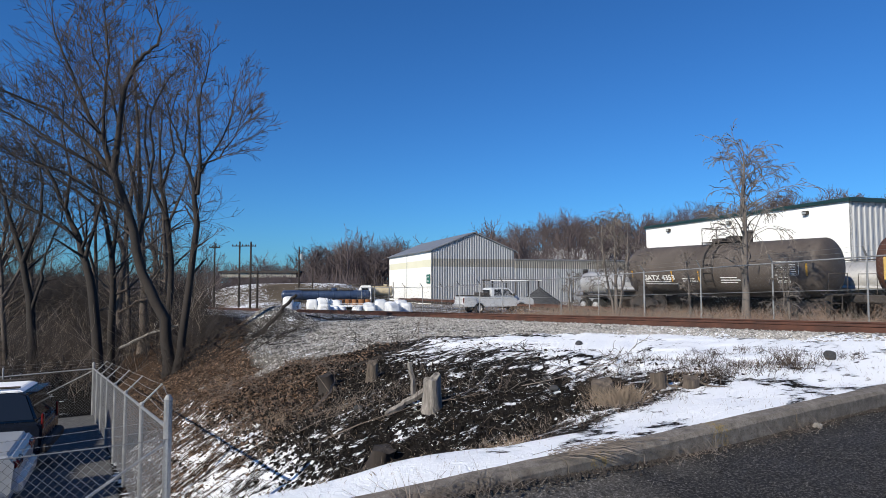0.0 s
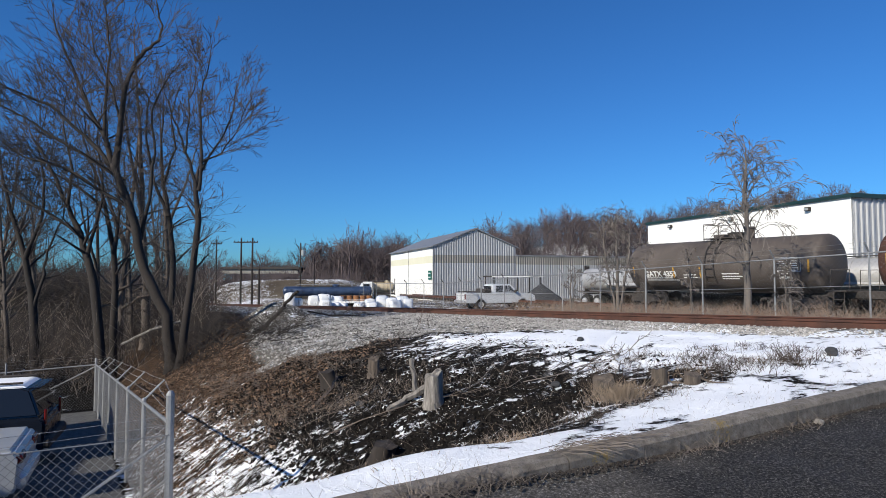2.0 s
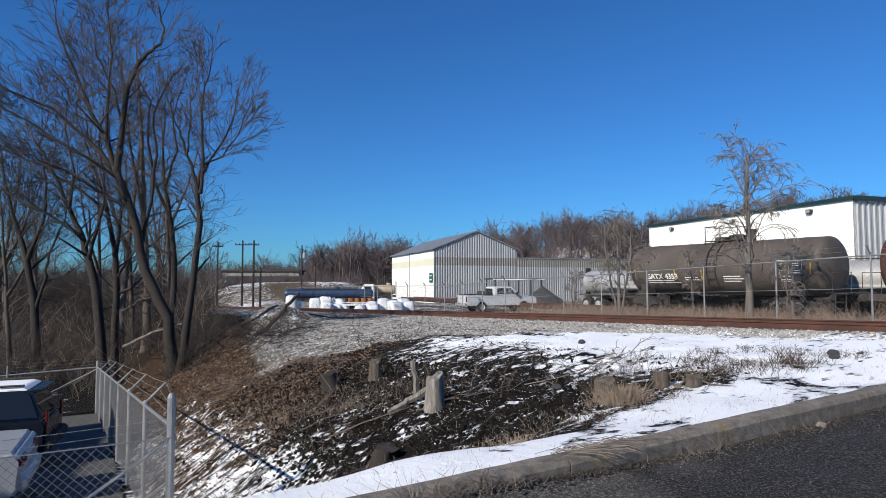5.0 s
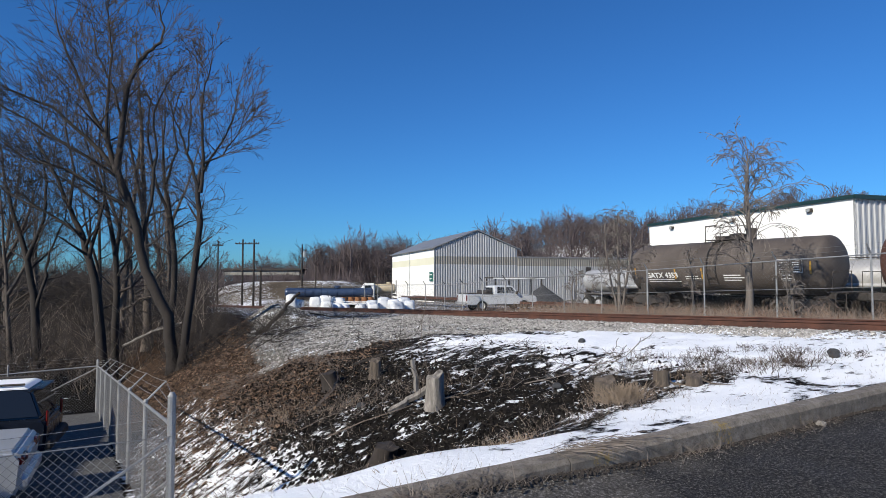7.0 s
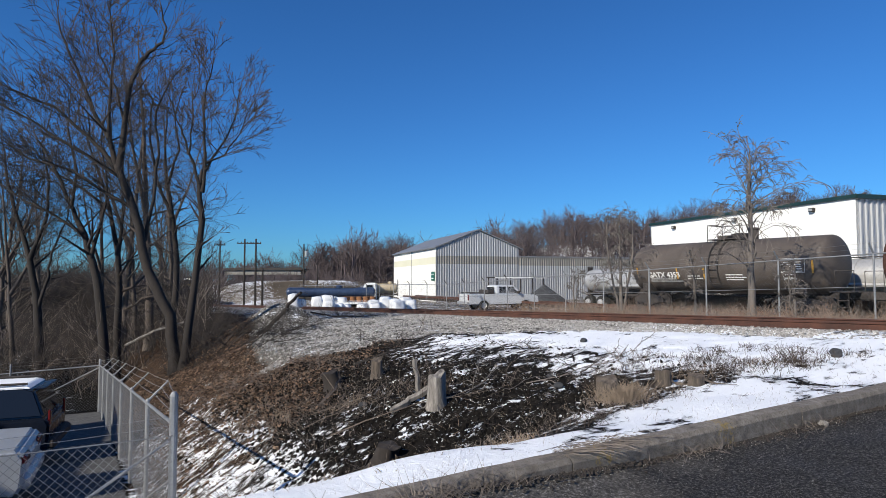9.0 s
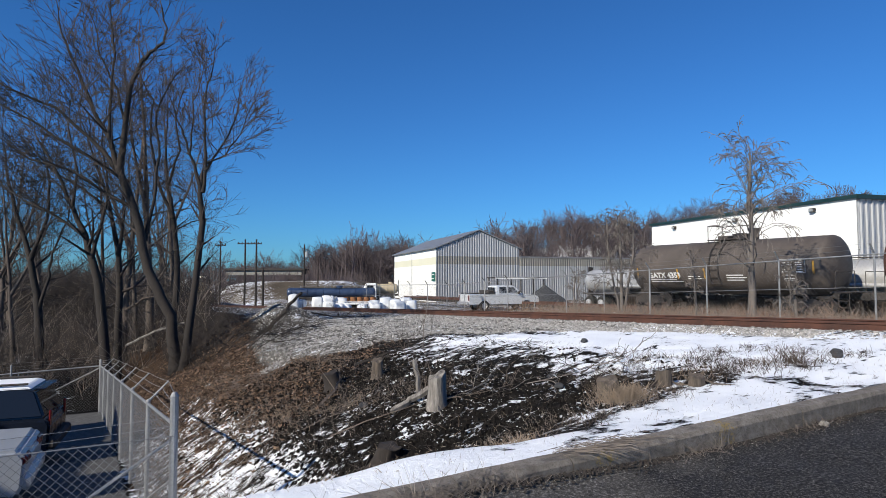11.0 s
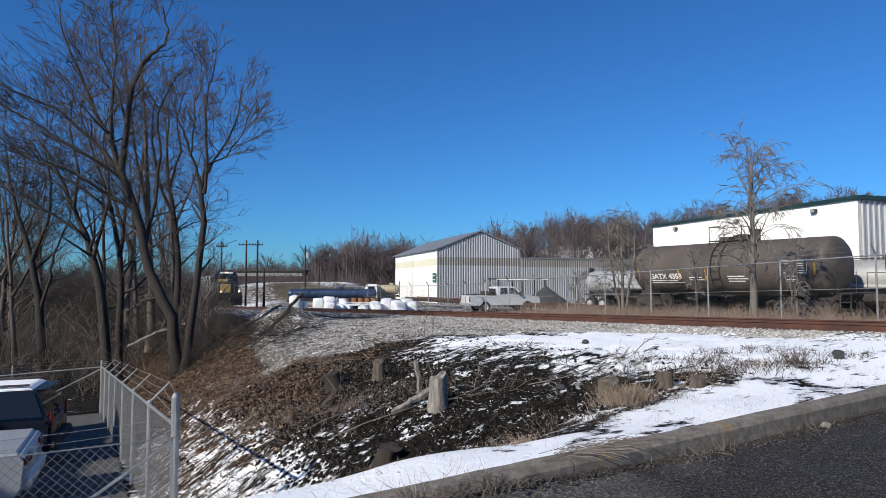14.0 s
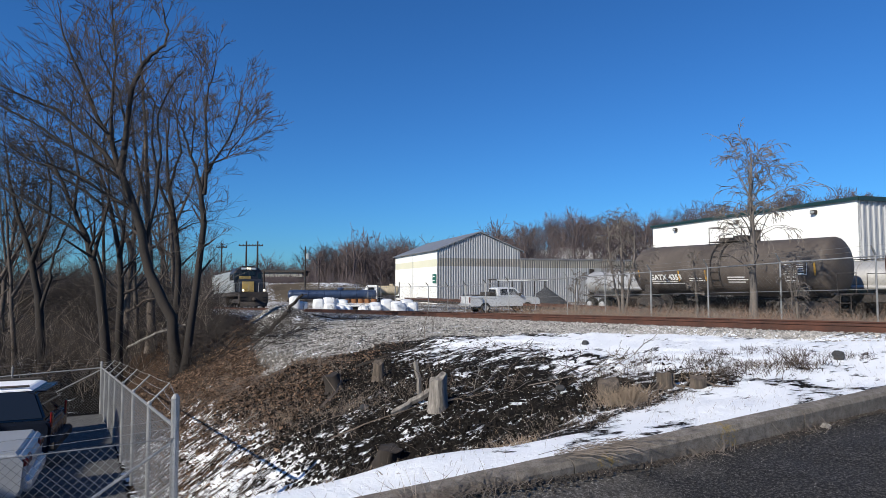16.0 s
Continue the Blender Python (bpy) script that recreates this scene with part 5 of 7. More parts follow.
def suv(name, m, paint, label):
    v = empty(name, m, label, "car", "parked vehicles")
    low = arches(0.32, 0.42, (-1.4, 1.4), -2.3, 2.35)
    up = [(-2.35, 0.45), (-2.38, 0.95), (-2.3, 1.08), (1.15, 1.08), (2.1, 0.98), (2.38, 0.8), (2.4, 0.45)]
    part("body", shell(up + low, 1.88, bevel=0.05), paint, v)
    part("cabin", shell([(-2.28, 1.085), (-2.05, 1.66), (-1.85, 1.74), (0.1, 1.74), (0.4, 1.66), (1.15, 1.085)], 1.80, 1.42, 1.085, 0.05), M_GLASS, v, "dark tinted windows")
    part("roof", shell([(-1.98, 1.70), (-1.85, 1.765), (0.0, 1.765), (0.3, 1.70)], 1.44, 1.30, 1.70, 0.02), M_SNOW, v, "pale roof with a skin of snow")
    for s in (-1, 1):
        for x in (-1.4, 1.4):
            road_wheel(v, x, s * 0.82, 0.36)
        part("roof_rail", tubem((-1.9, s * 0.66, 1.8), (0.1, s * 0.66, 1.8), 0.025), M_STEEL_DARK, v)
        part("tail_light", boxm(0.05, 0.12, 0.34, Matrix.Translation((-2.36, s * 0.78, 0.9)), 0.02), M_RED_GLASS, v)
    part("spoiler", boxm(0.2, 1.3, 0.04, Matrix.Translation((-2.12, 0, 1.66)), 0.015), paint, v)
    part("rear_wiper", tubem((-2.36, 0, 1.2), (-2.25, 0.35, 1.4), 0.012, n=5), M_STEEL_DARK, v)
    part("bumper", boxm(0.2, 1.8, 0.25, Matrix.Translation((-2.4, 0, 0.4)), 0.06), M_STEEL_DARK, v)
    return v


def sedan(name, m, paint, label):
    v = empty(name, m, label, "car", "parked vehicles")
    low = arches(0.25, 0.38, (-1.35, 1.4), -2.3, 2.35)
    up = [(-2.38, 0.4), (-2.42, 0.85), (-2.3, 1.0), (-1.6, 1.02), (1.1, 0.98), (2.1, 0.82), (2.4, 0.62), (2.42, 0.4)]
    part("body", shell(up + low, 1.82, bevel=0.05), paint, v)
    part("cabin", shell([(-1.72, 1.0), (-1.0, 1.36), (-0.75, 1.42), (0.1, 1.42), (0.35, 1.36), (1.15, 0.985)], 1.68, 1.2, 1.0, 0.04), M_GLASS, v, "dark car windows")
    part("roof", shell([(-1.02, 1.385), (-0.8, 1.45), (0.12, 1.45), (0.36, 1.385)], 1.26, 1.16, 1.385, 0.02), paint, v)
    for s in (-1, 1):
        for x in (-1.35, 1.4):
            road_wheel(v, x, s * 0.8, 0.33, 0.21)
        part("tail_light", boxm(0.12, 0.42, 0.16, Matrix.Translation((-2.37, s * 0.66, 0.74)), 0.03), M_RED_GLASS, v)
    part("rear_bumper", boxm(0.16, 1.7, 0.24, Matrix.Translation((-2.40, 0, 0.34)), 0.06), paint, v)
    return v


def tanker_trailer(name, m, L, R, mat, label, zc=2.0, legs=True):
    """Road tanker trailer; y along its length, wheels at +y."""
    v = empty(name, m, label, "tanker trailer", "parked vehicles")
    prof = [(0, -L / 2), (R * 0.7, -L / 2 + 0.05), (R * 0.95, -L / 2 + 0.15), (R, -L / 2 + 0.35), (R, 0), (R, L / 2 - 0.35), (R * 0.95, L / 2 - 0.15), (R * 0.7, L / 2 - 0.05), (0, L / 2)]
    part("tank", lathe(bmesh.new(), prof, Matrix.Translation((0, 0, zc)) @ Matrix.Rotation(radians(-90), 4, "X"), 32), mat, v, smooth=True)
    for k in np.linspace(-L / 2 + 0.5, L / 2 - 0.5, 6):
        part("hoop", lathe(bmesh.new(), [(R, -0.04), (R + 0.03, -0.03), (R + 0.03, 0.03), (R, 0.04)], Matrix.Translation((0, k, zc)) @ Matrix.Rotation(radians(-90), 4, "X"), 32), mat, v)
    for s in (-1, 1):
        part("chassis_rail", boxm(0.12, L, 0.22, Matrix.Translation((s * 0.45, 0, zc - R - 0.28))), M_STEEL_DARK, v)
        part("mudguard", boxm(0.6, 2.6, 0.08, Matrix.Translation((s * 0.95, L / 2 - 1.6, 1.12)), 0.02), M_STEEL_DARK, v)
        for k in (-0.65, 0.65):
            o = bmesh.new()
            r = 0.5
            lathe(o, [(0, -0.2), (0.2, -0.18), (0.28, -0.24), (r * 0.92, -0.25), (r, -0.2), (r, 0.2), (r * 0.92, 0.25), (0.28, 0.24), (0.2, 0.18), (0, 0.2)], Matrix.Translation((s * 0.95, L / 2 - 1.6 + k, r)) @ Matrix.Rotation(radians(90), 4, "Y"), 24)
            w = part("tyre", o, M_RUBBER, v)
            part("hub", lathe(bmesh.new(), [(0, 0.0), (0.26, 0.0), (0.24, 0.1), (0.12, 0.14), (0, 0.14)], Matrix.Translation((s * 1.2, L / 2 - 1.6 + k, r)) @ Matrix.Rotation(radians(90 * s), 4, "Y"), 18), M_CHROME, w)
        if legs:
            part("landing_leg", boxm(0.12, 0.12, zc - R, Matrix.Translation((s * 0.6, -L / 2 + 1.8, 0))), M_STEEL_DARK, v)
    part("side_tube", tubem((-R * 0.98, -L / 2 + 0.6, zc - R * 0.45), (-R * 0.98, L / 2 - 2.8, zc - R * 0.45), 0.11), mat, v)
    part("manhole", lathe(bmesh.new(), [(0, 0), (0.35, 0), (0.35, 0.2), (0.2, 0.28), (0, 0.28)], Matrix.Translation((0, 0.8, zc + R - 0.04)), 18), mat, v)
    part("catwalk", boxm(0.6, L * 0.6, 0.04, Matrix.Translation((0, 0, zc + R + 0.05))), M_STEEL_DARK, v)
    part("ladder", boxm(0.5, 0.06, zc + 0.2, Matrix.Translation((0, L / 2 + 0.06, 0.9))), M_STEEL_DARK, v)
    return v


def at_spot(side, d, z, heading):
    """A pose on the ground; heading in degrees, 0 looks to the right of the road's view and 90 away from it."""
    x, y = ray_place(side, d)
    return Matrix.Translation((x, y, z)) @ Matrix.Rotation(radians(heading - 30.6), 4, "Z")


def g(side, d):
    x, y = ray_place(side, d)
    return float(ground_z(x, y))


pickup("pickup_truck", at_spot(4.1, 49.0, g(4.1, 49.0), 22), M_TRUCK, "silver crew-cab pick-up truck parked behind the yard fence")
lot = lambda y: -1.71 - 0.083 * (y - 7.64)
suv("dark_suv", Matrix.Translation((-2.87, 17.0, lot(17.0) + 0.02)) @ Matrix.Rotation(radians(172), 4, "Z") @ Matrix.Rotation(math.atan(0.083) * 0.1, 4, "X"), M_NAVY, "dark navy sport utility car with snow on its roof")
sedan("silver_sedan", Matrix.Translation((-3.15, 13.1, lot(13.1) + 0.02)) @ Matrix.Rotation(radians(176), 4, "Z"), M_SILVER, "pale silver-blue sedan parked behind the fence")
tanker_trailer("tanker_trailer", Matrix.Translation((34.6, 30.4, -0.62)), 11.4, 0.85, M_CHROME, "polished steel tanker trailer beyond the siding", 2.15)
tanker_trailer("tanker_trailer", Matrix.Translation((34.9, 17.6, -0.55)), 12.0, 0.95, M_CHROME, "polished steel tanker trailer beside the warehouse", 2.3)
tanker_trailer("blue_tanker", at_spot(-12.2, 64, -1.35, -85), 9.2, 0.50, M_BLUE_TANK, "blue tanker trailer parked in the yard", 1.62)
tanker_trailer("beige_tanker", at_spot(-8.1, 78, -1.4, -80), 3.4, 0.62, M_BEIGE, "beige tank of a parked lorry", 1.9)


def truck_cab():
    v = empty("white_lorry_cab", at_spot(-10.0, 77, -1.55, 190), "white lorry cab parked beside the beige tank", "lorry", "parked vehicles")
    part("cab", shell([(-1.0, 0.7), (-1.0, 2.75), (0.3, 2.75), (0.75, 1.9), (1.0, 1.75), (1.0, 0.7)], 2.3, 2.0, 1.9, 0.08), M_WHITE_PAINT, v)
    part("windscreen", boxm(0.04, 1.8, 0.8, Matrix.Translation((0.58, 0, 1.92)) @ Matrix.Rotation(radians(-28), 4, "Y")), M_GLASS, v)
    for s in (-1, 1):
        part("side_window", boxm(0.8, 0.03, 0.6, Matrix.Translation((-0.1, s * 1.12, 1.9)), 0.01), M_GLASS, v)
        road_wheel(v, 0.3, s * 0.95, 0.48, 0.3)
    part("bumper", boxm(0.2, 2.2, 0.3, Matrix.Translation((1.05, 0, 0.55)), 0.05), M_CHROME, v)


truck_cab()


def flatbed():
    v = empty("flatbed_trailer", at_spot(-7.7, 53.5, g(-7.7, 53.5), 6), "low white-edged flatbed trailer loaded with rusty drums", "trailer", "parked vehicles")
    part("deck", boxm(4.4, 2.1, 0.16, Matrix.Translation((0, 0, 0.72)), 0.02), M_WHITE_PAINT, v, "white-edged deck")
    part("chassis", boxm(4.2, 1.0, 0.22, Matrix.Translation((0, 0, 0.49)), 0.02), M_STEEL_DARK, v)
    part("headboard", boxm(0.08, 2.0, 0.5, Matrix.Translation((-2.1, 0, 0.89)), 0.01), M_WHITE_PAINT, v)
    part("drawbar", boxm(1.2, 0.14, 0.14, Matrix.Translation((-2.7, 0, 0.5)), 0.02), M_STEEL_DARK, v)
    for s in (-1, 1):
        for x in (0.4, 1.2):
            road_wheel(v, x, s * 0.9, 0.34, 0.22)
        part("side_rail", tubem((-2.0, s * 1.03, 1.0), (2.1, s * 1.03, 1.0), 0.025), M_WHITE_PAINT, v)
    for i in range(5):
        drum = part("rusty_drum", lathe(bmesh.new(), [(0, 0), (0.25, 0), (0.26, 0.02), (0.25, 0.2), (0.26, 0.22), (0.25, 0.24), (0.25, 0.43), (0.26, 0.45), (0.22, 0.46), (0, 0.45)], None, 18), M_DRUM)
        drum.matrix_basis = v.matrix_basis @ Matrix.Translation((-1.2 + 0.58 * i, 0.5, 0.884))
        tagged(drum, "rusty orange drum standing on the flatbed trailer", "drum", "drums on the flatbed")


M_DRUM = surface("drum_rust", (0.12, 0.045, 0.02), (0.34, 0.16, 0.06), 4.0, 0.8, fine=30, relief=0.2, dist=0.004)
flatbed()


def lumpy(sx, sy, sz, rnd, bulge=0.08):
    bm = bmesh.new()
    bmesh.ops.create_cube(bm, size=1.0)
    bmesh.ops.subdivide_edges(bm, edges=bm.edges[:], cuts=3, use_grid_fill=True)
    for v in bm.verts:
        c = v.co
        n = c.normalized() * 0.62
        p = c.lerp(n, 0.35)
        v.co = Vector((p.x * sx, p.y * sy, (p.z + 0.5) * sz)) + Vector((rnd.gauss(0, bulge), rnd.gauss(0, bulge), rnd.gauss(0, bulge))) * 0.6
    zmin = min(v.co.z for v in bm.verts)
    for v in bm.verts:
        v.co.z = max(0, v.co.z - zmin - 0.04)
    return bm


def wrapped_goods():
    rnd = random.Random(12)
    spots = ((-12.9, 51, 1.0, 1.5), (-12.3, 51.5, 0.8, 0.9), (-10.8, 50.5, 1.1, 1.2), (-9.8, 50.2, 1.1, 1.0), (-9.1, 51, 1.0, 0.9), (-10.3, 52.5, 1.2, 1.7), (-9.3, 53.0, 1.2, 1.5), (-8.6, 51.5, 1.0, 0.8),
             (-6.2, 51, 1.1, 1.3), (-5.3, 52, 1.2, 1.5), (-4.4, 51, 1.1, 1.3), (-3.6, 52, 1.2, 1.4), (-5.9, 49.5, 1.0, 1.0), (-4.0, 49.5, 1.2, 1.1), (-3.0, 50.5, 1.0, 1.1), (-7.0, 50, 0.9, 0.9))
    for side, d, w, h in spots:
        b = part("wrapped_pallet", lumpy(w * 0.82, w * 0.82, h * 0.82, rnd, 0.05), M_WRAP, None, "", True)
        tagged(b, "goods on a pallet wrapped in white film", "pallet load", "wrapped pallets in the yard")
        b.matrix_basis = at_spot(side, d, g(side, d) - 0.03, rnd.uniform(-20, 20))


wrapped_goods()


def canopy_and_pile():
    c = empty("open_canopy", at_spot(6.9, 62, g(6.9, 62), 12), "low open canopy with a flat white-edged roof", "canopy")
    part("roof_panel", boxm(5.2, 3.4, 0.12, Matrix.Translation((0, 0, 2.75))), M_STEEL_DARK, c)
    part("fascia", boxm(5.3, 0.08, 0.10, Matrix.Translation((0, -1.75, 2.72))), M_WHITE_PAINT, c)
    for x in (-2.4, 0, 2.4):
        for y in (-1.55, 1.55):
            part("post", boxm(0.1, 0.1, 2.75, Matrix.Translation((x, y, 0))), M_STEEL_DARK, c)
    rnd = random.Random(3)
    bm = bmesh.new()
    n = 18
    rings = []
    for k in range(7):
        f = k / 6
        rings.append([bm.verts.new((2.6 * (1 - f) * math.cos(a) * (1 + rnd.gauss(0, 0.06)), 2.0 * (1 - f) * math.sin(a) * (1 + rnd.gauss(0, 0.06)), 2.1 * f ** 0.85 - 0.05 + rnd.gauss(0, 0.03))) for a in np.linspace(0, 2 * math.pi, n, endpoint=False)])
    for a, b in zip(rings, rings[1:]):
        for i in range(n):
            bm.faces.new((a[i], a[(i + 1) % n], b[(i + 1) % n], b[i]))
    p = part("material_pile", bm, M_STONE_DARK, None, "", True)
    tagged(p, "heap of dark grey aggregate in the yard", "heap")
    p.matrix_basis = at_spot(9.2, 58, g(9.2, 58), 0)


M_STONE_DARK = surface("dark_aggregate", (0.022, 0.023, 0.026), (0.06, 0.061, 0.065), 3.0, 0.95, fine=25, relief=0.6, dist=0.03)
canopy_and_pile()


def next_rail_car():
    v = empty("rusty_rail_car", Matrix.Translation((SPUR, 8.05, -0.1)), "rust-brown tank car coupled behind on the siding", "tank car")
    R, L, zc = 1.42, 10.6, 2.42
    prof = [(0, -L / 2)] + [(R * math.sin(a), -L / 2 + 0.5 * (1 - math.cos(a))) for a in (0.3, 0.7, 1.1, math.pi / 2)]
    prof += [(R, 0.0)] + [(r, -y) for r, y in prof[::-1]]
    part("tank_shell", lathe(bmesh.new(), prof, Matrix.Translation((0, 0, zc)) @ Matrix.Rotation(radians(-90), 4, "X"), 40), M_RUST, v, "", True)
    for s in (-1, 1):
        bogie(v, s * 3.7, 0)
        part("stub_sill", boxm(0.7, 2.6, 0.35, Matrix.Translation((0, s * 4.7, 0.78)), 0.03), M_STEEL_DARK, v)
        part("bolster", boxm(2.7, 0.5, 0.5, Matrix.Translation((0, s * 3.7, 0.95)), 0.05), M_STEEL_DARK, v)
    for y in (4.55, 0.2):
        part("reflector", boxm(0.02, 0.22, 0.95, Matrix.Translation((-R - 0.005, y, zc - 0.6))), M_YELLOW, v, "yellow reflective panel")
    return v


next_rail_car()


def far_sheds():
    s = empty("long_low_shed", at_spot(-43.0, 165, 1.7, 4), "long low flat-roofed shed far behind the yard", "building")
    part("wall", boxm(20, 9, 1.2, Matrix.Translation((-6, 0, 1.2))), M_SIDING_BAND, s)
    part("roof", boxm(21, 10, 0.5, Matrix.Translation((-6, 0, 2.41))), M_STEEL_DARK, s)


far_sheds()


# ---- woods ----
def woods():
    rnd = random.Random(77)
    kinds = []
    for i in range(5):
        h = 13.0 + 1.2 * i
        lean = rnd.uniform(-1.2, 1.2)
        pts = [(0, 0, 0), (0.15, 0.1, h * 0.2), (0.2 + lean * 0.3, 0.3, h * 0.42), (lean, 0.2, h * 0.7), (lean * 1.4, 0.4, h * 0.92)]
        fork = [(0.2 + lean * 0.3, 0.3, h * 0.42), (lean * 0.3 - 1.0, 0.6, h * 0.62), (lean * 0.2 - 1.9, 0.8, h * 0.85)]
        kinds.append(make_tree("bare_tree", 100 + i, [(pts, 0.20 + 0.02 * i, 0.04), (fork, 0.12, 0.03)], [(12, 3.3, 0.22), (8, 2.7, 0.15)], M_BARK_MID,
                               "tall bare deciduous tree in the thicket", "bare trees behind the car park", depth=4, kids=(2, 4), rmin=0.009, wig=0.16, up=0.02, shrink=0.64, spread=0.95))
    # (side, distance): trunks that show between the bank and the car park's back fence
    spots = [(-22.0, 31.0), (-18.2, 35.5), (-24.5, 33.5), (-17.6, 33.0), (-15.6, 32.0), (-23.5, 32.0), (-20.2, 36.0), (-26.0, 36.0), (-18.0, 40.0), (-28.0, 42.0),
             (-21.2, 46.0), (-33.5, 46.0), (-24.5, 52.0), (-36.0, 52.0), (-27.5, 58.0), (-39.0, 60.0), (-44.0, 64.0), (-36.5, 66.0), (-31.5, 68.0), (-48.0, 70.0), (-41.0, 74.0), (-36.5, 80.0)]
    for i, (side, d) in enumerate(spots):
        x, y = ray_place(side, d)
        k = kinds[i % 5]
        size = rnd.uniform(0.68, 0.95) * (0.8 if d > 55 else 1.0)
        turn = rnd.uniform(0, 6.28)
        if i < 5:
            place(k, x, y, turn, size, 0.1)
        else:
            put_copy(k, x, y, turn, size, 0.15)


woods()


def drooping_trees():
    def kid(name, seed, h, r, count, ln, label, stems=1):
        rnd = random.Random(seed)
        tr, lm = [], []
        for s in range(stems):
            a = rnd.uniform(0, 6.28)
            o = 0.12 * h * (s > 0)
            tr.append(([(0, 0, 0), (o * 0.5 * math.cos(a), o * 0.5 * math.sin(a), h * 0.3), (o * math.cos(a), o * math.sin(a), h * 0.62), (o * math.cos(a) + 0.1, o * math.sin(a), h * 0.88)], r * (1 if s == 0 else 0.6), 0.03))
            lm.append((count, ln, 0.32))
        return make_tree(name, seed, tr, lm, M_BARK_GREY, label, "pollarded trees by the yard fence", depth=4, rmin=0.010, rise=1.9, wig=0.22, up=0.16, droop=0.34, kids=(2, 4), spread=0.75, shrink=0.66)
    place(kid("drooping_tree", 31, 7.2, 0.17, 32, 1.3, "grey bare tree with curling drooping shoots by the fence"), 22.1, 14.35, 0.3, 1.05, 0.1)
    place(kid("drooping_tree", 37, 5.7, 0.12, 17, 0.9, "many-stemmed bare tree with drooping shoots by the fence", 3), 23.4, 22.3, 1.3, 1.0, 0.1)
    place(kid("drooping_tree", 41, 3.3, 0.07, 7, 0.45, "small crooked bare sapling by the fence", 2), 22.85, 17.5, 2.3, 1.0, 0.1)
    place(kid("drooping_tree", 43, 2.8, 0.06, 6, 0.45, "thin bare sapling with curling twigs by the fence", 2), 24.8, 27.3, 0.3, 1.0, 0.1)
    place(kid("drooping_tree", 47, 2.6, 0.06, 6, 0.45, "thin bare sapling with curling twigs by the fence", 2), 21.9, 12.6, 0.3, 1.0, 0.1)


drooping_trees()


def gather(parts):
    """Join (verts, faces) pairs."""
    V, F, n = [], [], 0
    for v, f in parts:
        V.append(np.asarray(v, float))
        F += [tuple(i + n for i in q) for q in f]
        n += len(v)
    return np.concatenate(V), F


def stuff(name, verts, faces, mat, label, category):
    return tagged(raw(name, verts, faces, mat), label, category, kind="stuff")


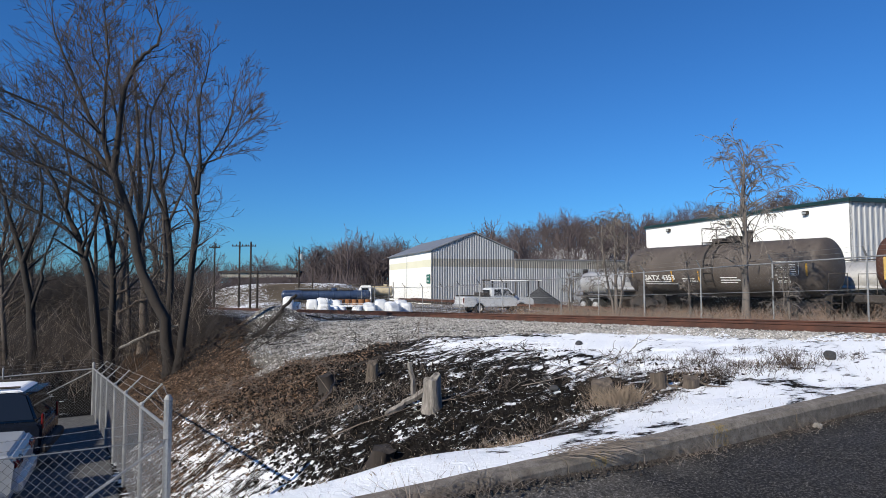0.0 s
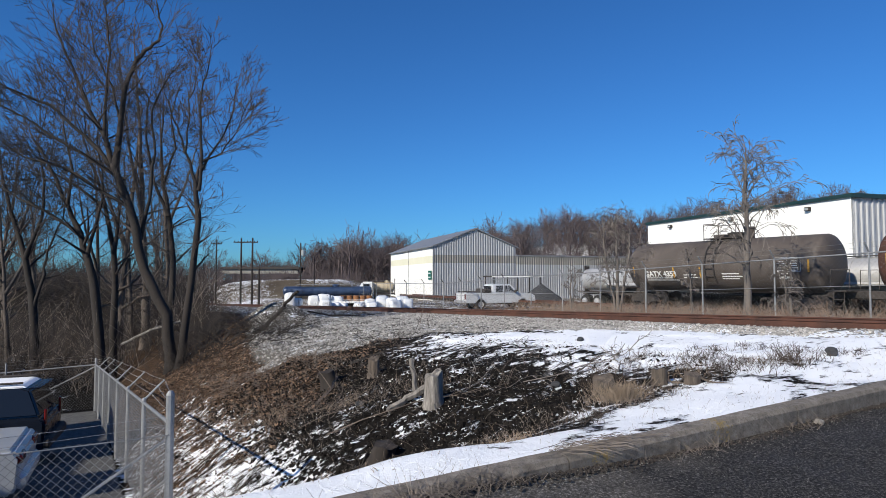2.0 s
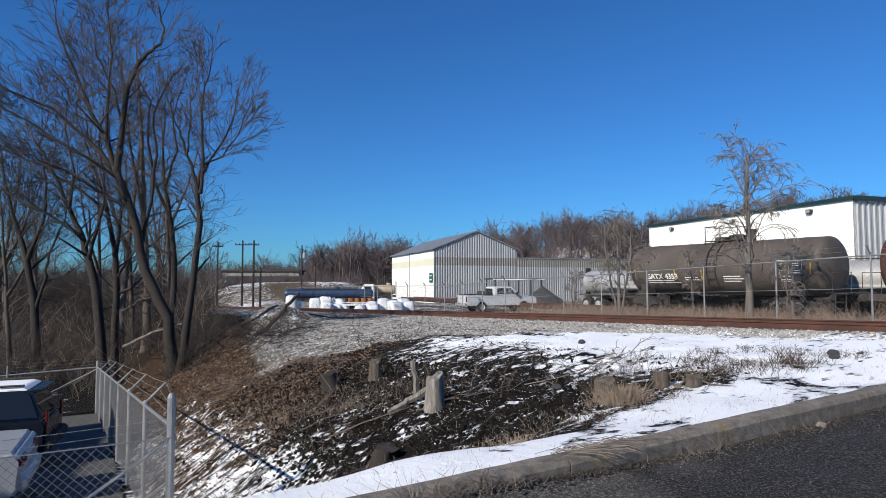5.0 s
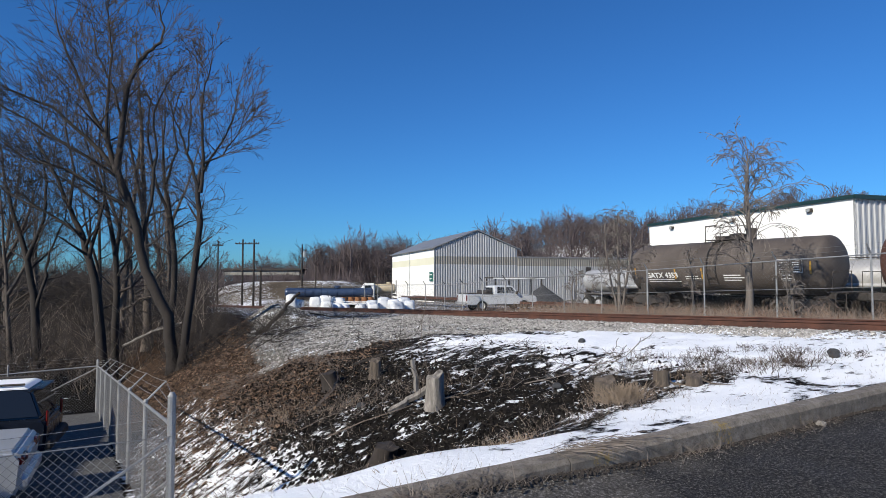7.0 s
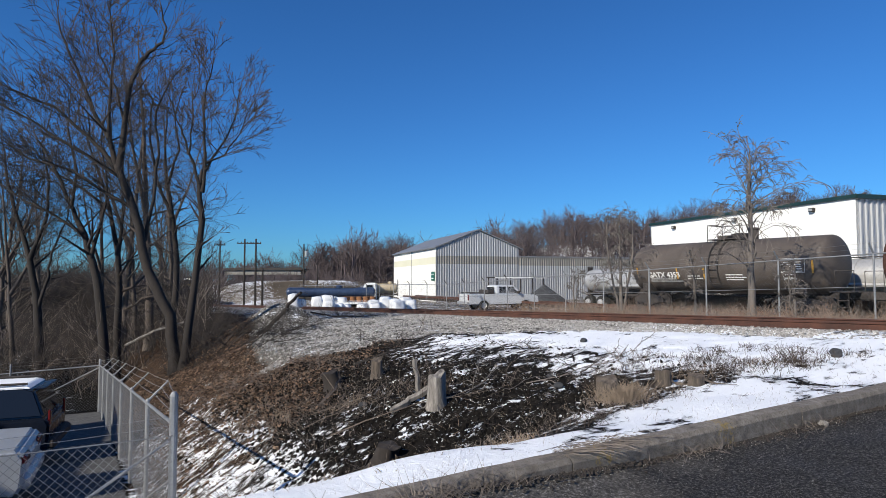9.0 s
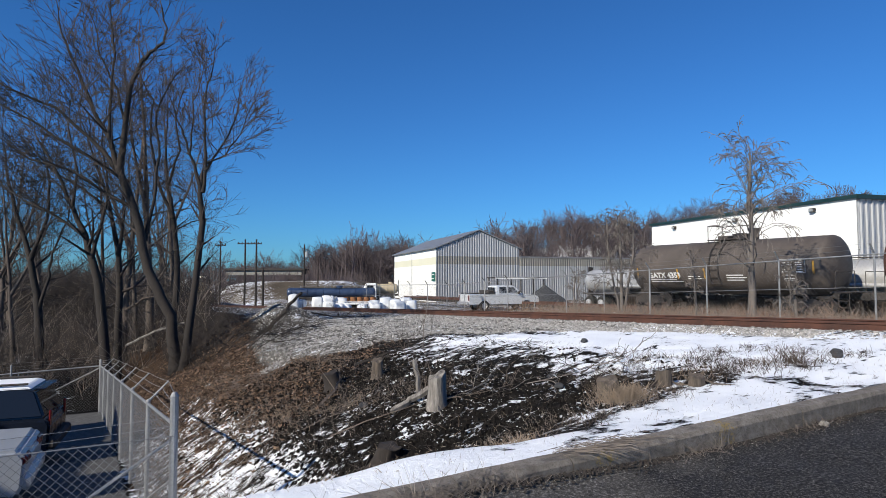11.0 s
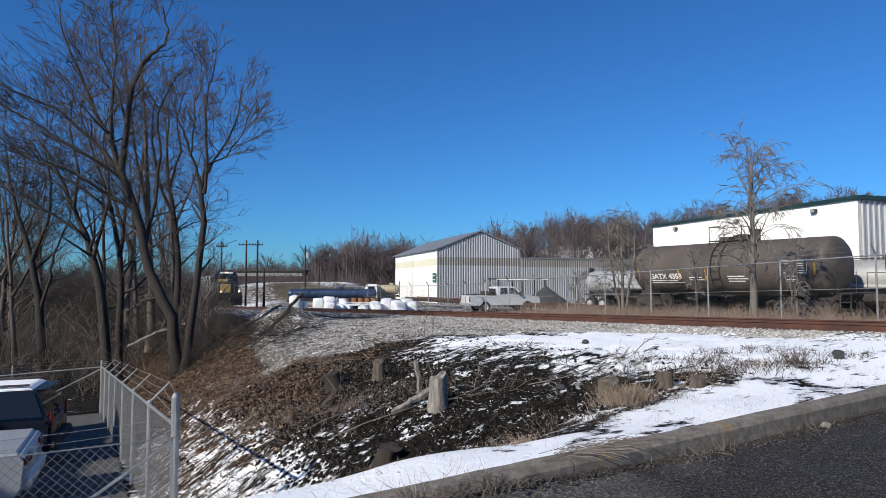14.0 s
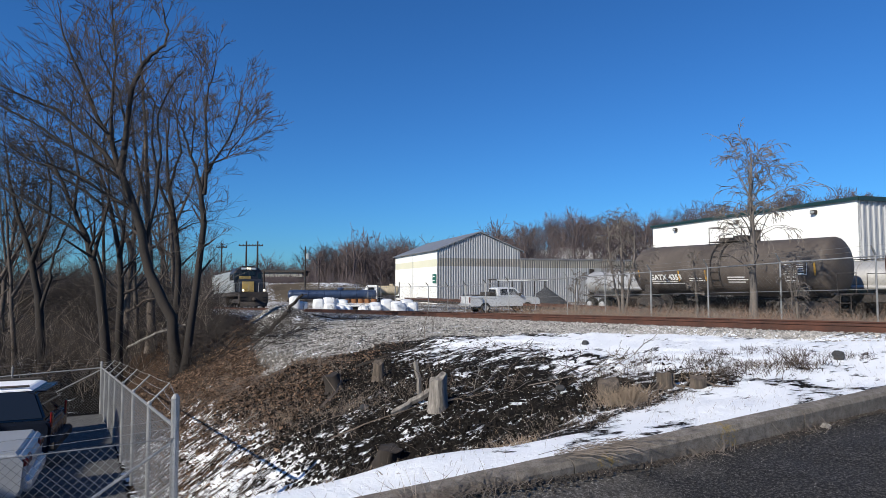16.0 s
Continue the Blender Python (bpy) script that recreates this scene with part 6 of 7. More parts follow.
def hill_woods():
    rnd = random.Random(5)
    forms = []
    for i in range(7):
        segs = []
        h = 9.0
        path, rad = trunk_path([(0, 0, 0), (rnd.uniform(-0.3, 0.3), 0.1, h * 0.4), (rnd.uniform(-0.6, 0.6), 0, h * 0.8)], 0.20, 0.09, rnd, 2, 0.1)
        segs.append((path, rad))
        for k in range(11):
            f = 0.25 + 0.75 * (k + rnd.random()) / 11
            j = min(f, 0.99) * (len(path) - 1)
            q = path[int(j)]
            th = rnd.uniform(0, 6.28)
            limb(segs, q, Vector((math.cos(th) * 0.7, math.sin(th) * 0.7, 0.9)).normalized(), 3.6 * (1.15 - 0.5 * f), 0.075, rnd, 3, 1, kids=(3, 4), up=0.05)
        v, fc = tubes([(p[::2] if len(p) > 4 else p, r[::2] if len(p) > 4 else r) for p, r in segs], 0.03)
        forms.append((np.array(v), fc))
    parts = []
    for i in range(950):
        side, d = rnd.uniform(-95, 300), rnd.uniform(150, 330)
        if side < -40 and d < 215:
            continue
        if rnd.random() < 0.25 and side < 30:
            continue
        x, y = ray_place(side, d)
        v, f = forms[i % 7]
        a, s = rnd.uniform(0, 6.28), rnd.uniform(0.9, 1.45) * (1.3 if rnd.random() < 0.15 else 1.0) * (1.0 if side > -60 else 0.75)
        c, sn = math.cos(a), math.sin(a)
        w = np.stack([(v[:, 0] * c - v[:, 1] * sn) * s, (v[:, 0] * sn + v[:, 1] * c) * s, v[:, 2] * s * rnd.uniform(0.9, 1.15)], -1) + np.array((x, y, float(ground_z(x, y)) - 0.4))
        parts.append((w, f))
    # a clump of tall trees behind the yard, beside the shed
    rt = random.Random(19)
    for i in range(46):
        d = rt.uniform(150, 205)
        side = rt.uniform(-0.225, -0.05) * d
        x, y = ray_place(side, d)
        v, f = forms[i % 7]
        a, k = rt.uniform(0, 6.28), rt.uniform(0.95, 1.5)
        c, sn = math.cos(a), math.sin(a)
        parts.append((np.stack([(v[:, 0] * c - v[:, 1] * sn) * k, (v[:, 0] * sn + v[:, 1] * c) * k, v[:, 2] * k], -1) + np.array((x, y, float(ground_z(x, y)) - 0.4)), f))
    rb = random.Random(8)
    segs = []
    for i in range(5200):
        side, d = rb.uniform(-75, 260), rb.uniform(128, 250)
        if side / d < -0.36 and d < 200:
            continue
        x, y = ray_place(side, d)
        p = Vector((x, y, float(ground_z(x, y)) - 0.2))
        h = rb.uniform(2.0, 5.5) * (1.0 if d > 150 else 0.5)
        for k in range(5):
            q = p + Vector((rb.gauss(0, 0.35), rb.gauss(0, 0.35), 1)) * h * rb.uniform(0.5, 1.0)
            segs.append(([p + Vector((rb.gauss(0, 0.5), rb.gauss(0, 0.5), 0)), p.lerp(q, 0.5) + Vector((rb.gauss(0, 0.3), rb.gauss(0, 0.3), 0)), q], [0.06, 0.05, 0.03]))
    stuff("hillside_brush", *tubes(segs), M_TWIG_FAR, "low bare brush under the hillside woods", "undergrowth")
    stuff("hillside_woods", *gather(parts), M_TWIG_FAR, "bare brown winter woods covering the hillside", "woods")
    # lower growth and far trees beyond the thicket
    parts = []
    for i in range(560):
        side, d = rnd.uniform(-190, -36), rnd.uniform(85, 260)
        if side / d > -0.36 and d < 200:
            continue
        x, y = ray_place(side, d)
        v, f = forms[i % 7]
        a, s = rnd.uniform(0, 6.28), rnd.uniform(0.45, 0.95)
        c, sn = math.cos(a), math.sin(a)
        w = np.stack([(v[:, 0] * c - v[:, 1] * sn) * s, (v[:, 0] * sn + v[:, 1] * c) * s, v[:, 2] * s], -1) + np.array((x, y, float(ground_z(x, y)) - 0.4))
        parts.append((w, f))
    stuff("distant_woods", *gather(parts), M_TWIG_FAR, "distant bare woods on low ground", "woods")


hill_woods()


def brush(name, count, zone, h0, h1, mat, label, r=0.008, lean=0.35, forks=2, seed=1, bend=0.25):
    """Thicket of thin stems; zone(rnd) gives the spot of each."""
    rnd = random.Random(seed)
    segs = []
    spots = [zone(rnd) for _ in range(count)]
    zs = ground_z(np.array([p[0] for p in spots]), np.array([p[1] for p in spots]))
    for (x, y), z in zip(spots, zs):
        h = rnd.uniform(h0, h1)
        d = Vector((rnd.gauss(0, lean), rnd.gauss(0, lean), 1)).normalized()
        p = Vector((x, y, z - 0.03))
        pts = [p]
        for i in range(3):
            d = (d + Vector((rnd.gauss(0, bend), rnd.gauss(0, bend), 0))).normalized()
            pts.append(pts[-1] + d * h / 3)
        segs.append((pts, [r, r * 0.8, r * 0.6, r * 0.35]))
        for k in range(forks):
            q = pts[rnd.choice((1, 2))]
            e = (d + Vector((rnd.gauss(0, 0.6), rnd.gauss(0, 0.6), rnd.gauss(0, 0.3)))).normalized()
            m = q + e * h * 0.25
            segs.append(([q, m, m + (e + Vector((rnd.gauss(0, 0.3), rnd.gauss(0, 0.3), 0.1))).normalized() * h * 0.2], [r * 0.6, r * 0.45, r * 0.3]))
    return stuff(name, *tubes(segs), mat, label, "undergrowth")


def spot_view(s0, s1, d0, d1):
    """Between two slopes of sight and two distances."""
    def f(rnd):
        d = math.sqrt(rnd.uniform(d0 * d0, d1 * d1))
        s = rnd.uniform(s0, s1) * d
        return ray_place(s, d)
    return f


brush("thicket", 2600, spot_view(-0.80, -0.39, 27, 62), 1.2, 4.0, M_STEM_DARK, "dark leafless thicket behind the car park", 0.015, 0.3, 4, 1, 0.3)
brush("thicket", 900, spot_view(-0.80, -0.385, 26, 62), 1.0, 3.6, M_BRUSH, "dense leafless brown thicket behind the car park", 0.010, 0.35, 4, 21, 0.3)
brush("thicket", 380, spot_view(-0.80, -0.39, 25, 50), 1.0, 4.6, M_STEM_PALE, "pale leafless saplings standing in the thicket", 0.010, 0.35, 4, 22, 0.35)
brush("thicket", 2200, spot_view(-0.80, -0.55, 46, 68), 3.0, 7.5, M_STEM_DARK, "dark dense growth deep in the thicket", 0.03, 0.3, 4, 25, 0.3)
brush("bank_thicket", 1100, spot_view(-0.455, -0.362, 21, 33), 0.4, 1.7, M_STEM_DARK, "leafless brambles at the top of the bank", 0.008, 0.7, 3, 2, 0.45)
brush("fence_weeds", 2600, lambda r: (r.uniform(18.6, 24.5), r.uniform(5.0, 30.0)), 0.3, 1.15, surface("red_bramble", (0.10, 0.062, 0.045), (0.29, 0.20, 0.145), 1.0, 0.9, fine=12, relief=0.0), "dry reddish weeds along the yard fence", 0.007, 0.5, 2, 3, 0.5)
brush("fence_grass", 3400, lambda r: (r.uniform(18.2, 23.5), r.uniform(5.0, 26.0)), 0.3, 1.0, M_STEM_PALE, "dry pale grass along the yard fence", 0.006, 0.4, 0, 4, 0.3)
brush("far_siding_weeds", 2600, lambda r: (r.uniform(31.9, 33.6), r.uniform(9.0, 30.0)), 0.5, 1.5, M_BRUSH, "tall brown weeds behind the siding", 0.012, 0.4, 3, 9, 0.4)
brush("yard_weeds", 2600, lambda r: (r.uniform(36.6, 38.4), r.uniform(16.0, 36.0)), 0.8, 2.0, M_BRUSH, "tall brown weeds along the warehouse yard", 0.016, 0.35, 3, 10, 0.3)
brush("siding_weeds", 1800, lambda r: (r.uniform(25.5, 29.4), r.uniform(5.0, 32.0)), 0.3, 1.1, M_STEM_PALE, "dry pale weeds beside the siding", 0.009, 0.5, 2, 8, 0.4)


def tuft(name, x, y, n, h, spread, mat, label, seed, r=0.004):
    return brush(name, n, lambda q: (x + q.gauss(0, spread), y + q.gauss(0, spread * 0.7)), h * 0.4, h, mat, label, r, 0.45, 1, seed, 0.3)


# ---- loose ground cover ----
def scatter(name, shape_v, shape_f, count, zone, s0, s1, mat, label, category, seed, flat=1.0, lift=0.0, keep=None):
    rng = np.random.default_rng(seed)
    x, y = zone(rng, count)
    if keep is not None:
        k = keep(x, y, rng)
        x, y = x[k], y[k]
    n = len(x)
    z = ground_z(x, y) + lift
    sv = np.asarray(shape_v, float)
    q = rng.normal(size=(n, 4))
    if flat < 0.5:
        q[:, 1:3] *= 0.30
    q /= np.linalg.norm(q, axis=1)[:, None]
    w, a, b, c = q.T
    R = np.stack([1 - 2 * (b * b + c * c), 2 * (a * b - c * w), 2 * (a * c + b * w), 2 * (a * b + c * w), 1 - 2 * (a * a + c * c), 2 * (b * c - a * w), 2 * (a * c - b * w), 2 * (b * c + a * w), 1 - 2 * (a * a + b * b)], -1).reshape(n, 3, 3)
    s = rng.uniform(s0, s1, n) * rng.uniform(0.7, 1.2, n)
    jit = sv[None] * (1 + rng.normal(0, 0.16, (n, len(sv), 1)))
    V = np.einsum("nij,nkj->nki", R, jit) * s[:, None, None] + np.stack([x, y, z], -1)[:, None, :]
    F = (np.asarray(shape_f)[None] + (np.arange(n) * len(sv))[:, None, None]).reshape(-1, len(shape_f[0]))
    me = bpy.data.meshes.new(name)
    me.from_pydata(V.reshape(-1, 3).tolist(), [], F.tolist())
    me.materials.append(mat)
    return tagged(new(name, me), label, category, kind="stuff")


OCT_V = ((1, 0, 0), (-0.9, 0.2, 0), (0.1, 0.85, 0.1), (0, -0.8, -0.1), (0.1, 0, 0.7), (0, 0.1, -0.7))
OCT_F = ((0, 2, 4), (2, 1, 4), (1, 3, 4), (3, 0, 4), (2, 0, 5), (1, 2, 5), (3, 1, 5), (0, 3, 5))
LEAF_V = ((-1, 0, 0.25), (0, -0.5, 0), (1, 0, 0.3), (0, 0.5, 0.1))
LEAF_F = ((0, 1, 2, 3),)


def boxed(x0, x1, y0, y1):
    return lambda rng, n: (rng.uniform(x0, x1, n), rng.uniform(y0, y1, n))


def on_gravel(x, y, rng):
    g_ = gravel_at(x, y)
    return g_ > rng.uniform(0.2, 0.9, len(x))


scatter("ballast", OCT_V, OCT_F, 36000, lambda rng, n: (rng.uniform(3.5, 13.6, n), 7 + 20 * rng.uniform(0, 1, n) ** 1.4), 0.024, 0.052, M_STONE, "crushed grey railway ballast stones", "ballast", 1, keep=on_gravel)
scatter("ballast", OCT_V, OCT_F, 9000, lambda rng, n: (rng.uniform(12.2, 17.2, n), rng.uniform(3, 45, n)), 0.03, 0.06, M_STONE, "crushed grey ballast between the railway ties", "ballast", 2, lift=-0.01)
M_LEAF = surface("dead_leaf", (0.040, 0.024, 0.016), (0.15, 0.095, 0.060), 0.6, 0.85, fine=3.0, relief=0.0, c3=(0.30, 0.215, 0.15), per_island=1.5)
scatter("fallen_leaves", LEAF_V, LEAF_F, 42000, lambda rng, n: (rng.uniform(0.8, 7.5, n), 7 + 20 * rng.uniform(0, 1, n) ** 1.3), 0.022, 0.055, M_LEAF, "brown fallen leaves covering the bank", "leaves", 3, flat=0.3, lift=0.015,
        keep=lambda x, y, rng: smooth(8.4, 12.2, y - 1.15 * (x - 2.8)) * (1 - gravel_at(x, y)) * (1 - 0.72 * smooth(3.0, 2.0, x) * smooth(16, 10, y)) > rng.uniform(0.05, 0.9, len(x)))
M_CINDER = surface("cinder_clod", (0.004, 0.0036, 0.0032), (0.020, 0.017, 0.015), 4.0, 0.95, fine=40, relief=0.3, dist=0.004, per_island=1.2)
scatter("cinder_clods", OCT_V, OCT_F, 17000, boxed(1.2, 8.0, 5.2, 14.5), 0.012, 0.055, M_CINDER, "black cinders and clods on the bank", "cinders", 4, keep=lambda x, y, rng: ~on_gravel(x, y, rng) & (rng.random(len(x)) > 0.93 * smooth(5.3, 6.6, x)) & (rng.random(len(x)) > 0.97 * smooth(2.8, 2.0, x)))
M_CINDER.node_tree.nodes["Principled BSDF"].inputs["Specular IOR Level"].default_value = 0.08
M_CHIP = surface("pale_litter", (0.10, 0.085, 0.07), (0.36, 0.32, 0.27), 3.0, 0.85, fine=20, relief=0.0, per_island=0.8)
scatter("twig_litter", ((-1, 0, 0), (1, 0, 0.1), (0.95, 0.12, 0), (-1, 0.1, 0.05)), LEAF_F, 4200, boxed(1.0, 8.5, 5.6, 15), 0.012, 0.05, M_CHIP, "pale twigs and wood chips strewn over the bank", "litter", 5, flat=0.3, lift=0.02)
scatter("snow_crumbs", OCT_V, OCT_F, 9000, boxed(1.0, 9.5, 5.0, 13), 0.004, 0.014, M_SNOW, "crumbs of old snow on the dark bank", "snow", 6, lift=0.0,
        keep=lambda x, y, rng: wave(x, y, 1.4, 0.6) + 0.6 * wave(x, y, 3.7, 2.0) > rng.uniform(-0.7, 1.2, len(x)))
M_GRIT = surface("road_grit", (0.05, 0.046, 0.042), (0.22, 0.21, 0.19), 3.0, 0.9, fine=20, relief=0.0, per_island=1.0)


def kerb_litter():
    rng = np.random.default_rng(9)
    n = 3000
    x = rng.uniform(-2, 9, n)
    y = KERB - 0.2 - np.where(rng.random(n) < 0.4, np.abs(rng.normal(0, 0.3, n)), rng.uniform(0, 2.2, n))
    rings = np.asarray(OCT_V)
    V = rings[None] * rng.uniform(0.002, 0.008, n)[:, None, None] * (1 + rng.normal(0, 0.2, (n, 6, 1))) + np.stack([x, y, road_top(x, y) + 0.008], -1)[:, None, :]
    F = (np.asarray(OCT_F)[None] + (np.arange(n) * 6)[:, None, None]).reshape(-1, 3)
    n2_ = 3200
    x2 = rng.uniform(-2, 11, n2_)
    y2 = KERB - 0.195 - np.abs(rng.normal(0, 0.06, n2_)) * (1 + 0.8 * wave(x2, x2 * 0, 2.3, 0.4))
    W = rings[None] * rng.uniform(0.005, 0.02, n2_)[:, None, None] * (1 + rng.normal(0, 0.25, (n2_, 6, 1))) + np.stack([x2, y2, road_top(x2, y2) + 0.006], -1)[:, None, :]
    G = (np.asarray(OCT_F)[None] + (np.arange(n2_) * 6)[:, None, None]).reshape(-1, 3)
    stuff("gutter_dirt", W.reshape(-1, 3), G.tolist(), M_BARK, "dark dirt and rotten leaves in the gutter", "dirt")
    stuff("road_grit", V.reshape(-1, 3), F.tolist(), M_GRIT, "loose pale grit along the kerb", "grit")
    segs = []
    rnd = random.Random(6)
    for i in range(480):
        # dead grass and twigs blown against and over the kerb
        c = rnd.choice((0.2, 0.5, 1.75, 2.0, 2.1, 2.3, 4.6, 6.3))
        px = c + rnd.gauss(0, 0.28)
        py = KERB - 0.2 - abs(rnd.gauss(0, 0.09))
        pz = float(road_top(px, py)) + 0.01
        a = rnd.uniform(0, 3.14)
        ln = rnd.uniform(0.08, 0.30)
        d = Vector((math.cos(a), math.sin(a) * 0.4, rnd.uniform(0, 0.5))).normalized() * ln
        p = Vector((px, py, pz))
        segs.append(([p, p + d * 0.5 + Vector((0, 0, 0.02)), p + d], [0.0025, 0.002, 0.001]))
    for i in range(110):
        # long straws hanging over the kerb's top
        px = rnd.choice((3.25, 3.5, 3.75)) + rnd.gauss(0, 0.16)
        py = KERB - rnd.uniform(-0.05, 0.17)
        p = Vector((px, py, float(road_z(px)) + 0.20 + rnd.uniform(0, 0.02)))
        a = rnd.gauss(-0.45, 0.35)
        ln = rnd.uniform(0.15, 0.42)
        q = p + Vector((math.cos(a) * ln * 0.6, math.sin(a) * ln * 0.5, 0.012))
        segs.append(([p, q, q + Vector((math.cos(a) * ln * 0.4, math.sin(a) * ln * 0.4, -0.03))], [0.0024, 0.002, 0.001]))
    stuff("kerb_straw", *tubes(segs), M_STEM_PALE, "dead straw lying against the kerb", "straw")


kerb_litter()


brush("bank_twigs", 700, lambda r: (r.uniform(1.0, 7.5), r.uniform(5.3, 15.0)), 0.08, 0.45, M_BARK_MID, "grey dead twigs lying over the bank", 0.0035, 2.2, 1, 14, 0.35)
brush("bank_stems", 2600, lambda r: (r.uniform(1.2, 5.0), r.uniform(8.0, 19.0)), 0.10, 0.40, M_STEM_PALE, "dead stems and grass lying down the leafy bank", 0.0035, 1.9, 1, 16, 0.35)
brush("bank_straw", 900, lambda r: (r.uniform(0.9, 8.0), r.uniform(5.0, 13.5)), 0.05, 0.22, M_GRASS, "dead straw scattered over the bank", 0.003, 1.4, 0, 15, 0.4)


# ---- stumps, logs and branches ----
def stump(name, x, y, h, r, label, seed, mat=None, lean=(0, 0), roots=3, parent_cat="tree stump"):
    rnd = random.Random(seed)
    z = float(ground_z(x, y))
    s = empty(name, Matrix.Translation((x, y, z - 0.08)), label, parent_cat, "tree stumps on the bank")
    n = 20
    bm = bmesh.new()
    ph = [rnd.uniform(0, 6.28) for _ in range(4)]
    rings = []
    for k, f in enumerate((0, 0.12, 0.3, 0.6, 0.85, 1.0)):
        flare = 1 + 0.45 * (1 - f) ** 4
        ring = []
        for i in range(n):
            a = 2 * math.pi * i / n
            w = 1 + 0.07 * math.sin(3 * a + ph[0]) + 0.05 * math.sin(5 * a + ph[1]) + 0.025 * math.sin(9 * a + ph[2]) + rnd.gauss(0, 0.012)
            zz = h * f + (0.10 * h * math.sin(a + ph[3]) + 0.04 * h * math.sin(4 * a + ph[1]) if f == 1.0 else 0)
            ring.append(bm.verts.new((r * flare * w * math.cos(a) + lean[0] * f * h, r * flare * w * math.sin(a) + lean[1] * f * h, zz)))
        rings.append(ring)
    for a, b in zip(rings, rings[1:]):
        for i in range(n):
            bm.faces.new((a[i], a[(i + 1) % n], b[(i + 1) % n], b[i]))
    part("bole", bm, mat or M_WEATHERED, s, "", True)
    top = bmesh.new()
    ring = [top.verts.new(v) for v in [(r * 0.985 * (1 + 0.07 * math.sin(3 * 2 * math.pi * i / n + ph[0]) + 0.05 * math.sin(5 * 2 * math.pi * i / n + ph[1])) * math.cos(2 * math.pi * i / n) + lean[0] * h,
                                        r * 0.985 * (1 + 0.07 * math.sin(3 * 2 * math.pi * i / n + ph[0]) + 0.05 * math.sin(5 * 2 * math.pi * i / n + ph[1])) * math.sin(2 * math.pi * i / n) + lean[1] * h,
                                        h + 0.10 * h * math.sin(2 * math.pi * i / n + ph[3]) + 0.04 * h * math.sin(8 * math.pi * i / n + ph[1]) - 0.003) for i in range(n)]]
    c = top.verts.new((lean[0] * h, lean[1] * h, h + 0.01))
    for i in range(n):
        top.faces.new((ring[i], ring[(i + 1) % n], c))
    part("cut_face", top, mat or M_WEATHERED, s, "rough sawn top")
    for k in range(roots):
        a = 2 * math.pi * (k + rnd.random() * 0.6) / roots
        segs = []
        p = Vector((r * 0.8 * math.cos(a), r * 0.8 * math.sin(a), 0.16))
        pts = [p]
        d = Vector((math.cos(a), math.sin(a), -0.1))
        for i in range(4):
            d = (d + Vector((rnd.gauss(0, 0.25), rnd.gauss(0, 0.25), 0))).normalized()
            q = pts[-1] + d * rnd.uniform(0.06, 0.12)
            q.z = float(ground_z(x + q.x, y + q.y)) - z + 0.08 + 0.015
            pts.append(q)
        part("root", bmesh_from(tubes([(pts, [r * 0.2, r * 0.15, r * 0.1, r * 0.06, r * 0.03])])), mat or M_WEATHERED, s)
    return s


def bmesh_from(vf):
    bm = bmesh.new()
    vs = [bm.verts.new(v) for v in vf[0]]
    for f in vf[1]:
        bm.faces.new([vs[i] for i in f])
    bmesh.ops.recalc_face_normals(bm, faces=bm.faces)
    return bm


def lying_branch(name, pts, r0, r1, mat, label, category="branch", twigs=0, seed=1, lift=0.03, ln=0.7):
    """A limb lying over the ground; pts are (x, y, height above the ground)."""
    rnd = random.Random(seed)
    P = [Vector((x, y, float(ground_z(x, y)) + hgt + lift)) for x, y, hgt in pts]
    path, rad = trunk_path(P, r0, r1, rnd, 4, r0 * 0.4)
    segs = [(path, rad)]
    for k in range(twigs):
        q = rnd.choice(path[2:])
        d = (path[-1] - path[0]).normalized() * 0.5 + Vector((rnd.gauss(0, 0.7), rnd.gauss(0, 0.7), abs(rnd.gauss(0.1, 0.35))))
        limb(segs, q, d.normalized(), ln * rnd.uniform(0.6, 1.3), r0 * 0.4, rnd, 3, 1, wig=0.2, up=0.0, kids=(2, 3))
    return tagged(raw(name, *tubes(segs, 0.005), mat), label, category, "fallen branches")


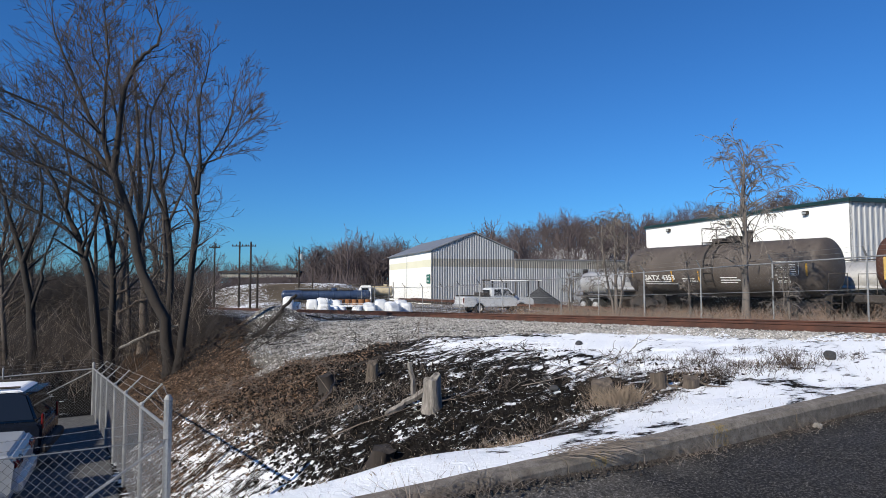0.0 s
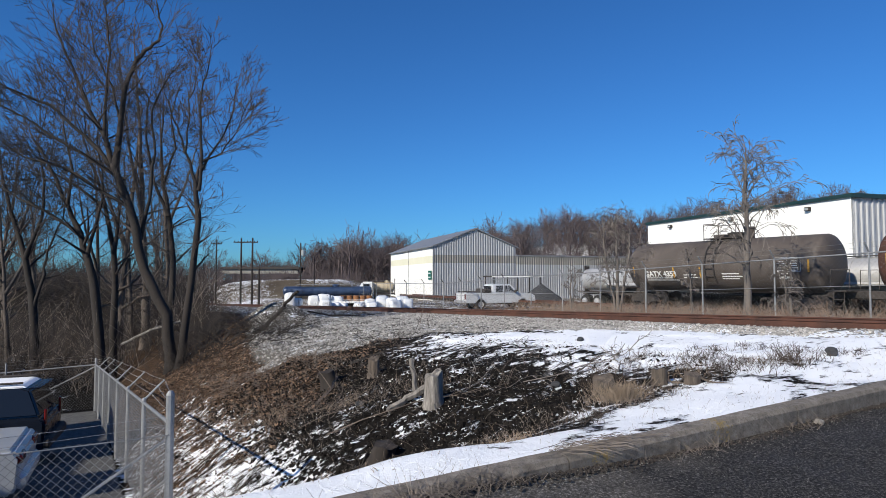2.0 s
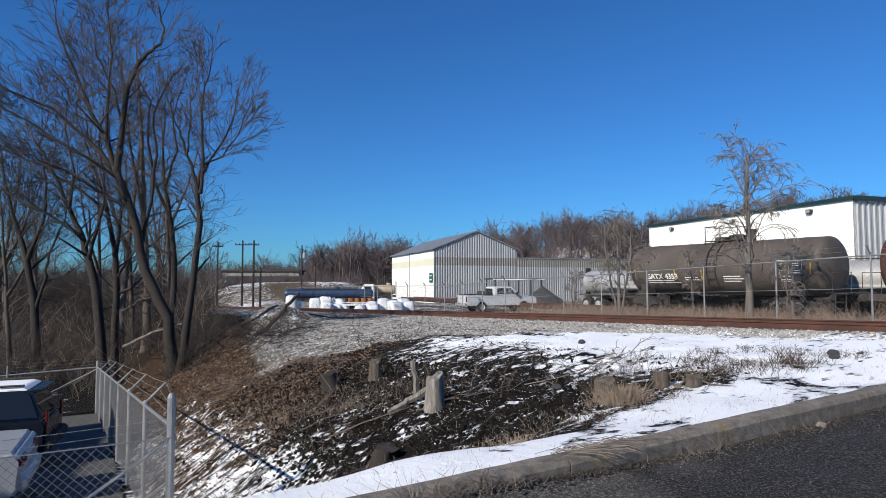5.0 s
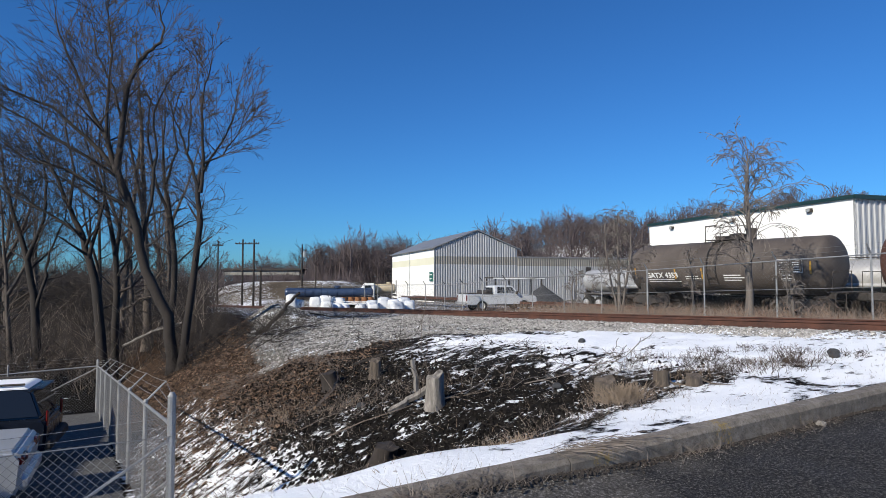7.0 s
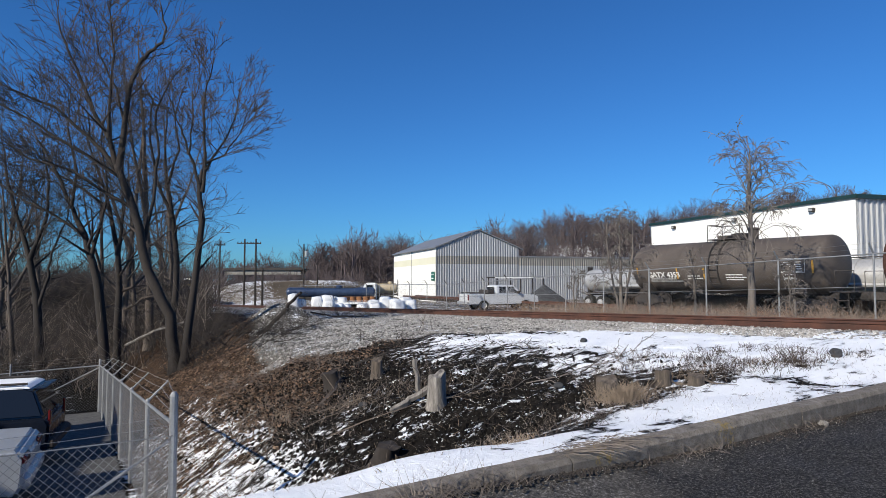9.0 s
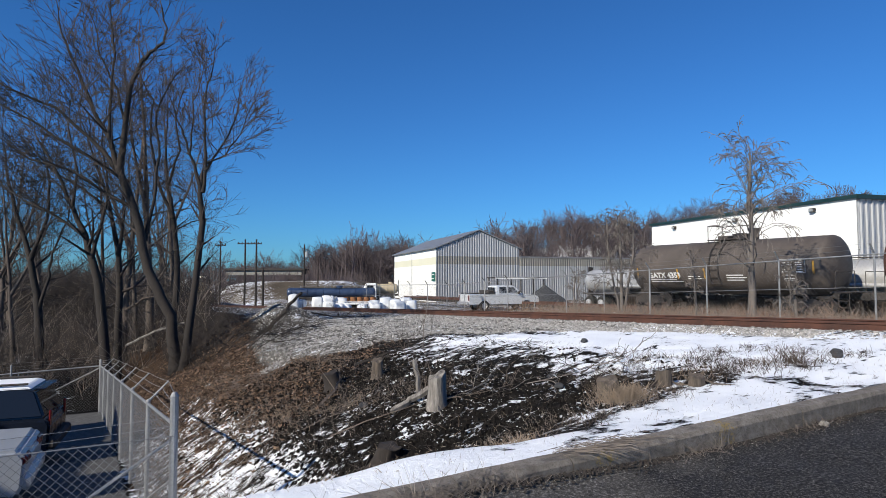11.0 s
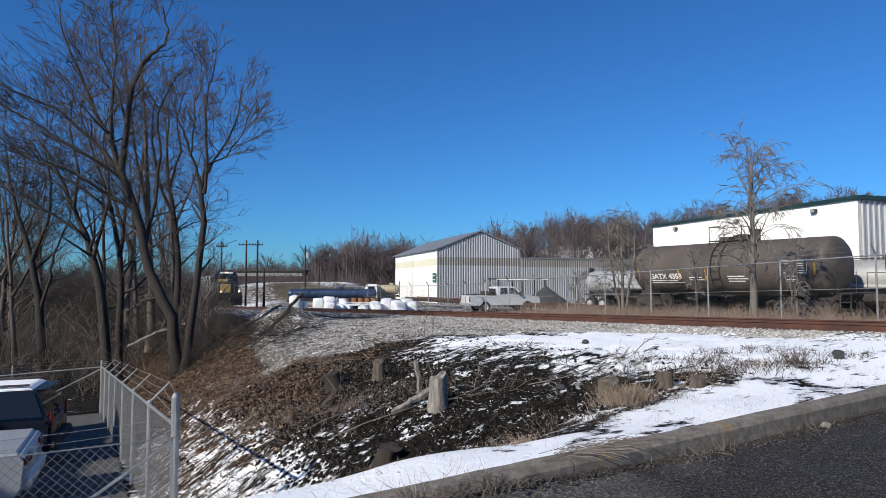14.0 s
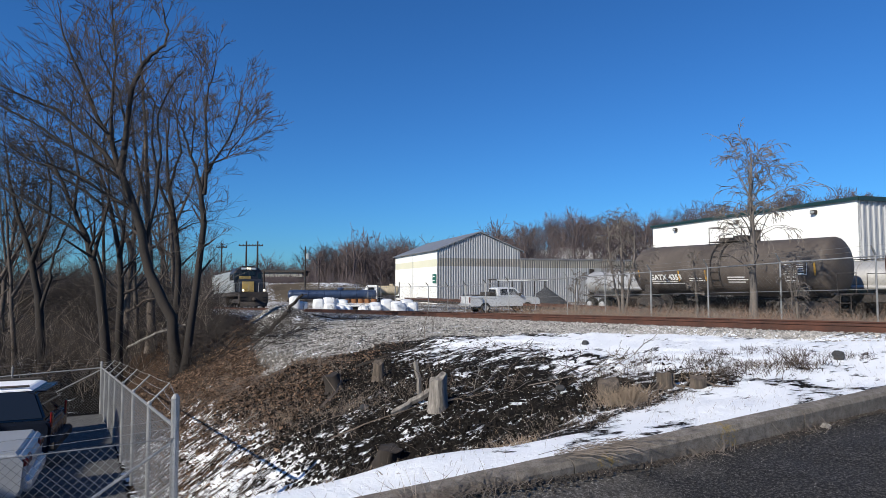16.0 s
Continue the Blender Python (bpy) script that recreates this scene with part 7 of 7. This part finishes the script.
def bank_debris():
    stump("tree_stump", 4.32, 7.60, 0.52, 0.128, "weathered grey tree stump on the black bank", 1)
    stump("tree_stump", 4.83, 10.81, 0.40, 0.10, "short brown tree stump on the bank", 2, M_STUMP)
    stump("tree_stump", 6.61, 5.57, 0.26, 0.10, "low sawn stump in the snow", 3, M_STUMP)
    stump("tree_stump", 5.55, 5.50, 0.33, 0.13, "broken stump among dry grass by the verge", 4, M_STUMP, (0.1, 0.2))
    stump("tree_stump", 3.08, 6.80, 0.26, 0.14, "dark rotten stump at the foot of the bank", 5, M_BARK, (0.3, -0.3))
    stump("tree_stump", 4.27, 11.56, 0.36, 0.16, "half-buried rotten stump on the leafy bank", 6, M_BARK, (-0.3, 0.2), 2)
    stump("tree_stump", 6.85, 5.25, 0.20, 0.10, "low sawn stump among dry weeds", 7, M_STUMP)
    lying_branch("wooden_stake", [(4.48, 8.46, -0.05), (4.42, 8.50, 0.5)], 0.045, 0.04, M_WEATHERED, "grey weathered stake leaning by the stump", "stake", seed=2)
    lying_branch("fallen_log", [(3.82, 8.06, 0.02), (4.1, 8.02, 0.06), (4.36, 7.9, 0.10)], 0.045, 0.055, M_WEATHERED, "grey log lying at the stump's foot", "log", seed=3)
    lying_branch("fallen_branch", [(3.1, 8.6, 0.02), (3.5, 8.3, 0.03), (3.9, 7.95, 0.04), (4.3, 7.75, 0.02)], 0.012, 0.006, M_BARK_MID, "thin grey branch lying across the bank", twigs=4, seed=4)
    lying_branch("fallen_branch", [(5.6, 7.2, 0.02), (6.0, 7.0, 0.02), (6.3, 6.9, 0.03)], 0.010, 0.006, M_BARK_GREY, "pale bent branch on the black bank", twigs=2, seed=6)
    lying_branch("fallen_branch", [(3.6, 10.6, 0.03), (4.0, 10.9, 0.10), (4.35, 11.5, 0.12)], 0.03, 0.012, M_BARK_MID, "curved grey branch on the leafy bank", twigs=2, seed=7)
    for i in range(14):
        rnd = random.Random(50 + i)
        x, y, a = rnd.uniform(1.6, 7.0), rnd.uniform(6.2, 12.5), rnd.uniform(-0.6, 1.2)
        l = rnd.uniform(0.3, 0.9)
        lying_branch("fallen_branch", [(x, y, 0.0), (x + l * 0.5 * math.cos(a), y + l * 0.5 * math.sin(a), 0.04), (x + l * math.cos(a), y + l * math.sin(a), 0.02)], rnd.uniform(0.008, 0.02), 0.005, (M_BARK, M_BARK_MID, M_WEATHERED)[i % 3],
                     "small broken branch lying on the bank", twigs=rnd.randint(0, 3), seed=60 + i, ln=0.3)
    # the heap of dark cut limbs beside the gravel
    lying_branch("fallen_limb", [(5.45, 22.95, 0.0), (5.8, 22.5, 0.3), (6.25, 22.05, 0.85), (6.65, 21.6, 1.35)], 0.095, 0.05, M_BARK, "thick dark limb propped on the brush heap", twigs=4, seed=8)
    for i in range(24):
        rnd = random.Random(90 + i)
        x, y = rnd.uniform(4.2, 5.8), rnd.uniform(18.5, 24.0)
        a = rnd.uniform(-2.6, 1.4)
        l = rnd.uniform(0.7, 2.0)
        lying_branch("fallen_limb", [(x, y, 0.05), (x + l * 0.5 * math.cos(a), y + l * 0.5 * math.sin(a), rnd.uniform(0.1, 0.35)), (x + l * math.cos(a), y + l * math.sin(a), rnd.uniform(0.05, 0.3))], rnd.uniform(0.012, 0.03), 0.006, M_BARK,
                     "dark cut limb in the brush heap", twigs=6, seed=120 + i, ln=0.5)
    lying_branch("fallen_limb", [(8.0, 24.6, 0.05), (9.2, 25.4, 0.12), (10.6, 26.0, 0.10), (12.0, 26.8, 0.05)], 0.035, 0.014, M_BARK, "long dark limb lying on the gravel", twigs=16, seed=9)
    lying_branch("fallen_limb", [(4.9, 12.2, 0.04), (5.6, 12.0, 0.10), (6.4, 11.9, 0.08)], 0.03, 0.012, M_BARK, "thin dark limb on the gravel's edge", twigs=5, seed=10)
    lying_branch("fallen_limb", [(1.3, 26.2, 2.1), (2.2, 25.2, 1.9), (3.1, 24.4, 1.5)], 0.05, 0.03, M_WEATHERED, "pale broken limb hung in the thicket", twigs=2, seed=11)


M_STUMP = surface("brown_stump_wood", (0.022, 0.017, 0.014), (0.17, 0.135, 0.105), 14.0, 0.9, fine=45, relief=1.0, dist=0.03, stretch=(1, 1, 0.12))
bank_debris()


def grass_tufts():
    spots = ((9.15, 5.4, 110, 0.36, 0.16, M_BRUSH), (9.6, 5.2, 40, 0.2, 0.12, M_BRUSH), (7.6, 5.4, 90, 0.18, 0.25, M_BRUSH), (7.1, 5.5, 80, 0.16, 0.25, M_GRASS), (8.2, 5.3, 90, 0.18, 0.3, M_BRUSH), (5.60, 5.32, 420, 0.32, 0.15, M_GRASS), (8.7, 5.5, 60, 0.15, 0.25, M_GRASS), (6.2, 5.6, 60, 0.18, 0.2, M_BRUSH),
             (3.55, 4.75, 90, 0.14, 0.14, M_GRASS), (4.6, 5.0, 90, 0.15, 0.3, M_BRUSH), (2.0, 4.75, 70, 0.12, 0.3, M_GRASS), (1.0, 4.8, 90, 0.14, 0.3, M_GRASS), (7.6, 6.9, 50, 0.3, 0.3, M_BRUSH),
             (5.0, 9.0, 40, 0.25, 0.3, M_BRUSH), (3.6, 9.6, 50, 0.3, 0.4, M_GRASS), (2.9, 11.0, 60, 0.3, 0.4, M_GRASS), (0.4, 4.8, 80, 0.14, 0.3, M_GRASS))
    for i, (x, y, n, h, sp, mat) in enumerate(spots):
        o = tuft("dry_grass_tuft", x, y, n, h, sp, mat, "tuft of dry winter grass poking through snow" if mat is M_GRASS else "tuft of dry brown weeds poking through snow", 200 + i)
        o["group"] = "dry grass tufts"
        o["category"] = "grass tuft"
    brush("verge_grass", 900, lambda r: (r.uniform(-1.5, 12), 4.45 + r.uniform(-0.5, 0.6)), 0.04, 0.11, M_GRASS, "thin dry grass along the snowy verge", 0.002, 0.5, 0, 321, 0.3)

    brush("verge_straw", 520, lambda r: (r.uniform(3.0, 6.4), r.uniform(4.85, 5.6)), 0.06, 0.20, M_STEM_PALE, "pale dead grass along the bank's lip", 0.0028, 0.8, 1, 325, 0.4)

    def clumps(r):
        c = random.Random(r.randint(0, 70))
        return c.uniform(5.8, 10.6) + r.gauss(0, 0.12), c.uniform(4.95, 6.9) + r.gauss(0, 0.08)
    brush("shelf_weeds", 2400, clumps, 0.04, 0.17, M_BRUSH, "low dry weeds poking through the shelf's snow", 0.0035, 0.6, 1, 323, 0.4)
    # stones lying out on the shelf
    rnd = random.Random(15)
    for i, (x, y, s) in enumerate(((10.18, 5.23, 0.08), (10.4, 5.35, 0.09), (8.71, 9.31, 0.075), (6.45, 3.46, 0.05), (6.2, 7.4, 0.06), (5.7, 6.6, 0.07), (3.9, 9.3, 0.08))):
        bm = bmesh.new()
        bmesh.ops.create_icosphere(bm, subdivisions=2, radius=s)
        for v in bm.verts:
            v.co *= 1 + rnd.gauss(0, 0.08)
            v.co.z *= 0.7
        z = float(road_z(x)) if y < KERB else float(ground_z(x, y))
        st = part("loose_stone", bm, M_WEATHERED if i == 3 else M_STONE_DARK, None, "", False)
        st.matrix_basis = Matrix.Translation((x, y, z + s * 0.35))
        tagged(st, "pale stone lying in the gutter" if i == 3 else "grey stone lying on the ground", "stone", "loose stones")


grass_tufts()


# ---- what moves ----
def engine_rows():
    rows = []
    for t in (0, 2, 4, 6, 8, 10, 12, 14, 15, 16):
        y = 65.3 + SPEED * (16 - t)
        rows.append((t, Matrix.Translation((TRACK, y, float(rail_z(y)))) @ Matrix.Rotation(math.atan(-0.0309), 4, "X")))
    return rows


def motions():
    walk(engine, engine_rows())
    for wheelset, y in WHEELSETS:
        walk(wheelset, [(k / 10, Matrix.Translation((0, y, 0.5)) @ Matrix.Rotation(SPEED / 0.5 * k / 10, 4, "X")) for k in range(161)])


motions()
